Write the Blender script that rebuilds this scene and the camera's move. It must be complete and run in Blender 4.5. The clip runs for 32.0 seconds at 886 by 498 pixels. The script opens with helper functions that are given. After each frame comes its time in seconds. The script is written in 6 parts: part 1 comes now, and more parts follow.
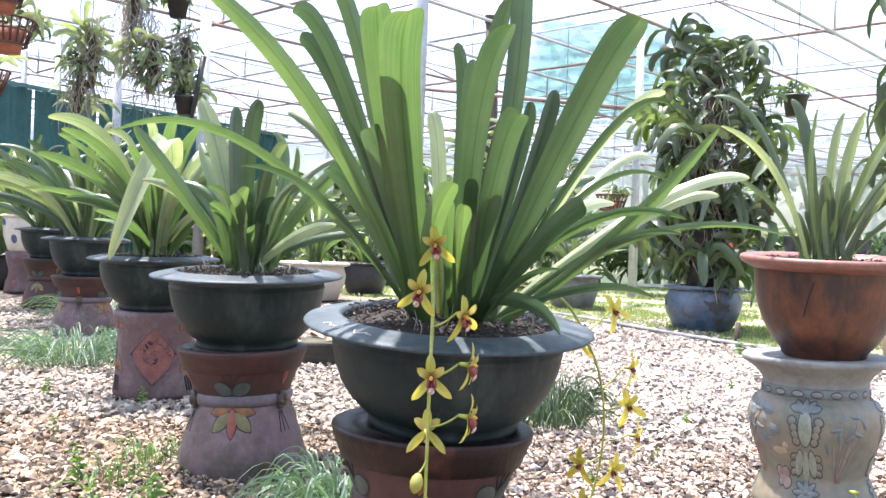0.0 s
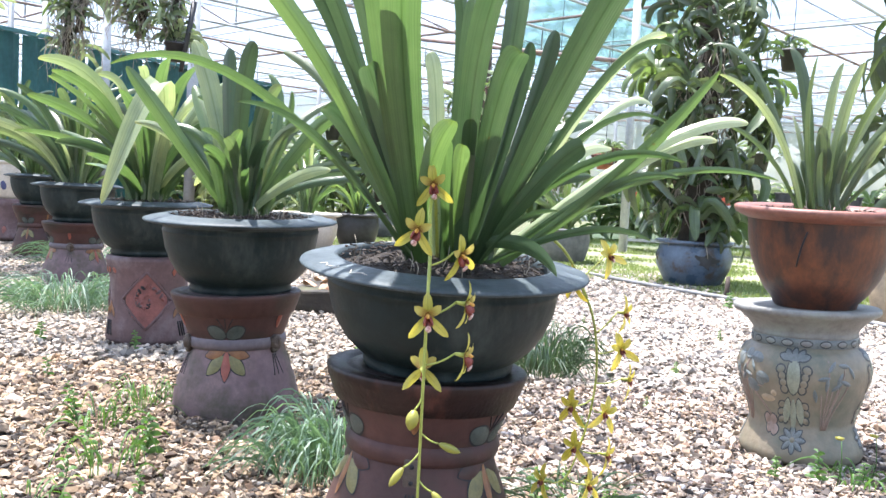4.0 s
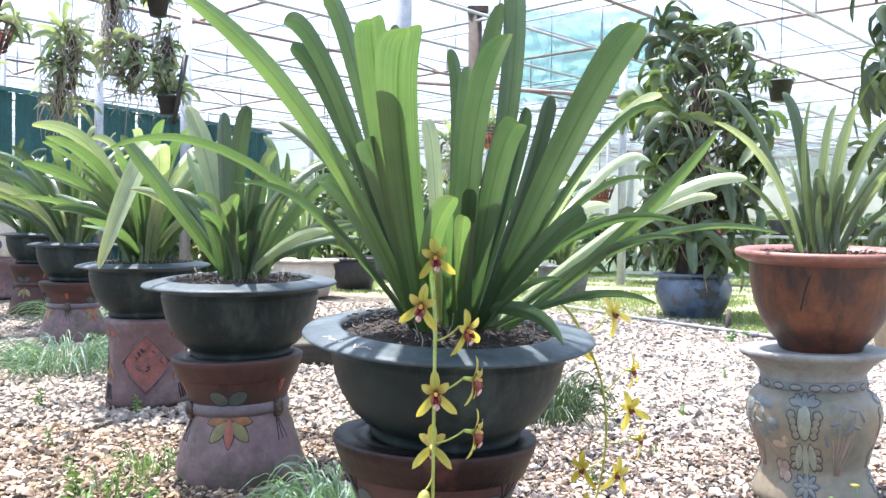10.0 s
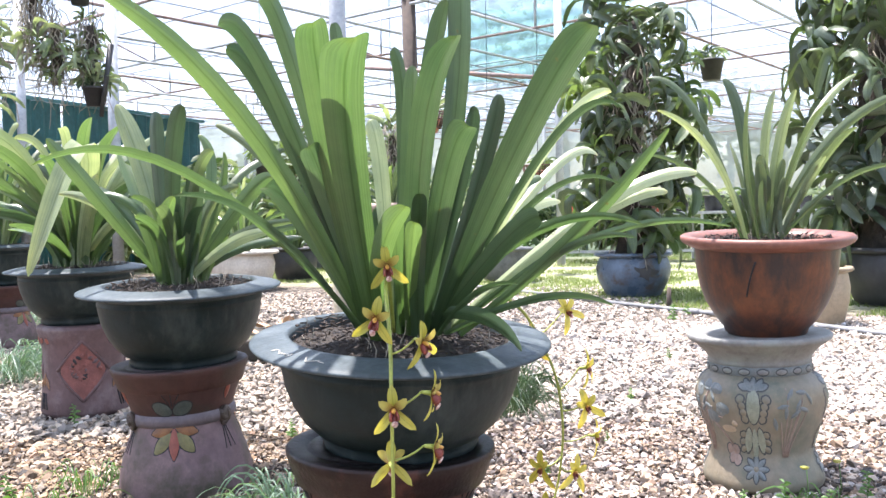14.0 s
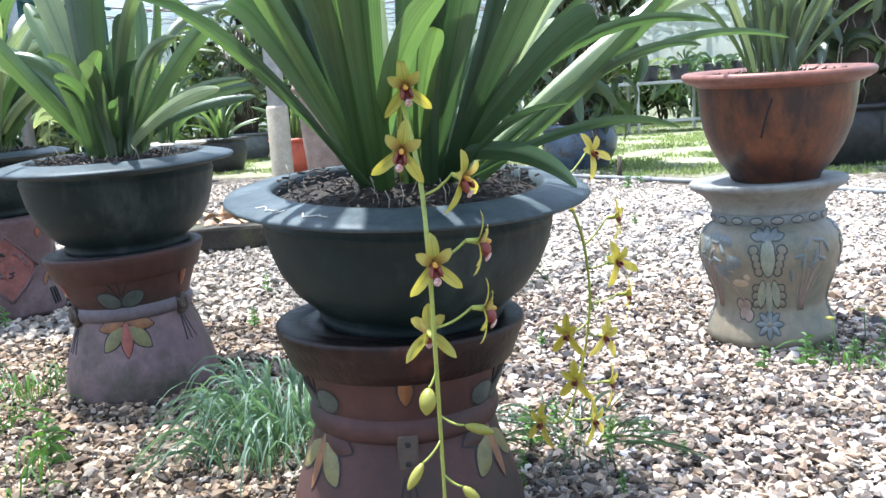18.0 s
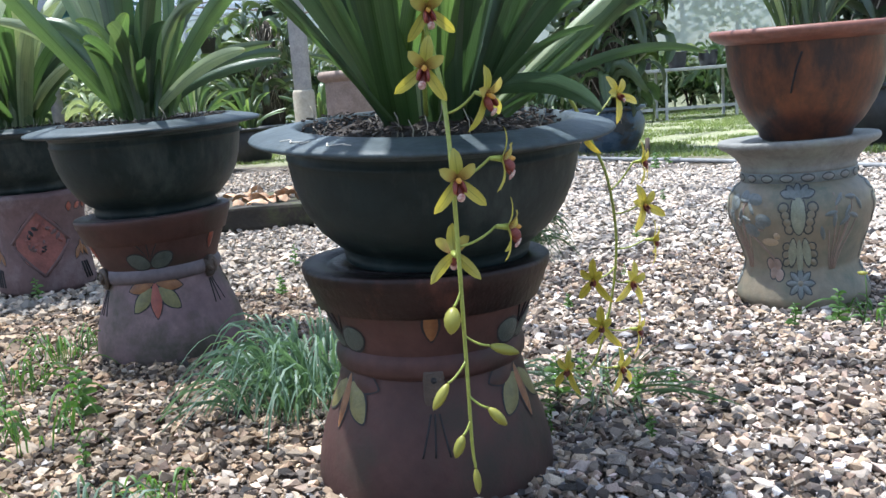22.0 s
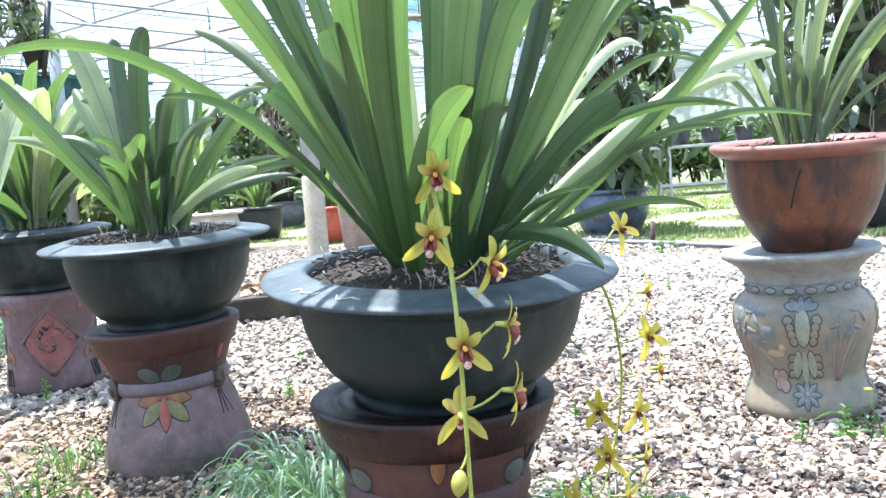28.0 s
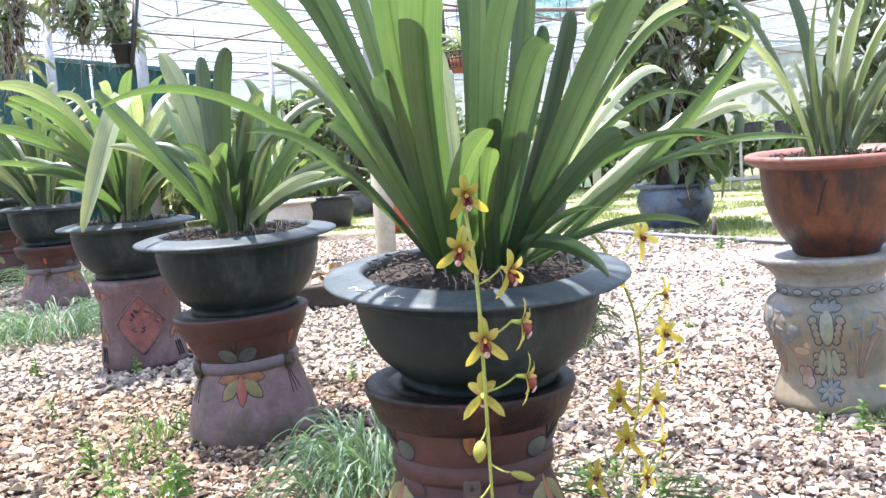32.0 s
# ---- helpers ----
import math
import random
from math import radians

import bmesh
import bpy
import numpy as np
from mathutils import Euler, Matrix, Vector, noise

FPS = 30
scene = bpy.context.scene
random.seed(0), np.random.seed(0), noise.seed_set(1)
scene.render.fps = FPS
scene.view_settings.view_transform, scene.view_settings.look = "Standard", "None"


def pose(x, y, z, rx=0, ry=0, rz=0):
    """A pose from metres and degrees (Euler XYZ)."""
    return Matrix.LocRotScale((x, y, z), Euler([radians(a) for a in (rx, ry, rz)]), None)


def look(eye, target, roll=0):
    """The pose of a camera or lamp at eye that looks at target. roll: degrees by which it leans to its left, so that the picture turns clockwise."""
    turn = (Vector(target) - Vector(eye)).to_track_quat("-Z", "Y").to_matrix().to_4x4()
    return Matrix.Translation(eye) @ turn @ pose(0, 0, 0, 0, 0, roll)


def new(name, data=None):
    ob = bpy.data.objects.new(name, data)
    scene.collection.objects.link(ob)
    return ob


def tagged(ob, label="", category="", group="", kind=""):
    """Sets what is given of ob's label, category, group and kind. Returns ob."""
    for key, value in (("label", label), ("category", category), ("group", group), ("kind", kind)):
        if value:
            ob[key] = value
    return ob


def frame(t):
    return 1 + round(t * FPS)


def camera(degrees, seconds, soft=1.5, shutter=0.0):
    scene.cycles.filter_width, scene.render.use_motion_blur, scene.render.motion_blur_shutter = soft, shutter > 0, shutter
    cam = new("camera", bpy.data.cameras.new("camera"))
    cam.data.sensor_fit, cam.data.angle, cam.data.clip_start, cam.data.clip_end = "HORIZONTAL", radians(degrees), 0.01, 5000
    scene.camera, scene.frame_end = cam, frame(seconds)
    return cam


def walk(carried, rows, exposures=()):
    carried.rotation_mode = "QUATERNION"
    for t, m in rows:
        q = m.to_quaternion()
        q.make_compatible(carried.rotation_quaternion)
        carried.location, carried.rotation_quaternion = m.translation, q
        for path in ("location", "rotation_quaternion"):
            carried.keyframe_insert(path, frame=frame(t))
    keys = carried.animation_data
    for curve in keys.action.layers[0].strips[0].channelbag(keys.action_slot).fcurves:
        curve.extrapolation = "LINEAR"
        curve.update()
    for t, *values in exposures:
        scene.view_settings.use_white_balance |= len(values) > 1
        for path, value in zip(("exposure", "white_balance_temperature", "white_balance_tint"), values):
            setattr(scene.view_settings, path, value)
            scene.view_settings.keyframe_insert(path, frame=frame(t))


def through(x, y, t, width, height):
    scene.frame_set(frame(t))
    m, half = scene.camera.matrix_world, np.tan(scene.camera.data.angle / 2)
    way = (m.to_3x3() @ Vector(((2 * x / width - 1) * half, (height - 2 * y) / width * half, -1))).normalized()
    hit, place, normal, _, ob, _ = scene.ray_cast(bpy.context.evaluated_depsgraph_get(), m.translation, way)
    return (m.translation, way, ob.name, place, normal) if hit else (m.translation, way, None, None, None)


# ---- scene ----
cam = camera(54.1, 32.0)
PATH = [
    (0, (0.0531, -0.0116, 0.6749), (0.0209, 1.9880, 0.6605), 2.24),
    (0.5, (0.0537, -0.0109, 0.6611), (0.0188, 1.9882, 0.6131), 2.13),
    (1, (0.0491, -0.0017, 0.6606), (0.0031, 1.9965, 0.5894), 1.81),
    (1.5, (0.0490, 0.0019, 0.6639), (0.0186, 2.0004, 0.5911), 1.89),
    (2, (0.0458, 0.0058, 0.6643), (0.0244, 2.0045, 0.5980), 2.60),
    (2.5, (0.0401, -0.0101, 0.6653), (0.0150, 1.9892, 0.6188), 3.26),
    (4.5, (0.0497, -0.0104, 0.6446), (0.0570, 1.9834, 0.4869), 2.58),
    (5, (0.0546, -0.0070, 0.6352), (0.0484, 1.9836, 0.4421), 1.24),
    (5.5, (0.0541, -0.0027, 0.6297), (0.0286, 1.9849, 0.4092), 0.08),
    (6, (0.0499, -0.0019, 0.6272), (0.0235, 1.9825, 0.3791), -0.69),
    (6.5, (0.0481, 0.0004, 0.6206), (0.0078, 1.9792, 0.3327), -1.26),
    (7, (0.0505, 0.0087, 0.6076), (-0.0037, 1.9826, 0.2902), -1.52),
    (7.5, (0.0514, 0.0117, 0.6064), (-0.0018, 1.9879, 0.3030), -1.55),
    (8, (0.0491, 0.0068, 0.6109), (0.0022, 1.9904, 0.3599), -0.90),
    (8.5, (0.0458, -0.0004, 0.6238), (0.0079, 1.9907, 0.4388), -0.60),
    (9, (0.0452, -0.0025, 0.6572), (0.0346, 1.9940, 0.5387), -0.17),
    (9.5, (0.0430, -0.0033, 0.6932), (0.0419, 1.9960, 0.6416), 1.12),
    (10, (0.0331, 0.0041, 0.7067), (0.0309, 2.0038, 0.6712), 0.73),
    (10.5, (0.0244, 0.0196, 0.7134), (-0.0168, 2.0190, 0.6871), 0.64),
    (11, (0.0224, 0.0179, 0.7158), (-0.0399, 2.0167, 0.6899), 0.72),
    (11.5, (0.0219, 0.0154, 0.7161), (-0.0551, 2.0139, 0.7095), 0.72),
    (12, (0.0229, 0.0168, 0.7171), (-0.0611, 2.0150, 0.7302), 1.00),
    (12.5, (0.0197, 0.0313, 0.7285), (-0.0463, 2.0302, 0.7301), 2.01),
    (13, (0.0174, 0.0335, 0.7405), (0.0075, 2.0333, 0.7674), 0.60),
    (13.5, (0.0146, 0.0381, 0.7409), (0.0353, 2.0377, 0.7124), -0.12),
    (14, (0.0162, 0.0474, 0.7428), (0.1523, 2.0413, 0.6664), -1.09),
    (14.5, (0.0162, 0.0459, 0.7486), (0.1955, 2.0360, 0.6623), -2.49),
    (16.5, (-0.1025, 0.2338, 0.7412), (0.2934, 2.1811, 0.5151), -0.96),
    (17, (-0.1122, 0.2878, 0.6796), (0.2406, 2.2396, 0.4229), -1.81),
    (17.5, (-0.0990, 0.3091, 0.6613), (0.2107, 2.2596, 0.3453), -3.41),
    (18, (-0.0933, 0.3154, 0.6527), (0.1930, 2.2661, 0.3170), -3.62),
    (18.5, (-0.0984, 0.3212, 0.6480), (0.1093, 2.2804, 0.3037), -3.84),
    (19, (-0.0935, 0.3206, 0.6478), (0.1287, 2.2819, 0.3256), -4.42),
    (19.5, (-0.0909, 0.3222, 0.6434), (0.1388, 2.2860, 0.3421), -4.53),
    (20, (-0.0894, 0.3212, 0.6437), (0.1391, 2.2860, 0.3479), -4.67),
    (20.5, (-0.0913, 0.3153, 0.6393), (0.1395, 2.2803, 0.3463), -4.28),
    (21, (-0.0947, 0.3206, 0.6167), (0.1287, 2.2845, 0.3116), -4.33),
    (21.5, (-0.0948, 0.3124, 0.5857), (0.1253, 2.2721, 0.2524), -4.37),
    (22, (-0.0966, 0.3043, 0.5721), (0.1260, 2.2622, 0.2297), -4.33),
    (22.5, (-0.0927, 0.2991, 0.5635), (0.1284, 2.2521, 0.1935), -4.35),
    (23, (-0.0969, 0.2979, 0.5625), (0.1379, 2.2445, 0.1678), -3.76),
    (23.5, (-0.1012, 0.2919, 0.5815), (0.1594, 2.2375, 0.1984), -3.86),
    (24, (-0.1102, 0.2922, 0.5982), (0.1426, 2.2409, 0.2259), -4.40),
    (24.5, (-0.1116, 0.2984, 0.6029), (0.1346, 2.2479, 0.2302), -4.88),
    (25, (-0.1129, 0.3005, 0.6095), (0.1321, 2.2549, 0.2629), -4.96),
    (25.5, (-0.1092, 0.3027, 0.6097), (0.1261, 2.2603, 0.2738), -5.06),
    (27.5, (-0.0956, 0.2935, 0.6351), (0.1086, 2.2644, 0.3637), -4.27),
    (28, (-0.0902, 0.2927, 0.6775), (0.1315, 2.2717, 0.4921), -4.44),
    (28.5, (-0.0957, 0.2904, 0.6963), (0.1448, 2.2728, 0.5847), -3.91),
    (29, (-0.1017, 0.2744, 0.7186), (0.1450, 2.2581, 0.6540), -3.10),
    (29.5, (-0.1023, 0.2417, 0.7417), (0.1503, 2.2251, 0.6951), -2.13),
    (30, (-0.0803, 0.1961, 0.7529), (0.1342, 2.1841, 0.7098), -2.47),
    (30.5, (-0.0422, 0.1220, 0.7495), (0.1015, 2.1160, 0.6914), -3.39),
    (31, (-0.0343, 0.1062, 0.7350), (0.0392, 2.1020, 0.6282), -4.88),
    (31.5, (-0.0451, 0.0992, 0.7290), (0.0016, 2.0936, 0.5876), -4.57),
    (32, (-0.0529, 0.0882, 0.7215), (0.0050, 2.0772, 0.5195), -4.02),
]
EXPOSURES = [(0, 2.39, 6900, 18), (1, 2.44, 6900, 18), (2.5, 2.36, 6900, 18), (4.5, 2.36, 6600, 13), (7, 2.29, 6400, 11), (9, 2.34, 6400, 11), (11, 2.45, 6900, 18), (13.6, 2.4, 6900, 18), (14.5, 2.22, 6900, 18), (16.5, 2.03, 6500, 13), (17.5, 1.98, 6500, 13), (18.2, 2.18, 6200, 8), (19, 1.44, 6200, 8), (21, 1.49, 6200, 8), (23, 1.62, 6350, 11), (25.5, 1.6, 6200, 8), (27, 1.88, 6200, 8), (28, 2.59, 6350, 9), (29, 2.49, 6900, 18), (32, 2.46, 6900, 18)]
walk(cam, [(t, look(eye, target, roll)) for t, eye, target, roll in PATH], EXPOSURES)

# ---- light ----
SUN_FROM = Vector((-1.9, 1.3, 8.5))
world = bpy.data.worlds.new("sky")
scene.world = world
world.use_nodes = True
wt = world.node_tree
sky = wt.nodes.new("ShaderNodeTexSky")
sky.sky_type, sky.sun_disc = "NISHITA", False
sky.sun_elevation = math.asin(SUN_FROM.normalized().z)
sky.sun_rotation = math.atan2(SUN_FROM.x, SUN_FROM.y)
sky.dust_density = 2.0
wt.links.new(sky.outputs[0], wt.nodes["Background"].inputs[0])
wt.nodes["Background"].inputs[1].default_value = 0.095
sun = new("sun", bpy.data.lights.new("sun", "SUN"))
sun.data.energy, sun.data.angle, sun.data.color = 5.0, radians(1.2), (1.0, 0.96, 0.92)
sun.matrix_world = look(SUN_FROM, (0, 0, 0))


# ---- materials ----
def nodes_of(name):
    m = bpy.data.materials.new(name)
    m.use_nodes = True
    t = m.node_tree
    return m, t, t.nodes["Principled BSDF"]


def noise_node(t, scale, detail=6, rough=0.6, coords="Object"):
    co = t.nodes.new("ShaderNodeTexCoord")
    n = t.nodes.new("ShaderNodeTexNoise")
    n.inputs["Scale"].default_value, n.inputs["Detail"].default_value = scale, detail
    n.inputs["Roughness"].default_value = rough
    t.links.new(co.outputs[coords], n.inputs["Vector"])
    return n


def ramp_node(t, src, stops):
    r = t.nodes.new("ShaderNodeValToRGB")
    while len(r.color_ramp.elements) < len(stops):
        r.color_ramp.elements.new(0.5)
    for e, (pos, col) in zip(r.color_ramp.elements, stops):
        e.position, e.color = pos, (*col, 1) if len(col) == 3 else col
    t.links.new(src, r.inputs[0])
    return r


def mix_node(t, fac, a, b, mode="MIX"):
    m = t.nodes.new("ShaderNodeMix")
    m.data_type, m.blend_type = "RGBA", mode
    for sock, v in ((m.inputs["Factor"], fac), (m.inputs["A"], a), (m.inputs["B"], b)):
        if isinstance(v, (int, float)):
            sock.default_value = v
        elif isinstance(v, tuple):
            sock.default_value = (*v, 1)
        else:
            t.links.new(v, sock)
    return m.outputs["Result"]


def bump_node(t, bsdf, height, strength, dist=0.01):
    b = t.nodes.new("ShaderNodeBump")
    b.inputs["Strength"].default_value, b.inputs["Distance"].default_value = strength, dist
    t.links.new(height, b.inputs["Height"])
    t.links.new(b.outputs[0], bsdf.inputs["Normal"])


def surface(name, low, high, scale=12, rough=0.6, bump=0.3, stain=None, stain_scale=4, stain_at=(0.5, 0.7), stretch=1.0, metal=0.0, vary=0.0, grain=6.0, spec=0.5, dist=0.004):
    """A worn surface: two colours by noise, a stain with a shape of its own, fine relief."""
    m, t, p = nodes_of(name)
    n = noise_node(t, scale)
    fine = noise_node(t, scale * grain, 4)
    col = ramp_node(t, n.outputs["Fac"], [(0.3, low), (0.7, high)]).outputs[0]
    shade = ramp_node(t, fine.outputs["Fac"], [(0.25, (0.72, 0.72, 0.72)), (0.75, (1.15, 1.15, 1.15))]).outputs[0]
    col = mix_node(t, 0.8, col, shade, "MULTIPLY")
    if stain:
        s = noise_node(t, stain_scale, 8, 0.7)
        if stretch != 1.0:
            mp = t.nodes.new("ShaderNodeMapping")
            mp.inputs["Scale"].default_value = (1, 1, stretch)
            t.links.new(s.inputs["Vector"].links[0].from_socket, mp.inputs["Vector"])
            t.links.new(mp.outputs[0], s.inputs["Vector"])
        f = ramp_node(t, s.outputs["Fac"], [(stain_at[0], (0, 0, 0)), (stain_at[1], (1, 1, 1))]).outputs[0]
        col = mix_node(t, f, col, stain)
    if vary:
        info = t.nodes.new("ShaderNodeObjectInfo")
        r = ramp_node(t, info.outputs["Random"], [(0, (1 - vary,) * 3), (1, (1 + vary,) * 3)]).outputs[0]
        col = mix_node(t, 1.0, col, r, "MULTIPLY")
    t.links.new(col, p.inputs["Base Color"])
    rr = t.nodes.new("ShaderNodeMapRange")
    rr.inputs["To Min"].default_value, rr.inputs["To Max"].default_value = rough - 0.12, min(1, rough + 0.15)
    t.links.new(n.outputs["Fac"], rr.inputs["Value"])
    t.links.new(rr.outputs[0], p.inputs["Roughness"])
    p.inputs["Metallic"].default_value = metal
    p.inputs["Specular IOR Level"].default_value = spec
    bump_node(t, p, fine.outputs["Fac"], bump, dist)
    return m


def leaf_material(name, dark, light, through, rough=0.38, share=0.4):
    """Strap leaf: lengthwise veins and a pale midrib by the leaf's own UV, light shining through."""
    m, t, p = nodes_of(name)
    uv = t.nodes.new("ShaderNodeUVMap")
    uv.uv_map = "UVMap"
    sep = t.nodes.new("ShaderNodeSeparateXYZ")
    t.links.new(uv.outputs[0], sep.inputs[0])
    info = t.nodes.new("ShaderNodeObjectInfo")
    base = ramp_node(t, info.outputs["Random"], [(0, dark), (1, light)]).outputs[0]
    patch = noise_node(t, 9, 5)
    base = mix_node(t, 0.75, base, ramp_node(t, patch.outputs["Fac"], [(0.3, (0.72, 0.78, 0.7)), (0.7, (1.2, 1.15, 1.0))]).outputs[0], "MULTIPLY")
    veins = t.nodes.new("ShaderNodeTexWave")
    veins.inputs["Scale"].default_value, veins.inputs["Distortion"].default_value = 4.0, 0.6
    t.links.new(uv.outputs[0], veins.inputs["Vector"])
    base = mix_node(t, 0.16, base, ramp_node(t, veins.outputs["Fac"], [(0.0, (0.82, 0.85, 0.8)), (1.0, (1.1, 1.1, 1.05))]).outputs[0], "MULTIPLY")
    mp = t.nodes.new("ShaderNodeMapping")
    mp.inputs["Scale"].default_value = (26, 1.6, 1)
    t.links.new(uv.outputs[0], mp.inputs["Vector"])
    streak = t.nodes.new("ShaderNodeTexNoise")
    streak.inputs["Scale"].default_value, streak.inputs["Detail"].default_value = 1.0, 6
    t.links.new(mp.outputs[0], streak.inputs["Vector"])
    base = mix_node(t, 0.85, base, ramp_node(t, streak.outputs["Fac"], [(0.32, (0.70, 0.76, 0.68)), (0.68, (1.24, 1.2, 1.12))]).outputs[0], "MULTIPLY")
    age = ramp_node(t, sep.outputs["Y"], [(0.0, (0.78, 0.82, 0.72)), (0.3, (0.96, 0.97, 0.92)), (0.93, (1.0, 1.0, 1.0)), (1.0, (1.18, 1.06, 0.8))]).outputs[0]
    base = mix_node(t, 1.0, base, age, "MULTIPLY")
    rib = ramp_node(t, sep.outputs["X"], [(0.455, (0, 0, 0)), (0.49, (1, 1, 1)), (0.51, (1, 1, 1)), (0.545, (0, 0, 0))]).outputs[0]
    base = mix_node(t, rib, base, mix_node(t, 1.0, base, (0.6, 0.66, 0.55), "MULTIPLY"))
    spots = noise_node(t, 60, 3)
    base = mix_node(t, ramp_node(t, spots.outputs["Fac"], [(0.70, (0, 0, 0)), (0.75, (0.8, 0.8, 0.8))]).outputs[0], base, (0.08, 0.06, 0.02))
    t.links.new(base, p.inputs["Base Color"])
    p.inputs["Roughness"].default_value = rough
    p.inputs["Specular IOR Level"].default_value = 0.7
    bump_node(t, p, veins.outputs["Fac"], 0.12, 0.002)
    tr = t.nodes.new("ShaderNodeBsdfTranslucent")
    t.links.new(mix_node(t, 1.0, base, through, "MULTIPLY"), tr.inputs["Color"])
    ms = t.nodes.new("ShaderNodeMixShader")
    ms.inputs[0].default_value = share
    t.links.new(p.outputs[0], ms.inputs[1])
    t.links.new(tr.outputs[0], ms.inputs[2])
    t.links.new(ms.outputs[0], t.nodes["Material Output"].inputs["Surface"])
    return m


def petal_material(name, yellow, red):
    """Yellow petal with dark red veins fanning from its base."""
    m, t, p = nodes_of(name)
    uv = t.nodes.new("ShaderNodeUVMap")
    uv.uv_map = "UVMap"
    sep = t.nodes.new("ShaderNodeSeparateXYZ")
    t.links.new(uv.outputs[0], sep.inputs[0])
    wave = t.nodes.new("ShaderNodeTexWave")
    wave.inputs["Scale"].default_value, wave.inputs["Distortion"].default_value = 2.4, 1.0
    t.links.new(uv.outputs[0], wave.inputs["Vector"])
    near = ramp_node(t, sep.outputs["Y"], [(0.15, (1, 1, 1)), (0.62, (0, 0, 0))]).outputs[0]
    vein = ramp_node(t, wave.outputs["Fac"], [(0.25, (0.25, 0.25, 0.25)), (0.7, (1, 1, 1))]).outputs[0]
    col = mix_node(t, mix_node(t, 1.0, near, vein, "MULTIPLY"), yellow, red)
    t.links.new(col, p.inputs["Base Color"])
    p.inputs["Roughness"].default_value = 0.45
    tr = t.nodes.new("ShaderNodeBsdfTranslucent")
    t.links.new(col, tr.inputs["Color"])
    ms = t.nodes.new("ShaderNodeMixShader")
    ms.inputs[0].default_value = 0.35
    t.links.new(p.outputs[0], ms.inputs[1])
    t.links.new(tr.outputs[0], ms.inputs[2])
    t.links.new(ms.outputs[0], t.nodes["Material Output"].inputs["Surface"])
    return m


M_POT = surface("dark_slate_glaze", (0.006, 0.0125, 0.0128), (0.017, 0.0275, 0.028), 9, 0.46, 0.2, (0.052, 0.064, 0.060), 14, (0.5, 0.8), stretch=0.3, spec=0.2)
M_RIM = surface("weathered_rim", (0.032, 0.046, 0.051), (0.080, 0.100, 0.108), 16, 0.52, 0.25, (0.028, 0.040, 0.046), 7, (0.48, 0.62), spec=0.25)
M_DRUM = surface("red_clay", (0.042, 0.021, 0.019), (0.090, 0.042, 0.036), 8, 0.55, 0.3, (0.030, 0.027, 0.020), 6, (0.46, 0.66), spec=0.25)
M_DRUM_PALE = surface("mauve_clay", (0.115, 0.074, 0.078), (0.205, 0.138, 0.140), 7, 0.58, 0.25, (0.062, 0.056, 0.040), 9, (0.45, 0.68), spec=0.25)
M_BAND = surface("grey_clay_band", (0.085, 0.068, 0.075), (0.135, 0.108, 0.118), 12, 0.6, 0.25)
M_LIPCLAY = surface("brown_clay_lip", (0.036, 0.027, 0.027), (0.078, 0.056, 0.054), 12, 0.5, 0.25, (0.04, 0.036, 0.034), 7, (0.5, 0.7), spec=0.3)
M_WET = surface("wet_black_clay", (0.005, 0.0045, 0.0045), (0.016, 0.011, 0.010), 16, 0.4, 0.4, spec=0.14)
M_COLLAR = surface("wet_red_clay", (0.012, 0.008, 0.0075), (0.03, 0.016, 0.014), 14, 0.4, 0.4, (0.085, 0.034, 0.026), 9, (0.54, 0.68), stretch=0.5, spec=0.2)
M_STAND = surface("carved_red_clay", (0.080, 0.045, 0.044), (0.14, 0.082, 0.080), 8, 0.7, 0.6, (0.17, 0.13, 0.13), 6, (0.5, 0.7))
M_CARVE = surface("carved_dark", (0.13, 0.04, 0.035), (0.26, 0.09, 0.07), 30, 0.6, 0.8)
M_OCHRE = surface("ochre_relief", (0.14, 0.055, 0.02), (0.23, 0.10, 0.034), 40, 0.5, 0.3)
M_OLIVE = surface("olive_relief", (0.095, 0.085, 0.03), (0.17, 0.15, 0.05), 40, 0.5, 0.3)
M_REDPETAL = surface("red_relief", (0.19, 0.042, 0.026), (0.28, 0.075, 0.045), 40, 0.5, 0.3)
M_SLATE = surface("slate_green_relief", (0.03, 0.042, 0.038), (0.06, 0.078, 0.068), 40, 0.5, 0.3)
M_INK = surface("incised_black", (0.007, 0.008, 0.010), (0.017, 0.017, 0.02), 30, 0.7, 0.2)
M_TERRA = surface("stained_terracotta", (0.070, 0.024, 0.014), (0.19, 0.062, 0.022), 9, 0.42, 0.2, (0.022, 0.013, 0.012), 8.0, (0.40, 0.58), stretch=0.45)
M_TERRA_RIM = surface("terracotta_rim", (0.15, 0.058, 0.042), (0.25, 0.105, 0.075), 9, 0.45, 0.2, (0.09, 0.045, 0.038), 7, (0.5, 0.7))
M_VASE = surface("cream_glaze", (0.165, 0.138, 0.098), (0.275, 0.226, 0.160), 7, 0.45, 0.35, (0.095, 0.108, 0.080), 7, (0.42, 0.66))
M_VASE_TOP = surface("grey_stone_glaze", (0.15, 0.15, 0.138), (0.24, 0.237, 0.22), 12, 0.6, 0.4, (0.2, 0.23, 0.2), 6, (0.5, 0.7))
M_VBLUE = surface("faded_blue_glaze", (0.095, 0.115, 0.115), (0.165, 0.18, 0.175), 40, 0.4, 0.3)
M_VGREEN = surface("faded_green_glaze", (0.17, 0.19, 0.14), (0.25, 0.265, 0.20), 40, 0.4, 0.3)
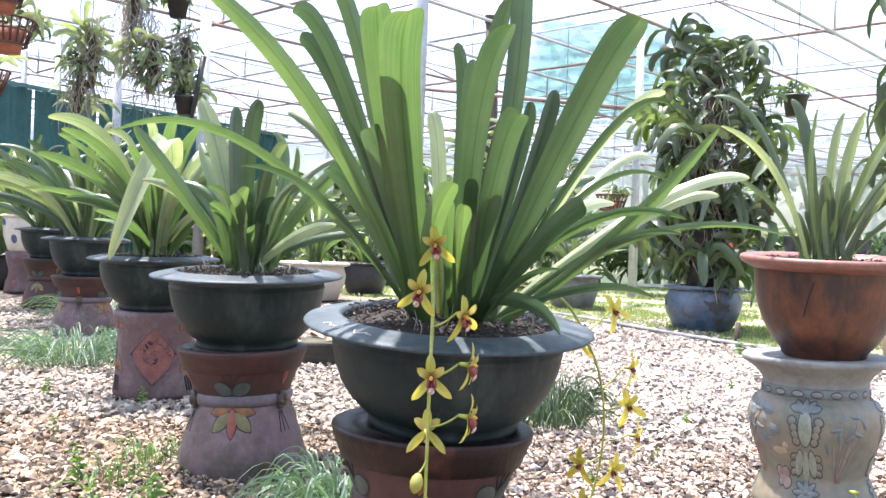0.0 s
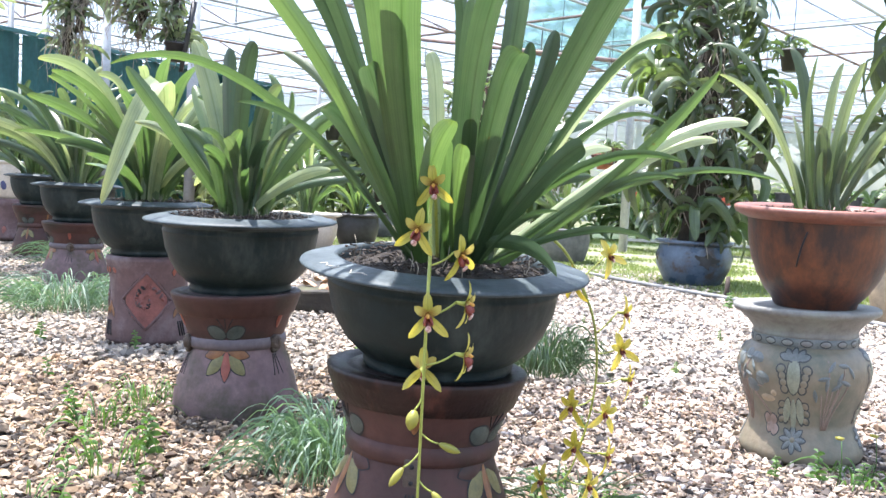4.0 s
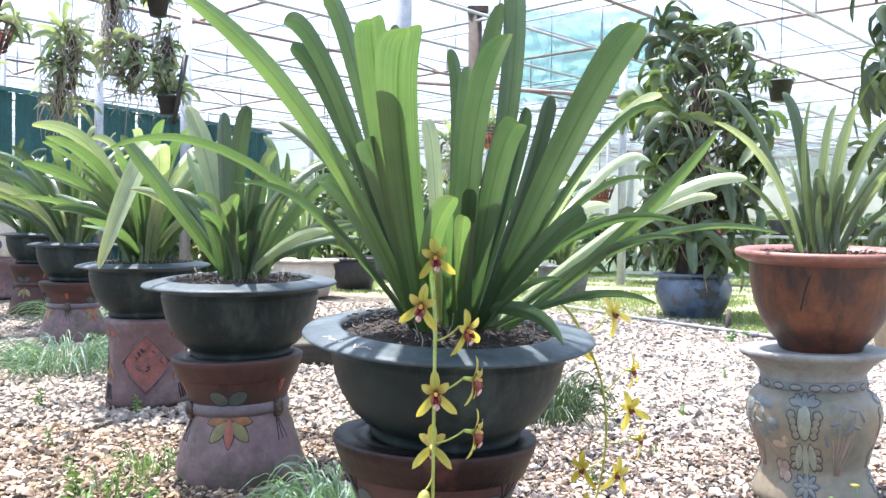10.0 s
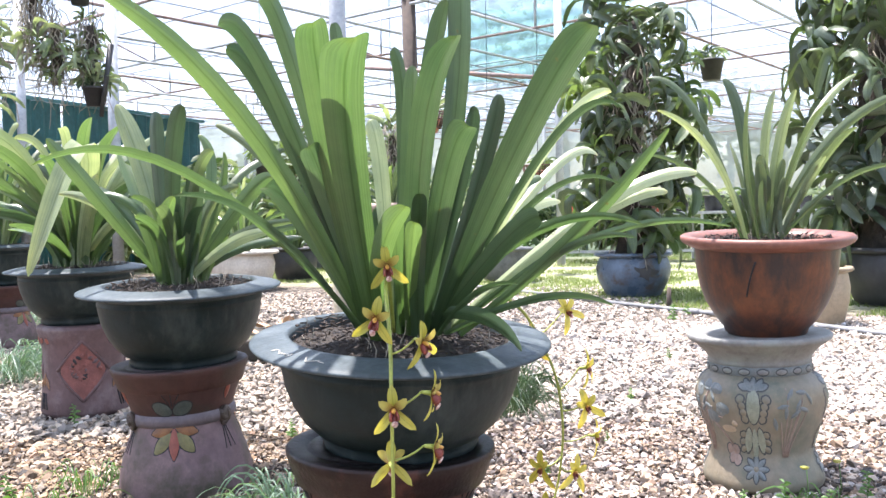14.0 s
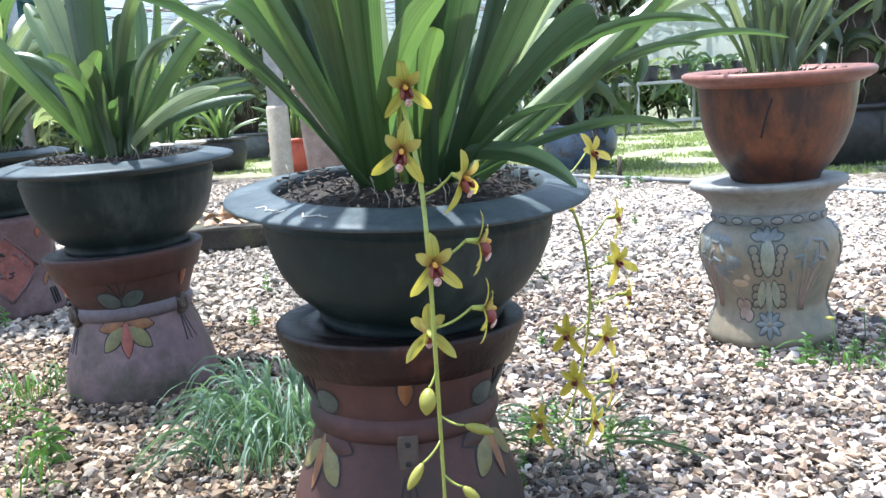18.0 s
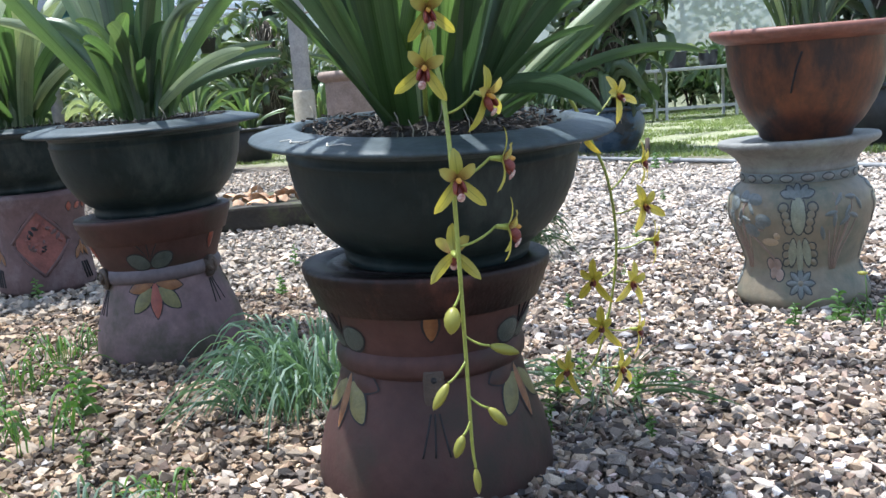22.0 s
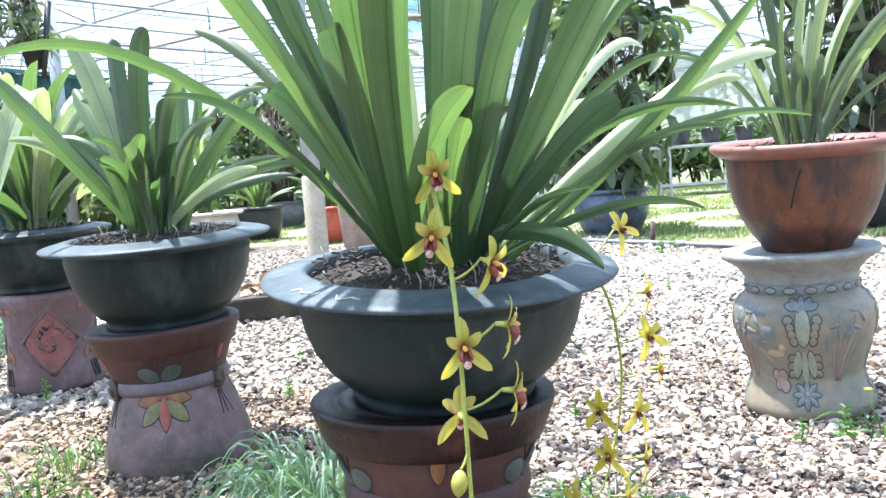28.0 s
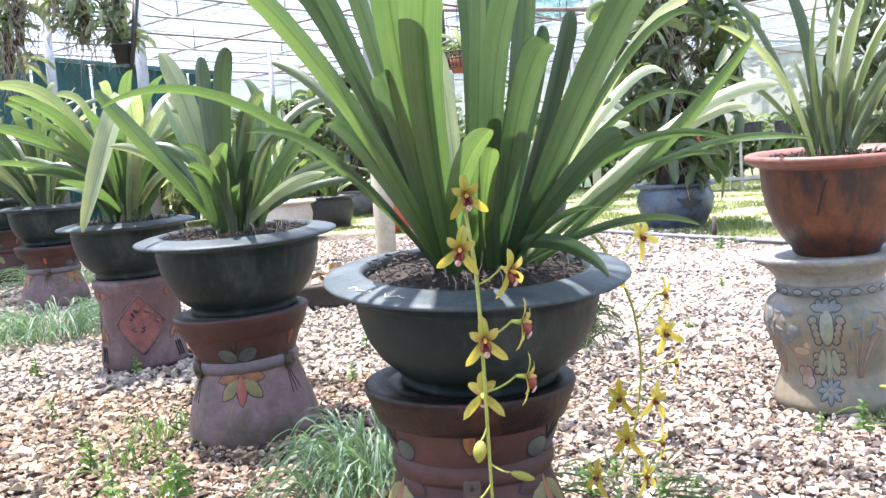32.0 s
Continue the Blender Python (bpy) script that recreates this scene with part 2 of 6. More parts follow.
M_VINK = surface("faded_dark_line", (0.025, 0.030, 0.032), (0.06, 0.066, 0.066), 30, 0.6, 0.2)
M_VTAN = surface("tan_glaze", (0.26, 0.20, 0.13), (0.36, 0.28, 0.19), 40, 0.45, 0.3)
M_LUG = surface("brown_clay_knob", (0.045, 0.032, 0.024), (0.085, 0.06, 0.045), 40, 0.6, 0.4)
M_SOIL = surface("bark_soil", (0.010, 0.008, 0.007), (0.04, 0.03, 0.022), 40, 0.95, 1.0, None, grain=4, dist=0.01)
M_BARK = surface("bark_chip", (0.012, 0.009, 0.007), (0.045, 0.031, 0.022), 30, 0.9, 0.8, vary=0.5)
M_LEAF = leaf_material("strap_leaf", (0.033, 0.062, 0.041), (0.061, 0.104, 0.062), (1.45, 1.55, 1.0), 0.30, 0.30)
M_LEAF2 = leaf_material("strap_leaf_light", (0.058, 0.102, 0.050), (0.096, 0.152, 0.072), (1.5, 1.62, 1.0), 0.32, 0.38)
M_LEAFP = leaf_material("pale_leaf", (0.18, 0.23, 0.16), (0.30, 0.35, 0.24), (1.4, 1.4, 0.9), 0.4, 0.4)
# Whitened base colour stands in for sky reflected off glossy leaves.
M_LEAFSHEEN = leaf_material("sky_sheen_leaf", (0.34, 0.39, 0.29), (0.42, 0.47, 0.36), (1.2, 1.25, 0.95), 0.28, 0.35)
M_LEAFG = leaf_material("grey_green_leaf", (0.055, 0.085, 0.055), (0.12, 0.155, 0.10), (1.5, 1.6, 0.9), 0.4, 0.38)
M_LEAFD = leaf_material("broad_dark_leaf", (0.055, 0.092, 0.055), (0.15, 0.205, 0.115), (1.6, 1.7, 0.8), 0.34, 0.4)
M_LEAFK = leaf_material("thick_dark_leaf", (0.035, 0.058, 0.038), (0.095, 0.130, 0.080), (1.4, 1.5, 0.8), 0.36, 0.22)
M_HEDGE = leaf_material("hedge_leaf", (0.10, 0.19, 0.045), (0.17, 0.29, 0.08), (1.4, 1.5, 0.7), 0.5, 0.4)
M_GRASS = leaf_material("grass_blade", (0.060, 0.115, 0.092), (0.15, 0.235, 0.19), (1.3, 1.4, 0.8), 0.5, 0.35)
M_WEED = leaf_material("weed_leaf", (0.07, 0.15, 0.045), (0.13, 0.25, 0.075), (1.4, 1.5, 0.7), 0.5, 0.4)
M_LAWN = leaf_material("lawn_blade", (0.15, 0.195, 0.085), (0.26, 0.31, 0.155), (1.3, 1.4, 0.7), 0.6, 0.4)
M_PIPE = surface("grey_plastic_pipe", (0.13, 0.135, 0.14), (0.22, 0.225, 0.23), 14, 0.5, 0.1)
M_STEM = surface("yellow_green_stem", (0.22, 0.26, 0.045), (0.32, 0.35, 0.07), 30, 0.45, 0.1)
M_PETAL = leaf_material("yellow_petal", (0.40, 0.37, 0.085), (0.52, 0.46, 0.12), (1.2, 1.15, 0.6), 0.45, 0.35)
M_PETAL2 = leaf_material("golden_petal", (0.56, 0.47, 0.10), (0.68, 0.56, 0.15), (1.2, 1.1, 0.6), 0.45, 0.35)
M_PETALRED = petal_material("veined_petal", (0.42, 0.36, 0.085), (0.16, 0.02, 0.015))
M_LIP = surface("crimson_lip", (0.10, 0.010, 0.010), (0.26, 0.05, 0.03), 120, 0.4, 0.2)
M_LIPTIP = surface("streaked_lip", (0.30, 0.04, 0.04), (0.75, 0.62, 0.58), 260, 0.4, 0.2)
M_COLUMN = surface("orange_column", (0.50, 0.24, 0.04), (0.60, 0.34, 0.07), 60, 0.4, 0.1)
M_STEEL = surface("galvanised_pipe", (0.30, 0.32, 0.34), (0.44, 0.46, 0.48), 16, 0.5, 0.15, (0.25, 0.2, 0.17), 8, (0.6, 0.8), metal=0.25)
M_RUST = surface("rusty_steel", (0.16, 0.11, 0.10), (0.30, 0.24, 0.23), 20, 0.75, 0.4, (0.24, 0.12, 0.07), 9, (0.5, 0.7))
M_CONCRETE = surface("beige_concrete", (0.30, 0.26, 0.19), (0.44, 0.39, 0.30), 10, 0.85, 0.4, (0.2, 0.18, 0.14), 5, (0.55, 0.75))
M_WOOD = surface("grey_wood", (0.038, 0.027, 0.022), (0.095, 0.07, 0.055), 14, 0.85, 0.7)
M_TRUNK = surface("mossy_trunk", (0.03, 0.024, 0.018), (0.10, 0.08, 0.06), 14, 0.95, 1.0, dist=0.02)
M_ROOT = surface("aerial_root", (0.22, 0.19, 0.15), (0.38, 0.34, 0.27), 30, 0.8, 0.3)
M_BLUEPOT = surface("blue_glaze", (0.045, 0.075, 0.115), (0.10, 0.145, 0.205), 7, 0.28, 0.1, (0.06, 0.045, 0.035), 5, (0.5, 0.62))
M_BLACKPOT = surface("black_plastic", (0.012, 0.013, 0.014), (0.035, 0.036, 0.038), 20, 0.5, 0.1)
M_GREYPOT = surface("grey_stone_pot", (0.09, 0.095, 0.10), (0.17, 0.175, 0.18), 14, 0.7, 0.4)
M_REDPOT = surface("red_plastic", (0.42, 0.075, 0.04), (0.55, 0.12, 0.07), 14, 0.45, 0.1)
M_CLAYPOT = surface("brown_clay_pot", (0.20, 0.14, 0.11), (0.32, 0.24, 0.2), 10, 0.75, 0.4)
M_CREAMPOT = surface("cream_pot", (0.45, 0.40, 0.33), (0.6, 0.55, 0.47), 10, 0.4, 0.2)
M_INDIGO = surface("indigo_glaze", (0.03, 0.045, 0.12), (0.07, 0.09, 0.2), 30, 0.35, 0.1)
M_BASKET = surface("clay_basket", (0.27, 0.085, 0.05), (0.40, 0.14, 0.085), 16, 0.7, 0.3)
M_SLATS = surface("dark_slats", (0.06, 0.032, 0.026), (0.12, 0.065, 0.05), 16, 0.8, 0.3)
M_FENCE = surface("green_sheet", (0.025, 0.105, 0.108), (0.05, 0.165, 0.165), 3, 0.5, 0.1)
M_TABLE = surface("table_steel", (0.3, 0.31, 0.32), (0.45, 0.46, 0.46), 10, 0.6, 0.2)
M_BLUEBIN = surface("blue_plastic", (0.05, 0.12, 0.5), (0.08, 0.17, 0.6), 10, 0.4, 0.1)
M_CONCSLAB = surface("mossy_slab", (0.018, 0.015, 0.012), (0.055, 0.044, 0.032), 9, 0.9, 0.7, (0.07, 0.075, 0.03), 6, (0.5, 0.65))
M_DRYLEAF = surface("fallen_leaf", (0.36, 0.2, 0.1), (0.55, 0.36, 0.24), 30, 0.8, 0.3, vary=0.3)


def stone_material(name, glare=0.0):
    """Crushed stone of many colours; the second value whitens it, as bright sun would."""
    m, t, p = nodes_of(name)
    geo = t.nodes.new("ShaderNodeNewGeometry")
    info = t.nodes.new("ShaderNodeObjectInfo")
    add = t.nodes.new("ShaderNodeMath")
    add.operation = "ADD"
    t.links.new(geo.outputs["Random Per Island"], add.inputs[0])
    t.links.new(info.outputs["Random"], add.inputs[1])
    fr = t.nodes.new("ShaderNodeMath")
    fr.operation = "FRACT"
    t.links.new(add.outputs[0], fr.inputs[0])
    col = ramp_node(t, fr.outputs[0], [(0.0, (0.035, 0.032, 0.031)), (0.2, (0.105, 0.085, 0.072)), (0.45, (0.22, 0.178, 0.14)), (0.7, (0.36, 0.30, 0.235)), (0.9, (0.50, 0.44, 0.375)), (1.0, (0.72, 0.68, 0.64))]).outputs[0]
    hue = t.nodes.new("ShaderNodeMath")
    hue.operation = "MULTIPLY"
    hue.inputs[1].default_value = 17.3
    t.links.new(fr.outputs[0], hue.inputs[0])
    fr2 = t.nodes.new("ShaderNodeMath")
    fr2.operation = "FRACT"
    t.links.new(hue.outputs[0], fr2.inputs[0])
    tint = ramp_node(t, fr2.outputs[0], [(0.0, (0.90, 0.96, 1.10)), (0.3, (0.98, 0.97, 0.99)), (0.55, (1.03, 0.97, 0.92)), (0.8, (1.10, 0.95, 0.80)), (0.92, (1.08, 0.90, 0.88)), (1.0, (0.98, 0.92, 0.98))]).outputs[0]
    col = mix_node(t, 1.0, col, tint, "MULTIPLY")
    n = noise_node(t, 90, 5)
    col = mix_node(t, 0.8, col, ramp_node(t, n.outputs["Fac"], [(0.3, (0.7, 0.7, 0.7)), (0.7, (1.18, 1.15, 1.1))]).outputs[0], "MULTIPLY")
    at = t.nodes.new("ShaderNodeSeparateXYZ")
    t.links.new(geo.outputs["Position"], at.inputs[0])
    blotch = t.nodes.new("ShaderNodeTexNoise")
    blotch.inputs["Scale"].default_value, blotch.inputs["Detail"].default_value = 2.2, 6
    t.links.new(geo.outputs["Position"], blotch.inputs["Vector"])
    # Stones turn browner and darker towards -x, along an uneven border.
    bed = t.nodes.new("ShaderNodeMath")
    bed.operation = "MULTIPLY_ADD"
    bed.inputs[1].default_value = -0.75
    t.links.new(at.outputs["X"], bed.inputs[0])
    t.links.new(blotch.outputs["Fac"], bed.inputs[2])
    browned = ramp_node(t, bed.outputs[0], [(0.42, (0, 0, 0)), (0.80, (1, 1, 1))]).outputs[0]
    col = mix_node(t, browned, col, mix_node(t, 1.0, col, (0.76, 0.70, 0.60), "MULTIPLY"))
    if glare:
        col = mix_node(t, glare, col, (0.60, 0.56, 0.50))
    t.links.new(col, p.inputs["Base Color"])
    p.inputs["Roughness"].default_value = 0.82
    bump_node(t, p, n.outputs["Fac"], 0.7, 0.004)
    return m


M_STONE = stone_material("gravel_stone")
# Paler copy for the farther gravel, its bright sunlight put into the colour.
M_STONE_PALE = stone_material("sunlit_gravel_stone", 0.24)


def ground_material():
    """Gravel bed, and lawn with bare patches past the edging."""
    m, t, p = nodes_of("gravel_and_lawn")
    co = t.nodes.new("ShaderNodeTexCoord")
    vor = t.nodes.new("ShaderNodeTexVoronoi")
    vor.inputs["Scale"].default_value = 38
    t.links.new(co.outputs["Object"], vor.inputs["Vector"])
    cell = t.nodes.new("ShaderNodeSeparateColor")
    t.links.new(vor.outputs["Color"], cell.inputs[0])
    gravel = ramp_node(t, cell.outputs[0], [(0, (0.05, 0.042, 0.036)), (0.4, (0.12, 0.10, 0.08)), (0.75, (0.19, 0.16, 0.13)), (1, (0.30, 0.27, 0.24))]).outputs[0]
    gap = ramp_node(t, vor.outputs["Distance"], [(0.35, (1, 1, 1)), (0.75, (0.5, 0.48, 0.45))]).outputs[0]
    gravel = mix_node(t, 1.0, gravel, gap, "MULTIPLY")
    big = noise_node(t, 0.7, 8, 0.65)
    blades = noise_node(t, 7, 9, 0.8)
    lawn = ramp_node(t, blades.outputs["Fac"], [(0.3, (0.14, 0.17, 0.08)), (0.5, (0.25, 0.26, 0.155)), (0.7, (0.42, 0.40, 0.30))]).outputs[0]
    sep = t.nodes.new("ShaderNodeSeparateXYZ")
    t.links.new(co.outputs["Object"], sep.inputs[0])
    edge = t.nodes.new("ShaderNodeMath")
    edge.operation = "MULTIPLY_ADD"
    edge.inputs[1].default_value = 1.05
    t.links.new(sep.outputs["X"], edge.inputs[0])
    t.links.new(sep.outputs["Y"], edge.inputs[2])
    wob = t.nodes.new("ShaderNodeMath")
    wob.operation = "MULTIPLY_ADD"
    wob.inputs[1].default_value = 5.0
    t.links.new(big.outputs["Fac"], wob.inputs[0])
    t.links.new(edge.outputs[0], wob.inputs[2])
    far = t.nodes.new("ShaderNodeMapRange")
    far.inputs["From Min"].default_value, far.inputs["From Max"].default_value = 11.2, 12.6
    t.links.new(wob.outputs[0], far.inputs["Value"])
    t.links.new(mix_node(t, far.outputs[0], gravel, lawn), p.inputs["Base Color"])
    p.inputs["Roughness"].default_value = 0.95
    p.inputs["Specular IOR Level"].default_value = 0.2
    bump_node(t, p, vor.outputs["Distance"], 0.7, -0.02)
    return m


M_GROUND = ground_material()


def net_material():
    """White shade net of the roof: lets half of the light straight through and scatters the rest."""
    m, t, p = nodes_of("white_shade_net")
    a = t.nodes.new("ShaderNodeBsdfTransparent")
    a.inputs[0].default_value = (0.95, 0.975, 1.0, 1)
    b = t.nodes.new("ShaderNodeBsdfTranslucent")
    b.inputs[0].default_value = (0.34, 0.41, 0.50, 1)
    n = noise_node(t, 0.6, 6, 0.7)
    r = ramp_node(t, n.outputs["Fac"], [(0.3, (0.06, 0.06, 0.06)), (0.7, (0.27, 0.27, 0.27))])
    ms = t.nodes.new("ShaderNodeMixShader")
    t.links.new(r.outputs[0], ms.inputs[0])
    t.links.new(a.outputs[0], ms.inputs[1])
    t.links.new(b.outputs[0], ms.inputs[2])
    t.links.new(ms.outputs[0], t.nodes["Material Output"].inputs["Surface"])
    return m


M_NET = net_material()

def green_net_material():
    """Teal shade net, thick and thin in patches."""
    m, t, p = nodes_of("teal_shade_net")
    a = t.nodes.new("ShaderNodeBsdfTransparent")
    a.inputs[0].default_value = (0.80, 0.95, 0.92, 1)
    b = t.nodes.new("ShaderNodeBsdfTranslucent")
    b.inputs[0].default_value = (0.06, 0.13, 0.115, 1)
    n = noise_node(t, 2.2, 9, 0.75)
    r = ramp_node(t, n.outputs["Fac"], [(0.36, (0.03, 0.03, 0.03)), (0.62, (0.5, 0.5, 0.5))])
    ms = t.nodes.new("ShaderNodeMixShader")
    t.links.new(r.outputs[0], ms.inputs[0])
    t.links.new(a.outputs[0], ms.inputs[1])
    t.links.new(b.outputs[0], ms.inputs[2])
    t.links.new(ms.outputs[0], t.nodes["Material Output"].inputs["Surface"])
    return m


M_GREENNET = green_net_material()

def curtain_material():
    m, t, p = nodes_of("pale_haze_curtain")
    a = t.nodes.new("ShaderNodeBsdfTransparent")
    b = t.nodes.new("ShaderNodeBsdfTranslucent")
    b.inputs[0].default_value = (0.50, 0.57, 0.58, 1)
    d = t.nodes.new("ShaderNodeBsdfDiffuse")
    d.inputs[0].default_value = (0.46, 0.52, 0.53, 1)
    mid = t.nodes.new("ShaderNodeMixShader")
    mid.inputs[0].default_value = 0.4
    t.links.new(b.outputs[0], mid.inputs[1])
    t.links.new(d.outputs[0], mid.inputs[2])
    n = noise_node(t, 0.8, 5)
    r = ramp_node(t, n.outputs["Fac"], [(0.3, (0.35, 0.35, 0.35)), (0.7, (0.65, 0.65, 0.65))])
    ms = t.nodes.new("ShaderNodeMixShader")
    t.links.new(r.outputs[0], ms.inputs[0])
    t.links.new(a.outputs[0], ms.inputs[1])
    t.links.new(mid.outputs[0], ms.inputs[2])
    t.links.new(ms.outputs[0], t.nodes["Material Output"].inputs["Surface"])
    return m


M_CURTAIN = curtain_material()


def far_net_material():
    """Bluish net layer, banded like overlapping strips; carries the ceiling's grazing-angle tint."""
    m, t, p = nodes_of("bluish_tint_net")
    a = t.nodes.new("ShaderNodeBsdfTransparent")
    b = t.nodes.new("ShaderNodeBsdfTranslucent")
    b.inputs[0].default_value = (0.12, 0.145, 0.175, 1)
    co = t.nodes.new("ShaderNodeTexCoord")
    wv = t.nodes.new("ShaderNodeTexWave")
    wv.bands_direction = "DIAGONAL"
    wv.inputs["Scale"].default_value, wv.inputs["Distortion"].default_value = 0.35, 2.5
    wv.inputs["Detail"].default_value = 4
    t.links.new(co.outputs["Object"], wv.inputs["Vector"])
    r = ramp_node(t, wv.outputs["Fac"], [(0.1, (0.18, 0.18, 0.18)), (0.9, (0.42, 0.42, 0.42))])
    ms = t.nodes.new("ShaderNodeMixShader")
    t.links.new(r.outputs[0], ms.inputs[0])
    t.links.new(a.outputs[0], ms.inputs[1])
    t.links.new(b.outputs[0], ms.inputs[2])
    t.links.new(ms.outputs[0], t.nodes["Material Output"].inputs["Surface"])
    return m


M_FARNET = far_net_material()


# ---- building helpers ----
GROUND = 0.02


def thing(name, at, label, category, group="", kind="", turn=(0, 0, 0)):
    ob = new(name)
    ob.matrix_world = pose(*at, *turn)
    return tagged(ob, label, category, group, kind)


def part(name, data, material, parent, label="", m=None, smooth=True):
    """Links a bmesh or mesh as one mesh object under a thing or a part."""
    if isinstance(data, bmesh.types.BMesh):
        me = bpy.data.meshes.new(name)
        data.to_mesh(me)
        data.free()
    else:
        me = data
    if material and not me.materials:
        me.materials.append(material)
    if smooth:
        me.shade_smooth()
    ob = new(name, me)
    if parent:
        ob.parent = parent
    if m is not None:
        ob.matrix_basis = m
    return tagged(ob, label)


def lathe(profile, seg=56, wobble=0.0):
    """A turned form from (radius, height) pairs, bottom to top."""
    bm = bmesh.new()
    rings = []
    for r, z in profile:
        if r < 1e-5:
            rings.append([bm.verts.new((0, 0, z))])
        else:
            ring = []
            for k in range(seg):
                a = 2 * math.pi * k / seg
                rr = r * (1 + wobble * noise.noise((math.cos(a) * 2, math.sin(a) * 2, z * 9)))
                ring.append(bm.verts.new((rr * math.cos(a), rr * math.sin(a), z)))
            rings.append(ring)
    for a, b in zip(rings, rings[1:]):
        for k in range(seg):
            n = (k + 1) % seg
            if len(a) == 1 and len(b) > 1:
                bm.faces.new((a[0], b[n], b[k]))
            elif len(b) == 1 and len(a) > 1:
                bm.faces.new((a[k], a[n], b[0]))
            elif len(a) > 1:
                bm.faces.new((a[k], a[n], b[n], b[k]))
    return bm


def radius_at(profile, z):
    for (r0, z0), (r1, z1) in zip(profile, profile[1:]):
        if z0 <= z <= z1 and z1 > z0:
            return r0 + (r1 - r0) * (z - z0) / (z1 - z0)
    return profile[-1][0]


def tube(points, radius, seg=8, taper=None, cap=True):
    """A round bar along points; taper gives the radius at the far end."""
    bm = bmesh.new()
    pts = [Vector(p) for p in points]
    rings = []
    up = Vector((0.3, 0.2, 1)).normalized()
    for i, p in enumerate(pts):
        d = (pts[min(i + 1, len(pts) - 1)] - pts[max(i - 1, 0)]).normalized()
        s = d.cross(up)
        s = s.normalized() if s.length > 1e-3 else d.cross(Vector((1, 0, 0))).normalized()
        u = s.cross(d)
        f = i / max(1, len(pts) - 1)
        r = radius + ((taper if taper is not None else radius) - radius) * f
        rings.append([bm.verts.new(p + r * (math.cos(a) * s + math.sin(a) * u)) for a in [2 * math.pi * k / seg for k in range(seg)]])
    for a, b in zip(rings, rings[1:]):
        for k in range(seg):
            bm.faces.new((a[k], a[(k + 1) % seg], b[(k + 1) % seg], b[k]))
    if cap:
        bm.faces.new(rings[0][::-1])
        bm.faces.new(rings[-1])
    bmesh.ops.recalc_face_normals(bm, faces=bm.faces)
    return bm


def box(size, at=(0, 0, 0), bevel=0.0):
    bm = bmesh.new()
    bmesh.ops.create_cube(bm, size=1, matrix=Matrix.Translation(at) @ Matrix.Diagonal((*size, 1)))
    if bevel:
        bmesh.ops.bevel(bm, geom=bm.edges[:], offset=bevel, segments=2, affect="EDGES", profile=0.6)
    return bm


def join(target, bm):
    me = bpy.data.meshes.new("piece")
    bm.to_mesh(me)
    bm.free()
    target.from_mesh(me)
    bpy.data.meshes.remove(me)


def curve3(a, b, c, n, ease=1.0):
    """n + 1 points on the curve from a to c that passes through b half way; ease over 1 sets them closer at the end."""
    a, b, c = Vector(a), Vector(b), Vector(c)
    k = 2 * b - (a + c) / 2
    return [(1 - s) ** 2 * a + 2 * s * (1 - s) * k + s * s * c for s in [1 - (1 - i / n) ** ease for i in range(n + 1)]]


def strap_data(base, mid, tip, width, face=0.0, fold=0.16, n=14, blunt=0.16, neck=0.5, across=4):
    """A strap leaf: folded along its midrib, narrow at the base, blunt or pointed at the tip. face turns it about its length."""
    pts = curve3(base, mid, tip, n, 1.7)
    verts, uvs = [], []
    d = (pts[1] - pts[0]).normalized()
    level = d.cross(Vector((0.0, 1.0, -0.15)))
    level = level.normalized() if level.length > 0.15 else d.cross(Vector((1, 0, 0))).normalized()
    for i, p in enumerate(pts):
        s = 1 - (1 - i / n) ** 1.7
        d = (pts[min(i + 1, n)] - pts[max(i - 1, 0)]).normalized()
        level = (level - d * level.dot(d)).normalized()
        side = Matrix.Rotation(face * (0.5 + 0.8 * s), 3, d) @ level
        nor = side.cross(d)
        w = width / 2 * (neck + (1 - neck) * math.sin(min(1, s / 0.6) * math.pi / 2))
        if s > 1 - blunt:
            w *= math.sqrt(max(0.0, 1 - ((s - 1 + blunt) / blunt) ** 2)) * 0.97 + 0.03
        for k in range(across + 1):
            u = 2 * k / across - 1
            verts.append(tuple(p + side * (u * w) + nor * (fold * w * (abs(u) * 1.6 - 0.8 + 0.25 * math.sin(3 * s + u)))))
            uvs.append((k / across, s))
    row = across + 1
    faces = [(i * row + k, i * row + k + 1, (i + 1) * row + k + 1, (i + 1) * row + k) for i in range(n) for k in range(across)]
    return verts, faces, uvs


def strap_from(name, verts, faces, uvs):
    me = bpy.data.meshes.new(name)
    me.from_pydata(verts, [], faces)
    idx = np.zeros(len(me.loops), dtype=np.int32)
    me.loops.foreach_get("vertex_index", idx)
    me.uv_layers.new(name="UVMap").data.foreach_set("uv", np.array(uvs, dtype=np.float32)[idx].ravel())
    return me


def strap_mesh(*args, **kw):
    return strap_from("leaf", *strap_data(*args, **kw))


def joined_straps(name, specs):
    """Many straps in one mesh, from the settings of strap_data."""
    verts, faces, uvs = [], [], []
    for kw in specs:
        v, f, u = strap_data(**kw)
        off = len(verts)
        verts += v
        uvs += u
        faces += [tuple(i + off for i in q) for q in f]
    return strap_from(name, verts, faces, uvs)


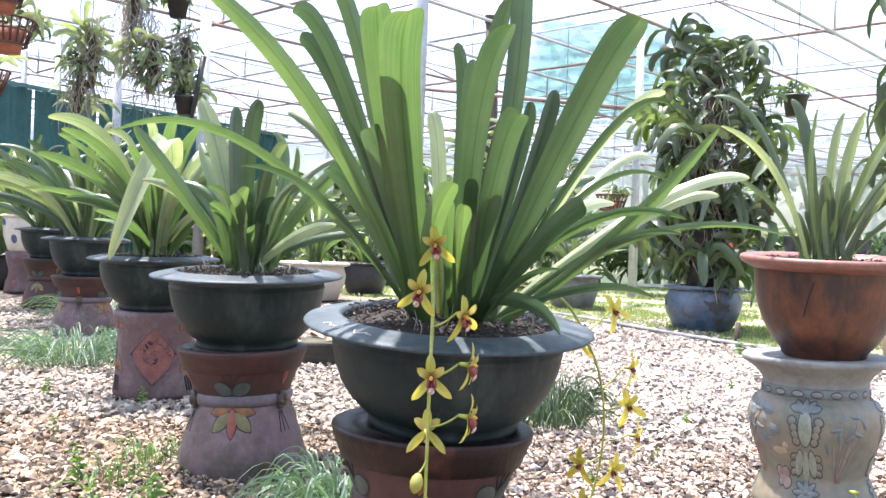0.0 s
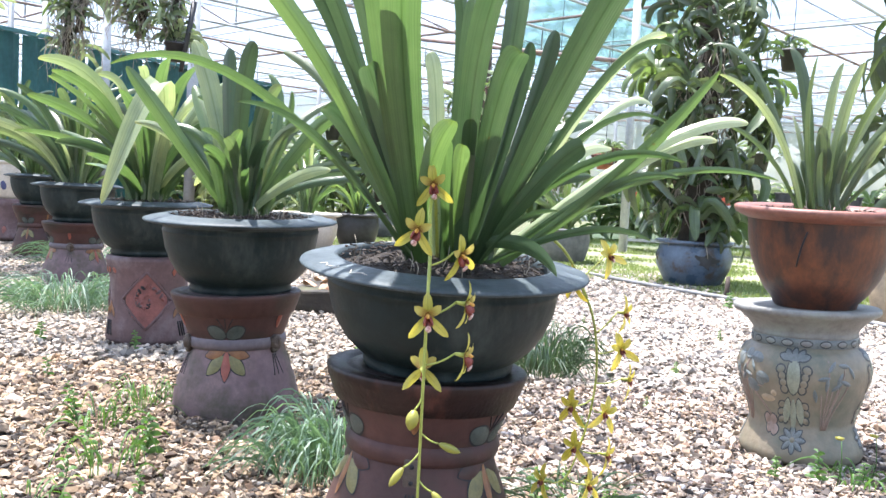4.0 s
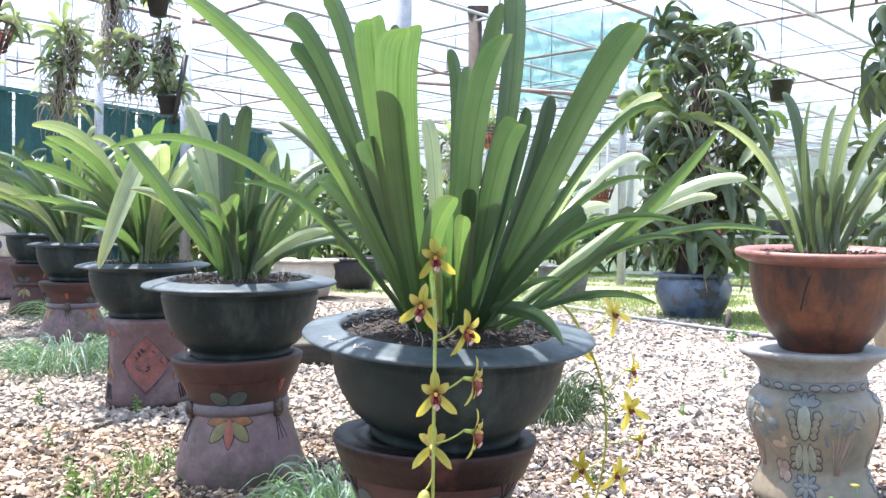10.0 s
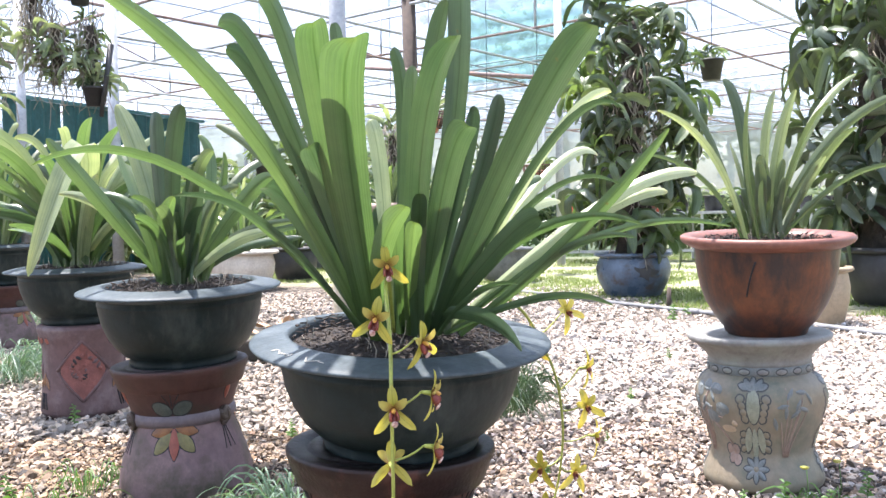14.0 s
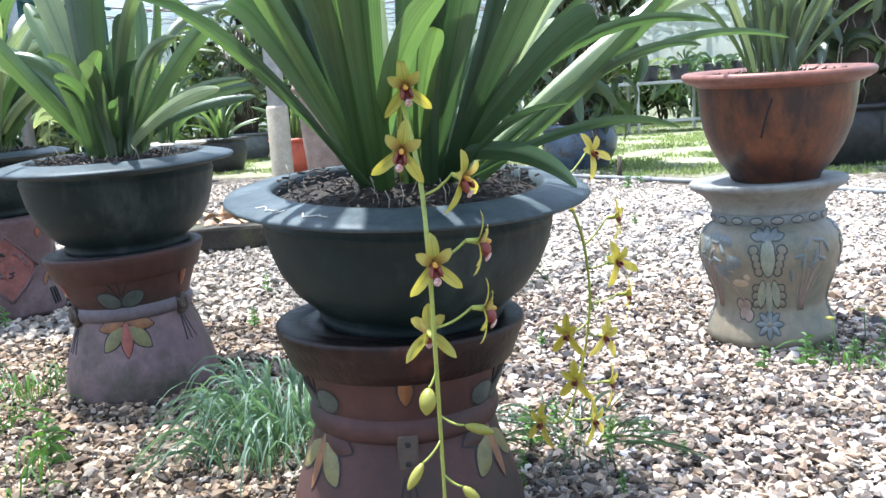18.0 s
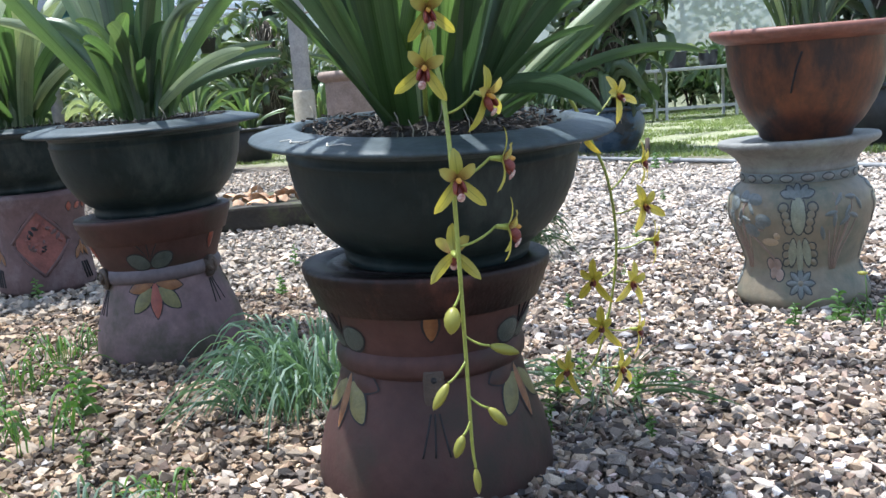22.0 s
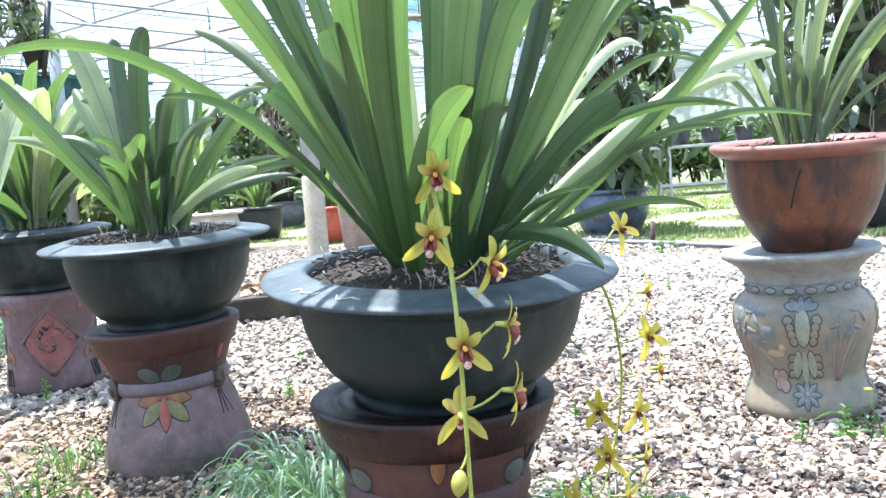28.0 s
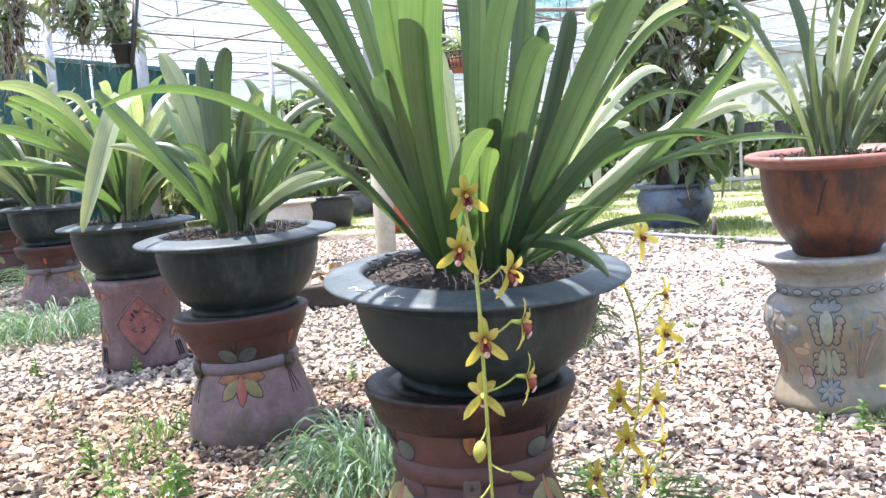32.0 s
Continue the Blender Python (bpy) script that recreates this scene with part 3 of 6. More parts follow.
def relief(parent, profile, angle, z, length, width, tilt, material, rise=0.004, name="petal_relief", shape=1.0, outline=True, ink=None):
    """A raised petal laid on a turned form: angle round it (degrees, 0 towards -y), height, tilt from upright."""
    def lay(scale, lift):
        bm = bmesh.new()
        nr, ns = 4, 20
        rings = [[bm.verts.new((0, 0, 0))]] + [[bm.verts.new((0, 0, 0)) for _ in range(ns)] for _ in range(nr)]
        for j, ring in enumerate(rings):
            f = j / nr
            for k, v in enumerate(ring):
                a = 2 * math.pi * k / ns
                px, py = math.sin(a) * width / 2 * scale[0] * f, math.cos(a) * length / 2 * scale[1] * f
                px *= (1 - shape * 0.45 * (py / (length / 2)) ** 2)
                c, s = math.cos(radians(tilt)), math.sin(radians(tilt))
                qx, qz = px * c + py * s, -px * s + py * c
                r = radius_at(profile, z + qz) + lift * (1 - f * f) + 0.0008 + (lift * 0.2)
                th = radians(angle) + qx / max(0.05, r)
                v.co = (r * math.sin(th), -r * math.cos(th), z + qz)
        for k in range(ns):
            bm.faces.new((rings[0][0], rings[1][(k + 1) % ns], rings[1][k]))
        for a, b in zip(rings[1:], rings[2:]):
            for k in range(ns):
                bm.faces.new((a[k], a[(k + 1) % ns], b[(k + 1) % ns], b[k]))
        bmesh.ops.recalc_face_normals(bm, faces=bm.faces)
        return bm
    body = part(name, lay((1, 1), rise), material, parent)
    if outline:
        part("outline", lay((1 + 0.0062 / width, 1 + 0.0062 / length), 0.0012), ink or M_INK, body, "dark incised outline")
    return body


def groove(parent, profile, a0, z0, a1, z1, name="incised_line", r=0.0016, material=None):
    """A thin line drawn on a turned form."""
    pts = []
    for i in range(7):
        f = i / 6
        a, z = radians(a0 + (a1 - a0) * f), z0 + (z1 - z0) * f
        rr = radius_at(profile, z) + 0.0004
        pts.append((rr * math.sin(a), -rr * math.cos(a), z))
    return part(name, tube(pts, r, 5), material or M_INK, parent)


# ---- ground ----
def make_ground():
    bm = bmesh.new()
    n = 60
    xs = [-300, -120, -50, -25] + [-14 + 28 * i / n for i in range(n + 1)] + [25, 50, 120, 300]
    ys = [-60, -20] + [-6 + 32 * i / n for i in range(n + 1)] + [40, 80, 160, 400]
    grid = [[bm.verts.new((x, y, GROUND - 0.012 + (0.012 * noise.noise((x * 1.3, y * 1.3, 0)) if abs(x) < 14 and y < 26 else 0))) for x in xs] for y in ys]
    for a, b in zip(grid, grid[1:]):
        for k in range(len(xs) - 1):
            bm.faces.new((a[k], a[k + 1], b[k + 1], b[k]))
    ob = part("ground", bm, M_GROUND, None)
    tagged(ob, "gravel bed running into a patchy sunlit lawn", "ground", kind="structure")
    return ob


ground = make_ground()


# ---- shade house: poles, beams, roof net ----
ROOF = 3.7


def pole(x, y, top, r=0.045, concrete=0.0, label="galvanised steel pipe pole standing in the ground"):
    ob = thing("pole", (x, y, GROUND), label, "pole", "poles of the shade house")
    part("pipe", tube([(0, 0, 0), (0, 0, top)], r, 16), M_STEEL, ob)
    if concrete:
        part("sleeve", lathe([(r + 0.012, -0.01), (r + 0.013, concrete - 0.02), (r + 0.006, concrete), (0, concrete + 0.002)], 20, 0.02), M_CONCRETE, ob, "beige concrete sleeve")
    return ob


pole(-0.27, 6.1, ROOF, 0.058, 0.67, "thick grey pipe pole with a beige lower sleeve")
pole(2.5, 12.1, ROOF, 0.055)
pole(-3.55, 12.0, ROOF, 0.075)
pole(-4.75, 12.0, ROOF, 0.06)
for px, py in ((-6.3, 13.5), (-7.6, 15.0), (-1.2, 20.0), (1.0, 20.0), (5.2, 18.0), (-3.2, 21.0), (7.5, 12.5), (4.9, 26.0), (-6.0, 22.0)):
    pole(px, py, ROOF, 0.05)

wood = thing("wooden_post", (0.44, 12.6, GROUND), "weathered round wooden post with a sawn top", "post")
part("trunk", tube([(0, 0, -0.05), (0.03, 0, 1.9), (0.0, 0, 3.90)], 0.11, 14, 0.10), M_WOOD, wood)
part("cap", box((0.30, 0.2, 0.10), (0.04, 0, 3.92), 0.02), M_WOOD, wood)


def beam(a, b, r=0.022, material=None, name="roof_beam"):
    ob = part(name, tube([a, b], r, 8), material or M_STEEL, None)
    return tagged(ob, "thin galvanised steel roof pipe, lightly rusted", "beam", "roof beams", "structure")


# the roof's pipes run askew to the walk, in two directions
ALONG, CROSS = Vector((0.68, 0.733, 0)), Vector((-0.733, 0.68, 0))
HUB = Vector((-0.27, 6.1, 0))


def on_grid(a, c, z):
    return HUB + ALONG * a + CROSS * c + Vector((0, 0, z))


for k in range(-9, 12):
    beam(on_grid(-5, 1.7 * k, ROOF), on_grid(32, 1.7 * k, ROOF + 0.05), 0.024, M_RUST if k % 3 == 1 else M_STEEL)
    if k % 2:
        beam(on_grid(-5, 1.7 * k, ROOF + 0.7), on_grid(32, 1.7 * k, ROOF + 0.75), 0.018)
for k in range(-1, 13):
    beam(on_grid(2.6 * k, -16, ROOF + 0.05), on_grid(2.6 * k, 22, ROOF + 0.08), 0.022, M_RUST if k % 2 else M_STEEL)
    beam(on_grid(2.6 * k, -16, ROOF + 0.72), on_grid(2.6 * k, 22, ROOF + 0.72), 0.018)
for i in range(0, 6):
    for j in range(-3, 6):
        beam(on_grid(2.6 * i, 3.4 * j, ROOF), on_grid(2.6 * i, 3.4 * j, ROOF + 0.72), 0.017)
        if (i + j) % 2:
            beam(on_grid(2.6 * i, 3.4 * j, ROOF), on_grid(2.6 * i, 3.4 * j + 1.7, ROOF + 0.72), 0.016, M_RUST)
beam((-0.5, 12.6, 2.9), (2.6, 10.5, 2.35), 0.03, M_RUST)
beam((2.5, 12.1, 2.3), (8, 13.0, 1.9), 0.025)

net = part("ceiling", box((44, 46, 0.004), (0, 14, ROOF + 0.85)), M_NET, None, smooth=False)
tagged(net, "white shade net stretched over the roof pipes", "roof net", kind="structure")
green_net = part("roof_net", box((3.2, 10.0, 0.004), (3.0, 20.0, ROOF + 0.9)), M_GREENNET, None, smooth=False)
tagged(green_net, "teal shade net laid over part of the roof", "roof net", kind="structure")


# Added second layer that gives the far ceiling its bluish grazing-angle tone.
far_net = part("added_far_net", box((50, 26, 0.004), (-4, 26.5, ROOF + 0.55)), M_FARNET, None, smooth=False)
tagged(far_net, "bluish net layer added over the far roof to tint it", "roof net", kind="structure")
# Added sheet whose pale colour puts bluish haze before the trees.
curtain = part("haze_curtain", box((60, 0.004, ROOF + 1.1), (0, 34, (ROOF + 1.1) / 2)), M_CURTAIN, None, smooth=False)
tagged(curtain, "pale bluish sheet added along the far side for haze", "net curtain", kind="structure")


# ---- green fence ----
def make_fence():
    ob = thing("fence", (-7.0, 8.6, GROUND), "blue-green corrugated metal sheet fence", "fence", kind="structure", turn=(0, 0, 62))
    for s in range(8):
        bm = bmesh.new()
        prev = None
        for i in range(19):
            x = s * 1.02 + i / 18.0
            d = 0.03 if (i % 4) in (1, 2) else 0.0
            lo, hi = bm.verts.new((x, d, 0)), bm.verts.new((x, d, 2.45))
            if prev:
                bm.faces.new((prev[0], lo, hi, prev[1]))
            prev = (lo, hi)
        bmesh.ops.solidify(bm, geom=bm.faces[:], thickness=0.004)
        part("sheet", bm, M_FENCE, ob, smooth=False)
    for z in (0.5, 2.47):
        part("rail", box((8.2, 0.06, 0.05), (4.05, -0.05, z)), M_FENCE, ob, smooth=False)
    return ob


make_fence()

# ---- pipe along the gravel's edge, grass of the lawn ----
edging = thing("edging_pipe", (0, 0, GROUND), "thin grey plastic pipe lying between gravel and lawn", "pipe")
part("pipe", tube([(0.9 + 1.75 * f + 0.025 * math.sin(9 * f), 8.7 - 3.6 * f, 0.012) for f in [k / 24 for k in range(33)]], 0.017, 8), M_PIPE, edging)
for f in (0.32, 0.74):
    part("coupling", tube([(0.9 + 1.75 * (f + d) + 0.025 * math.sin(9 * f), 8.7 - 3.6 * (f + d), 0.012) for d in (-0.012, 0.012)], 0.023, 8), M_PIPE, edging)


def lawn_grass():
    rng = random.Random(21)
    verts, faces, uvs = [], [], []
    count = 0
    while count < 9000:
        x, y = rng.uniform(-3.5, 7.5), 5.6 + 11 * rng.random() ** 1.4
        if x * 1.05 + y < 8.9 + 0.9 * noise.noise((x * 0.9, y * 0.9, 3)) or noise.noise((x * 1.1, y * 1.1, 0)) < -0.12:
            continue
        count += 1
        for _ in range(7):
            bx, by = x + rng.gauss(0, 0.05), y + rng.gauss(0, 0.05)
            a, h = rng.uniform(0, 6.28), rng.uniform(0.010, 0.034)
            w, l = rng.uniform(0.004, 0.009), h * rng.uniform(0.2, 0.9)
            cx, cy = math.cos(a), math.sin(a)
            k = len(verts)
            verts += [(bx - cy * w, by + cx * w, GROUND - 0.01), (bx + cy * w, by - cx * w, GROUND - 0.01), (bx + cx * l, by + cy * l, GROUND + h)]
            uvs += [(0.2, 0), (0.8, 0), (0.7, 1)]
            faces.append((k, k + 1, k + 2))
    ob = part("lawn_grass", strap_from("lawn_grass", verts, faces, uvs), M_LAWN, ground)
    return tagged(ob, "short patchy lawn grass", kind="stuff")


lawn_grass()


# ---- bowls, drums and stands ----
def drum_profile(low, high):
    """The drum's side from foot to collar; its waist band runs from low to high."""
    foot = [(0.0, 0.0), (0.172, 0.0), (0.178, 0.010), (0.179, 0.022)]
    foot += [(r, 0.022 + (low - 0.022) * f) for r, f in ((0.175, 0.20), (0.166, 0.42), (0.152, 0.65), (0.138, 0.87), (0.1315, 1.0))]
    return foot + [(r, high + (0.292 - high) * f) for r, f in ((0.1345, 0.0), (0.140, 0.2), (0.154, 0.58), (0.167, 0.9), (0.170, 1.0))]


DRUM_COLLAR = [(0.1615, 0.266), (0.1645, 0.2675), (0.1710, 0.285), (0.1725, 0.287), (0.1775, 0.302), (0.1795, 0.304), (0.1825, 0.3155), (0.1825, 0.3195), (0.1805, 0.3218)]
DRUM_TOP = [(0.1806, 0.3217), (0.177, 0.3235), (0.150, 0.322), (0.148, 0.319), (0.142, 0.319), (0.140, 0.322), (0.118, 0.322), (0.116, 0.319), (0.110, 0.319), (0.108, 0.322), (0.0, 0.322)]
BOWL = [(0.0, 0.0), (0.128, 0.0), (0.136, 0.006), (0.138, 0.016), (0.134, 0.024), (0.150, 0.034), (0.172, 0.056), (0.190, 0.085), (0.202, 0.118), (0.208, 0.15), (0.209, 0.160), (0.2105, 0.162), (0.2105, 0.167), (0.2085, 0.169), (0.209, 0.178)]
BOWL_RIM = [(0.2075, 0.176), (0.214, 0.183), (0.232, 0.186), (0.250, 0.1875), (0.2575, 0.189), (0.2605, 0.192), (0.2585, 0.1955), (0.247, 0.199), (0.222, 0.204), (0.203, 0.207), (0.195, 0.207), (0.193, 0.19), (0.191, 0.165)]


def flower_relief(ob, profile, angle, z, red=True):
    """Painted petals fanned below the drum's band, with incised stalks beside them."""
    for s in (-1, 1):
        relief(ob, profile, angle + s * 13.5, z + 0.004, 0.060, 0.027, -76 * s, M_OCHRE if red else M_DRUM, 0.003, shape=1.1)
        relief(ob, profile, angle + s * 11.5, z - 0.024, 0.062, 0.031, -42 * s, M_OLIVE, 0.003, shape=0.9)
        groove(ob, profile, angle + s * 7, z - 0.012, angle + s * 15, z - 0.036, r=0.0013)
        groove(ob, profile, angle + s * 8, z + 0.003, angle + s * 19, z + 0.008, r=0.0012)
    relief(ob, profile, angle, z - 0.026, 0.074, 0.026 if red else 0.020, 0, M_REDPETAL if red else M_OCHRE, 0.003, shape=1.1)
    for s in (-0.6, 0.6):
        groove(ob, profile, angle + s * 2.6, z - 0.006, angle + s * 1.7, z - 0.048, r=0.001)


def leaf_relief(ob, profile, angle, z):
    """A pair of round slate leaves with stalks above."""
    for s in (-1, 1):
        relief(ob, profile, angle + s * 10.5, z, 0.052, 0.034, 66 * s, M_SLATE, 0.0025, shape=0.4)
        groove(ob, profile, angle + s * 4, z + 0.006, angle + s * 17, z - 0.007, r=0.0013)
        for d in (-3, 3):
            groove(ob, profile, angle + s * (10 + d), z + 0.001, angle + s * (11.5 + d), z + (0.01 if d < 0 else -0.011), r=0.0009)
        groove(ob, profile, angle + s * 2, z + 0.01, angle + s * 8, z + 0.038, r=0.0014)
    groove(ob, profile, angle, z + 0.006, angle, z + 0.046, r=0.0014)


def lug(ob, profile, angle, z, coiled=False):
    """A flat clay tab with two holes, or a coiled knob, on the waist."""
    a = radians(angle)
    r = radius_at(profile, z) + 0.002
    at = Matrix.Rotation(a, 4, "Z") @ Matrix.Translation((0, -r, z))
    if coiled:
        pts = [((0.004 + 0.0011 * i) * math.sin(0.62 * i), -0.013 + 0.0006 * i, (0.004 + 0.0011 * i) * math.cos(0.62 * i)) for i in range(17)]
        bm = tube(pts, 0.0072, 8)
        bmesh.ops.create_uvsphere(bm, u_segments=12, v_segments=8, radius=1, matrix=Matrix.Diagonal((0.020, 0.016, 0.021, 1)))
        part("lug", bm, M_LUG, ob, "coiled brown clay knob", at)
    else:
        tab = part("lug", box((0.029, 0.010, 0.052), (0, 0, 0), 0.0045), M_LUG, ob, "flat clay tab with two holes", at)
        for dz in (-0.013, 0.013):
            part("hole", lathe([(0, 0.0), (0.0042, 0.0), (0.0036, 0.0012), (0, 0.0014)], 10), M_INK, tab, "", Matrix.Translation((0, -0.0049, dz)) @ Euler((radians(90), 0, 0)).to_matrix().to_4x4())
    for d in (-7, -1, 6):
        groove(ob, profile, angle + d * 0.35, z - 0.03, angle + d, z - 0.082, r=0.0014)


def drum(at, turn, label, pale=False, wet=False, tilt=(0, 0), group="drum stands", size=1.0, tall=1.0, waist=(0.180, 0.207)):
    ob = thing("drum_stand", at, label, "plant stand", group, turn=(tilt[0], tilt[1], turn))
    ob.scale = (size, size, tall)
    side = drum_profile(*waist)
    low, high = waist
    mid = (low + high) / 2
    part("lower_body", lathe([p for p in side if p[1] <= low + 1e-6], 64, 0.006), M_DRUM_PALE if pale else M_DRUM, ob)
    part("band", lathe([(0.131, low - 0.003), (0.1375, low + 0.001), (0.1405, low + 0.007), (0.1415, mid), (0.1400, high - 0.006), (0.1365, high), (0.134, high + 0.002)], 64), M_BAND if pale else M_DRUM, ob, "raised clay band round the waist")
    part("upper_body", lathe([p for p in side if p[1] >= high - 1e-6], 64), M_DRUM, ob)
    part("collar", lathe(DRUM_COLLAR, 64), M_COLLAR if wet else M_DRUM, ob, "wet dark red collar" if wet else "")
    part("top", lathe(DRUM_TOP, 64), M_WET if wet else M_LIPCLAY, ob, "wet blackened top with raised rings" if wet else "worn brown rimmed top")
    for k in range(3):
        flower_relief(ob, side, 60 + 120 * k, low - 0.012, pale)
        leaf_relief(ob, side, 60 + 120 * k, high + 0.020)
        relief(ob, side, 120 * k, high + 0.048, 0.048, 0.021, 0, M_REDPETAL if pale else M_OCHRE, 0.003)
        lug(ob, side, 120 * k, mid if pale else low - 0.012, pale)
    return ob


def bowl(at, label, tilt=(0, 0), turn=0, size=1.0, group="dark bowls", tall=None):
    ob = thing("bowl_pot", at, label, "plant pot", group, turn=(tilt[0], tilt[1], turn))
    tall = tall or size
    sc = lambda prof: [(r * size, z * tall) for r, z in prof]
    part("bowl", lathe(sc(BOWL), 80, 0.004), M_POT, ob)
    part("rim", lathe(sc(BOWL_RIM), 96, 0.003), M_RIM, ob, "broad weathered grey-blue flange")
    soil(ob, 0.194 * size, 0.185 * tall)
    return ob


def soil(ob, r, z):
    bm = bmesh.new()
    c = bm.verts.new((0, 0, z + 0.02))
    rings = []
    for j in range(1, 11):
        f = j / 10
        rings.append([bm.verts.new((r * f * math.cos(a), r * f * math.sin(a), z + 0.018 * (1 - f * f) + (0.012 * noise.noise((f * 9 * math.cos(a), f * 9 * math.sin(a), ob.location.x * 5)) if j < 10 else 0))) for a in [2 * math.pi * k / 44 for k in range(44)]])
    for k in range(44):
        bm.faces.new((c, rings[0][k], rings[0][(k + 1) % 44]))
        for a, b in zip(rings, rings[1:]):
            bm.faces.new((a[k], b[k], b[(k + 1) % 44], a[(k + 1) % 44]))
    s = part("soil", bm, M_SOIL, ob, "dark bark potting soil")
    rng = random.Random(int(1000 * abs(ob.location.x) + 7))
    bm = bmesh.new()
    for _ in range(620):
        rr, a = r * 0.96 * math.sqrt(rng.random()), rng.uniform(0, 6.28)
        l, w = rng.uniform(0.004, 0.016), rng.uniform(0.0015, 0.0042)
        m = Matrix.Translation((rr * math.cos(a), rr * math.sin(a), z + 0.016 + rng.uniform(-0.004, 0.012))) @ Euler((rng.uniform(-0.5, 0.5), rng.uniform(-0.5, 0.5), rng.uniform(0, 6.28))).to_matrix().to_4x4() @ Matrix.Diagonal((l, w, w * 0.6, 1))
        bmesh.ops.create_cube(bm, size=1, matrix=m)
    part("bark_litter", bm, M_BARK, s, "loose bark chips", smooth=False)["kind"] = "stuff"
    bm = bmesh.new()
    for _ in range(34):
        rr, a = r * rng.uniform(0.25, 0.95), rng.uniform(0, 6.28)
        p = Vector((rr * math.cos(a), rr * math.sin(a), z + 0.01))
        d = Vector((rng.uniform(-0.5, 0.5), rng.uniform(-0.5, 0.5), 1)).normalized() * rng.uniform(0.015, 0.05)
        join(bm, tube([p, p + d * 0.6 + Vector((0.004, 0, 0)), p + d], 0.0012, 4, 0.0005))
    part("root_litter", bm, M_ROOT, s, "pale dry root tips")["kind"] = "stuff"


# first stand and bowl, with the flowering plant
drum((0.014, 1.577, GROUND - 0.020), -5, "red clay drum-shaped plant stand with painted petals, wet black top", wet=True, tilt=(-0.5, 1.2), size=1.012, tall=1.064, waist=(0.180, 0.210))
first_bowl = bowl((0.0395, 1.577, GROUND + 0.323), "dark slate-green bowl pot with broad grey flange on a drum", tilt=(4.6, 1.3), size=1.004, tall=0.965)
# faded paint strokes on the flange
for k in range(7):
    a = radians(-60 + 3.6 * k + (6 if k > 3 else 0))
    stroke = Matrix.Rotation(a, 4, "Z") @ Matrix.Translation((0, -0.236, 0.1958)) @ Matrix.Rotation(radians(11), 4, "X") @ Matrix.Rotation((0.9, -0.6, 0.2, 1.2, -0.9, 0.5, -0.2)[k], 4, "Z")
    part("paint_stroke", box((0.013 + 0.004 * (k % 3), 0.0017, 0.0008), (0, 0, 0), 0.0003), M_CREAMPOT, first_bowl, "short faded white paint stroke", stroke)
# second
drum((-0.537, 2.465, GROUND - 0.008), -58, "mauve clay drum-shaped plant stand with painted flower, standing in gravel", pale=True, tilt=(1.8, -0.8), size=0.997, tall=1.075)
bowl((-0.538, 2.465, GROUND + 0.334), "dark slate-green glazed bowl pot with weathered flange, on a mauve drum", tilt=(2.3, -0.6), size=1.034, tall=1.07)
bowl((-1.165, 3.48, GROUND + 0.340), "dark slate-green glazed bowl pot with weathered flange, on a carved stand", tilt=(1, -0.5), size=0.99, tall=1.06)
drum((-2.262, 5.38, GROUND - 0.002), 10, "pale mauve clay drum-shaped plant stand with painted petals", pale=True, size=1.10, tall=1.13)
bowl((-2.258, 5.38, GROUND + 0.362), "dark slate-green glazed bowl pot on a pale drum", size=1.035, tall=1.17)
drum((-3.31, 7.05, GROUND - 0.01), 60, "red clay drum-shaped plant stand with painted leaves", size=0.98, tall=1.27)
bowl((-3.30, 7.05, GROUND + 0.402), "dark glazed bowl pot with pale flange on a red drum", size=0.98, tall=1.2)


def carved_stand(at, turn):
    ob = thing("carved_stand", at, "red clay plant stand with a carved diamond panel, weathered", "plant stand", turn=(0, 0, turn))
    prof = [(0.0, 0.0), (0.160, 0.0), (0.166, 0.02), (0.160, 0.07), (0.152, 0.13), (0.149, 0.18), (0.153, 0.23), (0.163, 0.28), (0.172, 0.305), (0.170, 0.318), (0.158, 0.322), (0.0, 0.322)]
    part("body", lathe(prof, 40, 0.02), M_STAND, ob)
    for a in (0, 120, 240):
        relief(ob, prof, a, 0.165, 0.20, 0.17, 0, M_CARVE, 0.006, "carved_panel", shape=1.3)
        for k in range(26):
            q = 0.16 + 0.84 * ((k * 0.618) % 1.0)
            relief(ob, prof, a + 24 * q * math.cos(k * 2.4), 0.165 + 0.07 * q * math.sin(k * 2.4) * (1 - 0.3 * abs(math.cos(k * 2.4))), 0.030, 0.016, 49 * k, (M_STAND, M_CARVE, M_INK, M_CARVE)[k % 4], 0.009, "carving", 0.3, True)
        for s in (-1, 1):
            for t in (-1, 1):
                groove(ob, prof, a, 0.165 + t * 0.105, a + s * 38, 0.165, "panel_edge", 0.006, M_STAND)
        for k in range(6):
            relief(ob, prof, a + 9 * math.cos(k * 2.4) * (0.4 + k / 20), 0.165 + 0.045 * math.sin(k * 2.4) * (0.4 + k / 20), 0.026, 0.02, 25 * k, M_CARVE, 0.008, "carving", 0.2, k % 2 == 0)
        for k in range(3):
            relief(ob, prof, a + 55 + 8 * (k - 1), 0.12 + 0.012 * (k % 2), 0.05, 0.018, 35 * (1 - k), M_OCHRE, 0.004, "petal_relief")
            groove(ob, prof, a + 50 + 5 * k, 0.085, a + 54 + 6 * k, 0.03, r=0.003)
            relief(ob, prof, a + 40 + 14 * k, 0.27, 0.03, 0.022, 60 * k, M_REDPETAL, 0.003)
    return ob


carved_stand((-1.150, 3.48, GROUND - 0.005), 16).scale = (0.97, 0.97, 1.07)

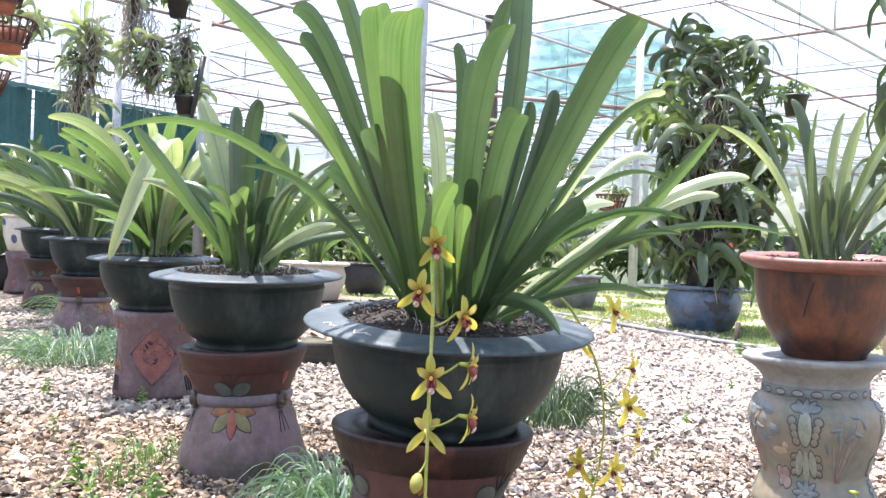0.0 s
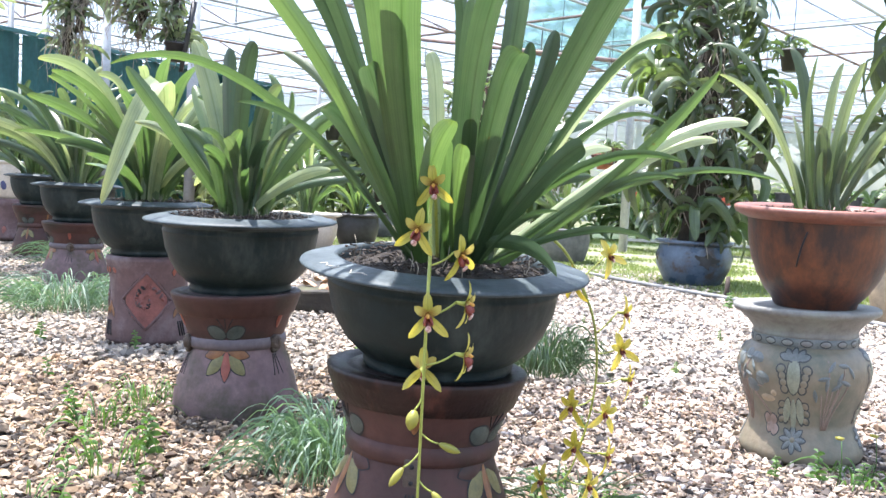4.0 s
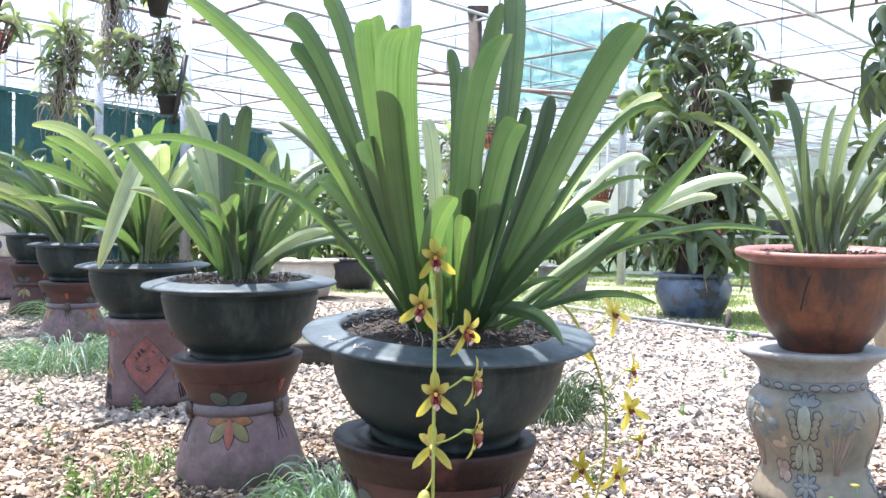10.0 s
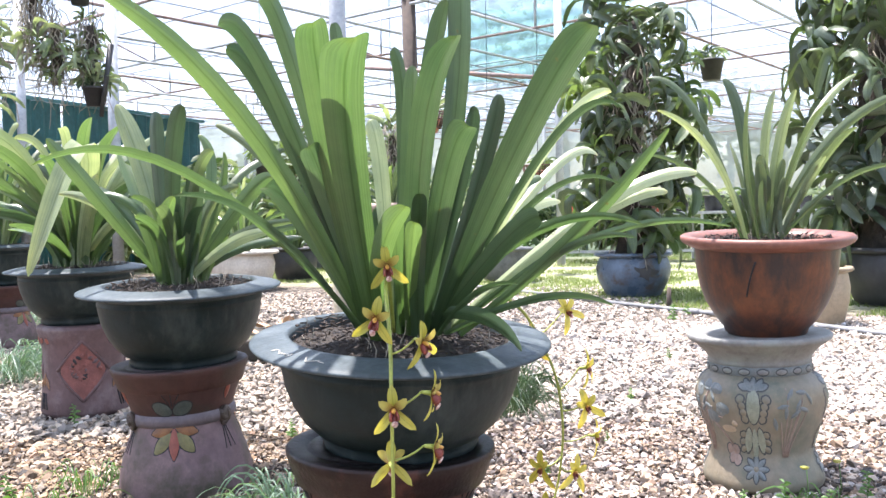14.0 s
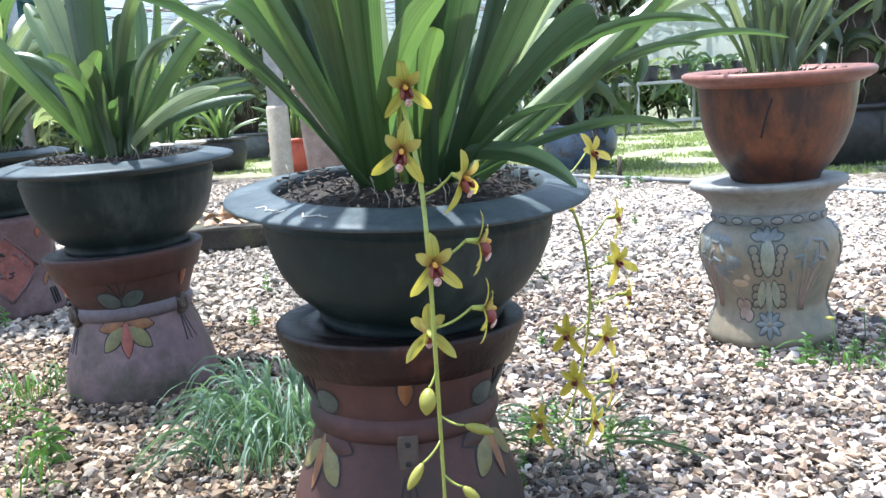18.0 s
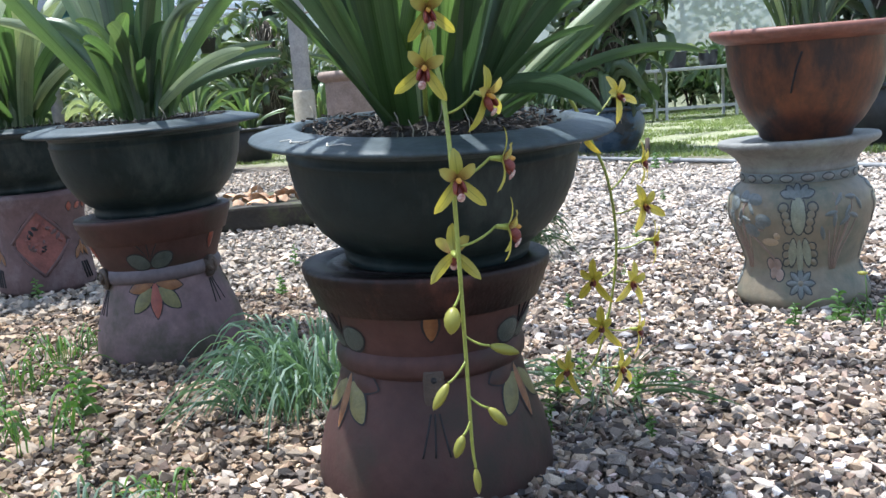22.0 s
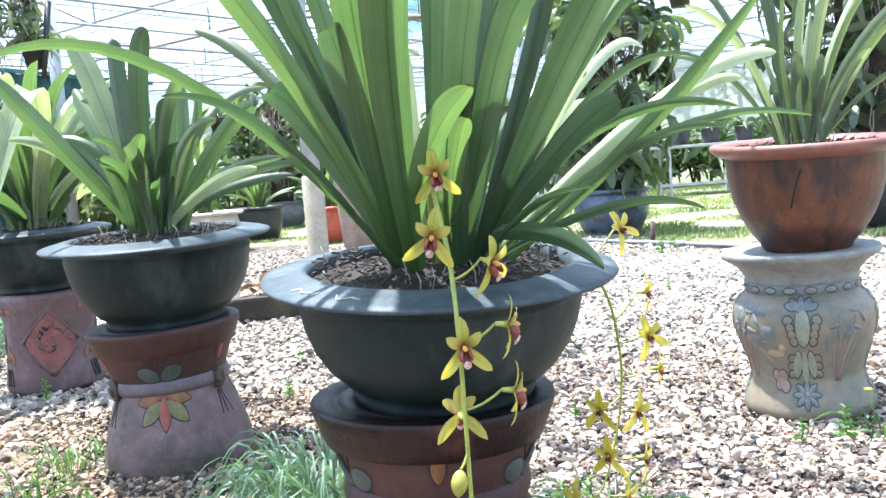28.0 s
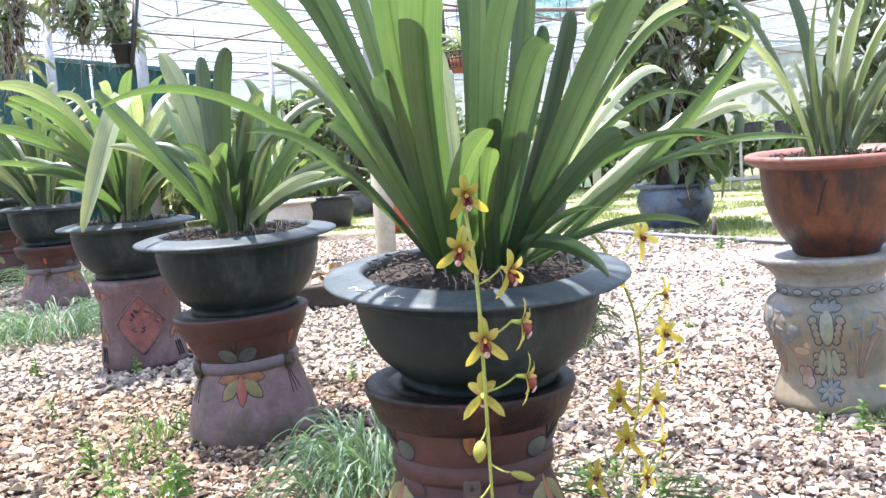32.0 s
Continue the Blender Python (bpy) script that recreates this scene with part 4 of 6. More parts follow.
# small blue and white pot on a stand at the row's far end
PALE_STAND = [(0.0, 0.0), (0.15, 0.0), (0.155, 0.03), (0.12, 0.16), (0.115, 0.22), (0.14, 0.32), (0.15, 0.40), (0.0, 0.40)]
far_stand = thing("carved_stand", (-4.27, 8.55, GROUND), "red and ochre clay plant stand in gravel", "plant stand")
part("body", lathe(PALE_STAND, 32), M_STAND, far_stand)
for k in range(6):
    relief(far_stand, PALE_STAND, 60 * k, 0.1, 0.07, 0.05, 0, M_OCHRE if k % 2 else M_CARVE, 0.006)
far_pot = thing("porcelain_pot", (-4.27, 8.55, GROUND + 0.40), "white porcelain pot with indigo painting", "plant pot")
PORC = [(0.0, 0.0), (0.11, 0.0), (0.13, 0.02), (0.17, 0.15), (0.185, 0.28), (0.175, 0.34)]
part("bowl", lathe(PORC, 40), M_CREAMPOT, far_pot)
part("rim", lathe([(0.172, 0.335), (0.20, 0.345), (0.205, 0.36), (0.19, 0.37), (0.17, 0.36), (0.165, 0.3)], 40), M_CREAMPOT, far_pot)
for k in range(9):
    relief(far_pot, PORC, 40 * k + 10 * (k % 2), 0.13 + 0.08 * (k % 3), 0.09, 0.06, 37 * k, M_INDIGO, 0.002, "painted_motif", 0.2, False)
soil(far_pot, 0.166, 0.31)

# cream vase stand and the terracotta bowl on it
VASE = [(0.0, 0.0), (0.168, 0.0), (0.174, 0.010), (0.173, 0.028), (0.160, 0.055), (0.147, 0.085), (0.146, 0.10), (0.156, 0.135), (0.174, 0.175), (0.185, 0.212), (0.187, 0.235), (0.181, 0.262), (0.166, 0.282), (0.150, 0.292), (0.147, 0.294), (0.147, 0.318)]
VTOP = [(0.145, 0.317), (0.150, 0.321), (0.147, 0.326), (0.150, 0.335), (0.165, 0.352), (0.186, 0.368), (0.203, 0.376), (0.208, 0.382), (0.208, 0.390), (0.203, 0.394), (0.150, 0.390), (0.0, 0.388)]
vase = thing("vase_stand", (1.022, 2.295, GROUND), "cream glazed vase-shaped garden stand with faded carved flowers", "plant stand", turn=(-0.8, -1.4, 0))
vase.scale = (0.885, 0.885, 1.01)
part("body", lathe(VASE, 64), M_VASE, vase)
part("neck_band", lathe([(0.1472, 0.2945), (0.1492, 0.2965), (0.1492, 0.3155), (0.1472, 0.3175)], 64), M_VBLUE, vase, "grey carved neck band")
part("top", lathe(VTOP, 64), M_VASE_TOP, vase, "weathered grey stone top")
for k in range(4):
    a = -30 + 90 * k
    relief(vase, VASE, a, 0.227, 0.095, 0.036, 0, M_VGREEN, 0.003, "carved_arch", 0.2, ink=M_VINK)
    for tl, dx in ((-78, 8), (-40, 5), (0, 0), (40, -5), (78, -8)):
        relief(vase, VASE, a + dx, 0.272 + 0.006 * math.cos(radians(tl)), 0.034, 0.017, -tl, M_VBLUE, 0.0026, "carved_petal", 0.5, ink=M_VINK)
    for s in (-1, 1):
        for z, w, dx in ((0.243, 0.024, 11.0), (0.226, 0.020, 9.5), (0.209, 0.020, 8.5), (0.192, 0.019, 7.5)):
            relief(vase, VASE, a + s * dx, z, 0.021, w, 20 * s, M_VASE, 0.0024, "carved_bead", 0.2, ink=M_VINK)
        relief(vase, VASE, a + s * 6.5, 0.134, 0.072, 0.022, -9 * s, M_VGREEN, 0.0026, "carved_leaf", 0.7, ink=M_VINK)
        for z, dx in ((0.15, 11), (0.13, 12.5), (0.11, 12.5)):
            relief(vase, VASE, a + s * dx, z, 0.02, 0.015, -40 * s, M_VASE, 0.003, "carved_bead", 0.3, ink=M_VINK)
    relief(vase, VASE, a, 0.125, 0.085, 0.016, 0, M_VGREEN, 0.003, "carved_stem", 0.1, False, ink=M_VINK)
    for i in range(8):
        t = 45 * i
        relief(vase, VASE, a + 7.0 * math.sin(radians(t)), 0.062 + 0.018 * math.cos(radians(t)), 0.03, 0.013, t, M_VBLUE, 0.003, "carved_petal", 0.4, ink=M_VINK)
    relief(vase, VASE, a, 0.062, 0.014, 0.014, 0, M_VASE, 0.005, "carved_bead", 0.0, ink=M_VINK)
    if k % 2 == 0:
        groove(vase, VASE, a - 24, 0.115, a - 40, 0.17, "carved_branch", 0.0028, M_CLAYPOT)
        groove(vase, VASE, a - 40, 0.17, a - 55, 0.215, "carved_branch", 0.0028, M_CLAYPOT)
        groove(vase, VASE, a - 55, 0.215, a - 42, 0.262, "carved_branch", 0.0022, M_CLAYPOT)
        groove(vase, VASE, a - 48, 0.195, a - 30, 0.188, "carved_branch", 0.002, M_CLAYPOT)
        for dx, z, ln, w in ((-41, 0.188, 0.05, 0.034), (-28, 0.214, 0.046, 0.03), (-31, 0.203, 0.03, 0.022), (-36, 0.262, 0.05, 0.026), (-48, 0.268, 0.034, 0.026), (-60, 0.252, 0.05, 0.04), (-66, 0.22, 0.04, 0.03)):
            relief(vase, VASE, a + dx, z, w, ln, 12, M_VBLUE, 0.0028, "carved_foliage", 0.0, False, ink=M_VINK)
        relief(vase, VASE, a - 25, 0.161, 0.02, 0.046, 0, M_VTAN, 0.003, "carved_animal_shape", 0.0, False, ink=M_VINK)
        relief(vase, VASE, a - 18, 0.176, 0.018, 0.018, 0, M_VTAN, 0.003, "carved_animal_shape", 0.0, False, ink=M_VINK)
        for dx, z in ((-29, 0.105), (-22, 0.105), (-26, 0.085), (-20, 0.08)):
            relief(vase, VASE, a + dx, z, 0.028, 0.022, 0, M_CLAYPOT, 0.003, "carved_flower", 0.2, ink=M_VINK)
    b = a + 31
    for dx0, dx1, z1 in ((-2, -7, 0.185), (-1, -2, 0.27), (1, 8, 0.2), (2, 14, 0.265), (3, 18, 0.215), (0, 3, 0.2)):
        groove(vase, VASE, b + dx0, 0.09, b + dx1, z1, "carved_reed", 0.0019, M_CLAYPOT)
    for i, (dx, z) in enumerate(((-3, 0.21), (6, 0.205), (14, 0.215), (-12, 0.18), (1, 0.255), (12, 0.258), (20, 0.24), (8, 0.225), (-6, 0.225))):
        relief(vase, VASE, b + dx, z, 0.036, 0.012, 55 * i, M_VBLUE, 0.003, "carved_leaf", 0.6, False, ink=M_VINK)
for k in range(18):
    relief(vase, [(0.1495, 0.29), (0.1495, 0.32)], 20 * k, 0.306, 0.014, 0.03, 0, M_VASE_TOP, 0.003, "neck_motif", 0.2, ink=M_VINK)

TERRA = [(0.0, 0.0), (0.112, 0.0), (0.120, 0.006), (0.124, 0.018), (0.150, 0.045), (0.176, 0.085), (0.195, 0.13), (0.206, 0.18), (0.210, 0.222), (0.212, 0.236)]
TRIM = [(0.210, 0.232), (0.232, 0.240), (0.248, 0.248), (0.254, 0.256), (0.253, 0.264), (0.245, 0.268), (0.225, 0.264), (0.208, 0.258), (0.202, 0.25), (0.198, 0.22)]
terra = thing("terracotta_bowl", (1.032, 2.298, GROUND + 0.394), "stained brown terracotta bowl pot on a cream vase stand", "plant pot", turn=(1.9, -1.9, 30))
terra.scale = (0.867, 0.867, 0.99)
part("bowl", lathe(TERRA, 72), M_TERRA, terra)
part("rim", lathe(TRIM, 72), M_TERRA_RIM, terra, "pinkish rolled rim")
soil(terra, 0.2, 0.235)
groove(terra, TERRA, -62, 0.21, -66, 0.17, "crack", 0.003)
groove(terra, TERRA, -66, 0.17, -70, 0.12, "crack", 0.003)


# ---- strap-leaved orchids ----
def add_leaf(plant, base, mid, tip, width, face=None, material=None, blunt=0.22, fold=0.30, scale=1.0):
    k = len(plant.children)
    if face is None:
        face = 0.7 * math.sin(k * 12.9898 + plant.location.x * 7)
    base = (base[0] + 0.008 * math.sin(k * 5.1), base[1] + 0.02 * math.sin(k * 3.7), base[2] - 0.01)
    me = strap_mesh(base, mid, tip, width * scale, face, fold, blunt=blunt)
    return part("leaf", me, material or M_LEAF, plant)


def sheath(plant, n, r, rng, high=0.12, material=None):
    """Short stubby bases and young leaves in the middle of a clump."""
    for _ in range(n):
        a, q = rng.uniform(0, 6.28), r * math.sqrt(rng.random())
        x, y = q * math.cos(a), q * math.sin(a)
        h = high * rng.uniform(0.6, 1.7)
        add_leaf(plant, (x, y, 0.03), (x * 1.4, y * 1.4, 0.03 + h * 0.55), (x * 2.0, y * 2.0, 0.03 + h), rng.uniform(0.018, 0.034), rng.uniform(-1, 1), material)


orchid = thing("orchid_plant", (0.05, 1.57, 0.52), "large strap-leaved orchid clump with hanging yellow flowers in a dark bowl", "orchid")
add_leaf(orchid, (-0.061, -0.040, 0.030), (-0.240, -0.175, 0.371), (-0.426, -0.310, 0.545), 0.033, 0.1, M_LEAF2, 0.45)
add_leaf(orchid, (-0.062, -0.027, 0.030), (-0.167, -0.130, 0.460), (-0.214, -0.183, 0.554), 0.030, 0.3, M_LEAF, 0.2)
add_leaf(orchid, (-0.062, -0.031, 0.030), (-0.200, -0.103, 0.426), (-0.268, -0.224, 0.510), 0.030, 0.31, M_LEAF, 0.2)
add_leaf(orchid, (-0.062, -0.020, 0.030), (-0.199, -0.067, 0.384), (-0.277, -0.114, 0.494), 0.030, 0.03, M_LEAF, 0.2)
add_leaf(orchid, (-0.062, 0.007, 0.030), (-0.214, 0.082, 0.289), (-0.348, 0.157, 0.404), 0.019, -0.28, M_LEAFG, 0.2)
add_leaf(orchid, (-0.065, -0.040, 0.030), (-0.319, -0.175, 0.288), (-0.507, -0.311, 0.301), 0.017, -0.33, M_LEAF2, 0.5)
add_leaf(orchid, (-0.065, -0.040, 0.030), (-0.214, -0.149, 0.211), (-0.322, -0.308, 0.257), 0.013, -0.06, M_LEAF, 0.5)
add_leaf(orchid, (-0.055, -0.053, 0.030), (-0.112, -0.274, 0.361), (-0.115, -0.444, 0.462), 0.046, 0.12, M_LEAF2, 0.22)
add_leaf(orchid, (-0.045, -0.075, 0.030), (-0.079, -0.369, 0.320), (-0.059, -0.658, 0.400), 0.054, 0.05, M_LEAF2, 0.16)
add_leaf(orchid, (-0.058, -0.036, 0.030), (-0.114, -0.175, 0.248), (-0.138, -0.265, 0.325), 0.036, 0.09, M_LEAF, 0.2)
add_leaf(orchid, (-0.062, -0.019, 0.030), (-0.171, -0.035, 0.221), (-0.224, -0.099, 0.275), 0.040, -0.24, M_LEAF, 0.2)
add_leaf(orchid, (-0.047, -0.030, 0.030), (-0.038, -0.240, 0.166), (-0.005, -0.415, 0.236), 0.032, -0.2, M_LEAF2, 0.2)
add_leaf(orchid, (-0.018, -0.010, 0.030), (-0.035, -0.010, 0.282), (-0.054, -0.010, 0.391), 0.028, -0.12, M_LEAFSHEEN, 0.2)
add_leaf(orchid, (0.021, -0.020, 0.030), (0.094, -0.090, 0.441), (0.078, -0.110, 0.718), 0.039, 0.21, M_LEAF, 0.2)
add_leaf(orchid, (0.002, -0.020, 0.030), (0.039, -0.065, 0.386), (0.076, -0.110, 0.573), 0.033, 0.35, M_LEAF, 0.2)
add_leaf(orchid, (0.013, -0.051, 0.030), (0.026, -0.233, 0.333), (0.064, -0.416, 0.451), 0.042, 0.2, M_LEAF, 0.2)
add_leaf(orchid, (0.029, -0.041, 0.030), (0.061, -0.207, 0.275), (0.088, -0.323, 0.346), 0.041, -0.19, M_LEAF, 0.2)
add_leaf(orchid, (0.037, -0.018, 0.030), (0.096, -0.054, 0.272), (0.120, -0.090, 0.403), 0.026, -0.35, M_LEAF, 0.2)
add_leaf(orchid, (0.049, -0.024, 0.030), (0.123, -0.111, 0.279), (0.154, -0.149, 0.414), 0.027, -0.18, M_LEAF, 0.2)
add_leaf(orchid, (0.047, -0.056, 0.030), (0.169, -0.286, 0.338), (0.226, -0.467, 0.453), 0.048, 0.1, M_LEAF, 0.2)
add_leaf(orchid, (0.061, -0.020, 0.030), (0.238, -0.092, 0.329), (0.344, -0.113, 0.421), 0.018, 0.35, M_LEAFSHEEN, 0.2)
add_leaf(orchid, (0.064, -0.031, 0.030), (0.239, -0.133, 0.339), (0.336, -0.218, 0.376), 0.015, 0.21, M_LEAF, 0.5)
add_leaf(orchid, (0.066, 0.011, 0.030), (0.280, 0.129, 0.296), (0.399, 0.198, 0.338), 0.019, -0.13, M_LEAFSHEEN, 0.2)
add_leaf(orchid, (0.077, -0.014, 0.030), (0.348, -0.031, 0.238), (0.512, -0.048, 0.289), 0.023, -0.34, M_LEAFSHEEN, 0.2)
add_leaf(orchid, (0.077, -0.012, 0.030), (0.331, -0.021, 0.211), (0.465, -0.030, 0.257), 0.018, -0.23, M_LEAFSHEEN, 0.2)
add_leaf(orchid, (0.084, -0.032, 0.030), (0.279, -0.123, 0.189), (0.402, -0.228, 0.350), 0.024, 0.1, M_LEAF2, 0.6)
add_leaf(orchid, (0.052, -0.031, 0.030), (0.209, -0.153, 0.243), (0.329, -0.225, 0.262), 0.013, 0.34, M_LEAF, 0.6)
add_leaf(orchid, (0.078, -0.011, 0.030), (0.337, -0.038, 0.182), (0.584, -0.015, 0.194), 0.014, 0.26, M_LEAF2, 0.6)
add_leaf(orchid, (0.037, -0.035, 0.030), (0.206, -0.120, 0.191), (0.350, -0.256, 0.205), 0.018, -0.07, M_LEAF2, 0.6)
add_leaf(orchid, (0.044, -0.037, 0.030), (0.143, -0.184, 0.171), (0.191, -0.281, 0.220), 0.034, -0.33, M_LEAF, 0.2)
add_leaf(orchid, (0.054, 0.008, 0.030), (0.199, 0.090, 0.204), (0.316, 0.172, 0.248), 0.030, -0.28, M_LEAFSHEEN, 0.2)
add_leaf(orchid, (0.076, -0.028, 0.030), (0.255, -0.109, 0.160), (0.361, -0.190, 0.182), 0.014, 0.04, M_LEAF, 0.6)
add_leaf(orchid, (0.068, -0.032, 0.030), (0.210, -0.158, 0.088), (0.311, -0.233, 0.082), 0.015, 0.32, M_LEAF, 0.5)
add_leaf(orchid, (0.050, -0.040, 0.060), (0.116, -0.158, 0.062), (0.163, -0.278, 0.024), 0.028, 0.1, M_LEAF, 0.3)
add_leaf(orchid, (0.014, -0.031, 0.030), (0.020, -0.125, 0.177), (0.022, -0.220, 0.257), 0.024, -0.0, M_LEAF, 0.2)
add_leaf(orchid, (0.002, -0.035, 0.030), (0.008, -0.148, 0.150), (0.012, -0.260, 0.214), 0.027, -0.3, M_LEAF2, 0.2)
add_leaf(orchid, (0.045, -0.020, 0.030), (0.115, -0.066, 0.171), (0.147, -0.112, 0.229), 0.028, -0.31, M_LEAF, 0.2)
add_leaf(orchid, (0.052, -0.036, 0.030), (0.111, -0.153, 0.098), (0.161, -0.270, 0.121), 0.012, -0.03, M_LEAF, 0.6)
add_leaf(orchid, (-0.006, -0.016, 0.030), (0.004, -0.043, 0.369), (-0.013, -0.070, 0.502), 0.023, 0.28, M_LEAF, 0.2)
add_leaf(orchid, (-0.002, -0.023, 0.030), (0.010, -0.108, 0.316), (0.018, -0.142, 0.461), 0.028, 0.32, M_LEAF, 0.2)
add_leaf(orchid, (-0.042, -0.012, 0.030), (-0.090, -0.021, 0.400), (-0.109, -0.030, 0.554), 0.023, 0.06, M_LEAF, 0.2)
add_leaf(orchid, (-0.010, -0.034, 0.030), (-0.013, -0.142, 0.159), (-0.013, -0.250, 0.222), 0.022, -0.26, M_LEAF2, 0.2)
rng_one = random.Random(56)
for k in range(7):
    a = rng_one.uniform(0, 6.28)
    d = Vector((math.cos(a), 0.55 * math.sin(a), 0))
    out, up = rng_one.uniform(0.06, 0.42), rng_one.uniform(0.12, 0.42)
    b = Vector((rng_one.uniform(-0.05, 0.06), rng_one.uniform(0.0, 0.08), 0.03))
    add_leaf(orchid, b, b + d * out * 0.45 + Vector((0, 0.03, up * 0.7)), b + d * out + Vector((0, 0.05, up)), rng_one.uniform(0.016, 0.03), None, rng_one.choice((M_LEAF, M_LEAF, M_LEAFG)), rng_one.choice((0.16, 0.3)))
sheath(orchid, 12, 0.075, random.Random(4), 0.13)
orchid_two = thing("orchid_plant", (-0.54, 2.465, 0.56), "bright green strap-leaved orchid clump in a dark bowl", "orchid", "orchids in the row")
add_leaf(orchid_two, (-0.031, 0.006, 0.015), (-0.098, 0.036, 0.305), (-0.177, 0.065, 0.510), 0.058, 0.0, M_LEAFP, 0.3)
add_leaf(orchid_two, (-0.021, -0.001, 0.015), (-0.051, -0.007, 0.319), (-0.051, -0.013, 0.480), 0.044, -0.29, M_LEAF, 0.25)
add_leaf(orchid_two, (-0.010, -0.015, 0.015), (0.004, -0.080, 0.331), (0.049, -0.145, 0.479), 0.048, -0.16, M_LEAF, 0.3)
add_leaf(orchid_two, (-0.037, 0.019, 0.015), (-0.128, 0.107, 0.243), (-0.210, 0.195, 0.395), 0.049, 0.2, M_LEAF2, 0.3)
add_leaf(orchid_two, (-0.038, -0.015, 0.015), (-0.182, -0.080, 0.237), (-0.291, -0.145, 0.398), 0.043, 0.27, M_LEAF2, 0.35)
add_leaf(orchid_two, (-0.029, -0.015, 0.015), (-0.024, -0.080, 0.154), (0.021, -0.145, 0.245), 0.040, -0.04, M_LEAF2, 0.4)
add_leaf(orchid_two, (0.014, -0.015, 0.015), (0.142, -0.080, 0.115), (0.265, -0.145, 0.150), 0.033, -0.3, M_LEAFP, 0.45)
add_leaf(orchid_two, (0.022, -0.015, 0.015), (0.179, -0.080, 0.225), (0.271, -0.145, 0.292), 0.043, -0.13, M_LEAF2, 0.35)
add_leaf(orchid_two, (0.025, 0.005, 0.015), (0.084, 0.030, 0.291), (0.046, 0.055, 0.422), 0.029, 0.22, M_LEAF2, 0.4)
add_leaf(orchid_two, (0.014, -0.015, 0.015), (0.057, -0.080, 0.224), (0.084, -0.145, 0.320), 0.048, 0.26, M_LEAF, 0.25)
add_leaf(orchid_two, (-0.045, 0.001, 0.015), (-0.176, 0.005, 0.200), (-0.322, 0.009, 0.262), 0.031, -0.08, M_LEAFP, 0.45)
add_leaf(orchid_two, (0.020, -0.007, 0.015), (0.110, -0.036, 0.225), (0.137, -0.065, 0.364), 0.026, -0.3, M_LEAF2, 0.5)
add_leaf(orchid_two, (-0.043, 0.005, 0.015), (-0.135, 0.030, 0.176), (-0.241, 0.055, 0.281), 0.037, -0.09, M_LEAF, 0.35)
add_leaf(orchid_two, (-0.009, -0.007, 0.015), (0.017, -0.036, 0.146), (0.037, -0.065, 0.278), 0.033, 0.25, M_LEAF, 0.3)
rng_two = random.Random(55)
for k in range(20):
    a = rng_two.uniform(0, 6.28)
    d = Vector((math.cos(a), math.sin(a), 0))
    out, up = rng_two.uniform(0.12, 0.4), rng_two.uniform(0.12, 0.4)
    add_leaf(orchid_two, d * 0.04 + Vector((0, 0, 0.02)), d * out * 0.45 + Vector((0, 0, up * 0.75)), d * out + Vector((0, 0, up)), rng_two.uniform(0.020, 0.034), None, rng_two.choice((M_LEAF, M_LEAF2, M_LEAFG)))
sheath(orchid_two, 12, 0.07, random.Random(5), 0.12, M_LEAF2)
orchid_three = thing("orchid_plant", (1.032, 2.298, 0.66), "pale grey-green narrow-leaved orchid clump in a terracotta bowl", "orchid")
add_leaf(orchid_three, (-0.042, 0.012, -0.005), (-0.163, 0.060, 0.350), (-0.283, 0.120, 0.451), 0.020, 0.0, M_LEAFG, 0.45)
add_leaf(orchid_three, (-0.047, -0.010, -0.005), (-0.162, -0.050, 0.229), (-0.323, -0.100, 0.338), 0.019, -0.29, M_LEAFP, 0.45)
add_leaf(orchid_three, (-0.013, 0.005, -0.005), (-0.051, 0.025, 0.307), (-0.093, 0.050, 0.438), 0.031, -0.16, M_LEAFG, 0.45)
add_leaf(orchid_three, (-0.029, -0.012, -0.005), (-0.075, -0.060, 0.215), (-0.088, -0.120, 0.393), 0.016, 0.2, M_LEAFG, 0.45)
add_leaf(orchid_three, (-0.004, 0.002, -0.005), (0.007, 0.010, 0.251), (0.039, 0.020, 0.402), 0.030, 0.27, M_LEAFP, 0.45)
add_leaf(orchid_three, (0.002, -0.006, -0.005), (0.024, -0.030, 0.235), (0.057, -0.060, 0.393), 0.030, -0.04, M_LEAFP, 0.45)
add_leaf(orchid_three, (0.016, 0.010, -0.005), (0.147, 0.050, 0.299), (0.309, 0.100, 0.457), 0.024, -0.3, M_LEAFP, 0.45)
add_leaf(orchid_three, (0.022, -0.004, -0.005), (0.174, -0.020, 0.269), (0.387, -0.040, 0.390), 0.026, -0.13, M_LEAFG, 0.45)
add_leaf(orchid_three, (0.017, -0.014, -0.005), (0.111, -0.070, 0.188), (0.175, -0.140, 0.286), 0.024, 0.22, M_LEAFG, 0.45)
add_leaf(orchid_three, (0.028, -0.008, -0.005), (0.180, -0.040, 0.147), (0.331, -0.080, 0.194), 0.017, 0.26, M_LEAFG, 0.45)
add_leaf(orchid_three, (0.015, -0.012, -0.005), (0.084, -0.060, 0.146), (0.104, -0.120, 0.216), 0.021, -0.08, M_LEAFP, 0.45)
add_leaf(orchid_three, (-0.050, -0.005, -0.005), (-0.174, -0.025, 0.162), (-0.338, -0.050, 0.231), 0.013, -0.3, M_LEAFG, 0.45)
add_leaf(orchid_three, (0.007, 0.015, -0.005), (0.055, 0.075, 0.184), (0.119, 0.150, 0.347), 0.019, -0.09, M_LEAFG, 0.45)
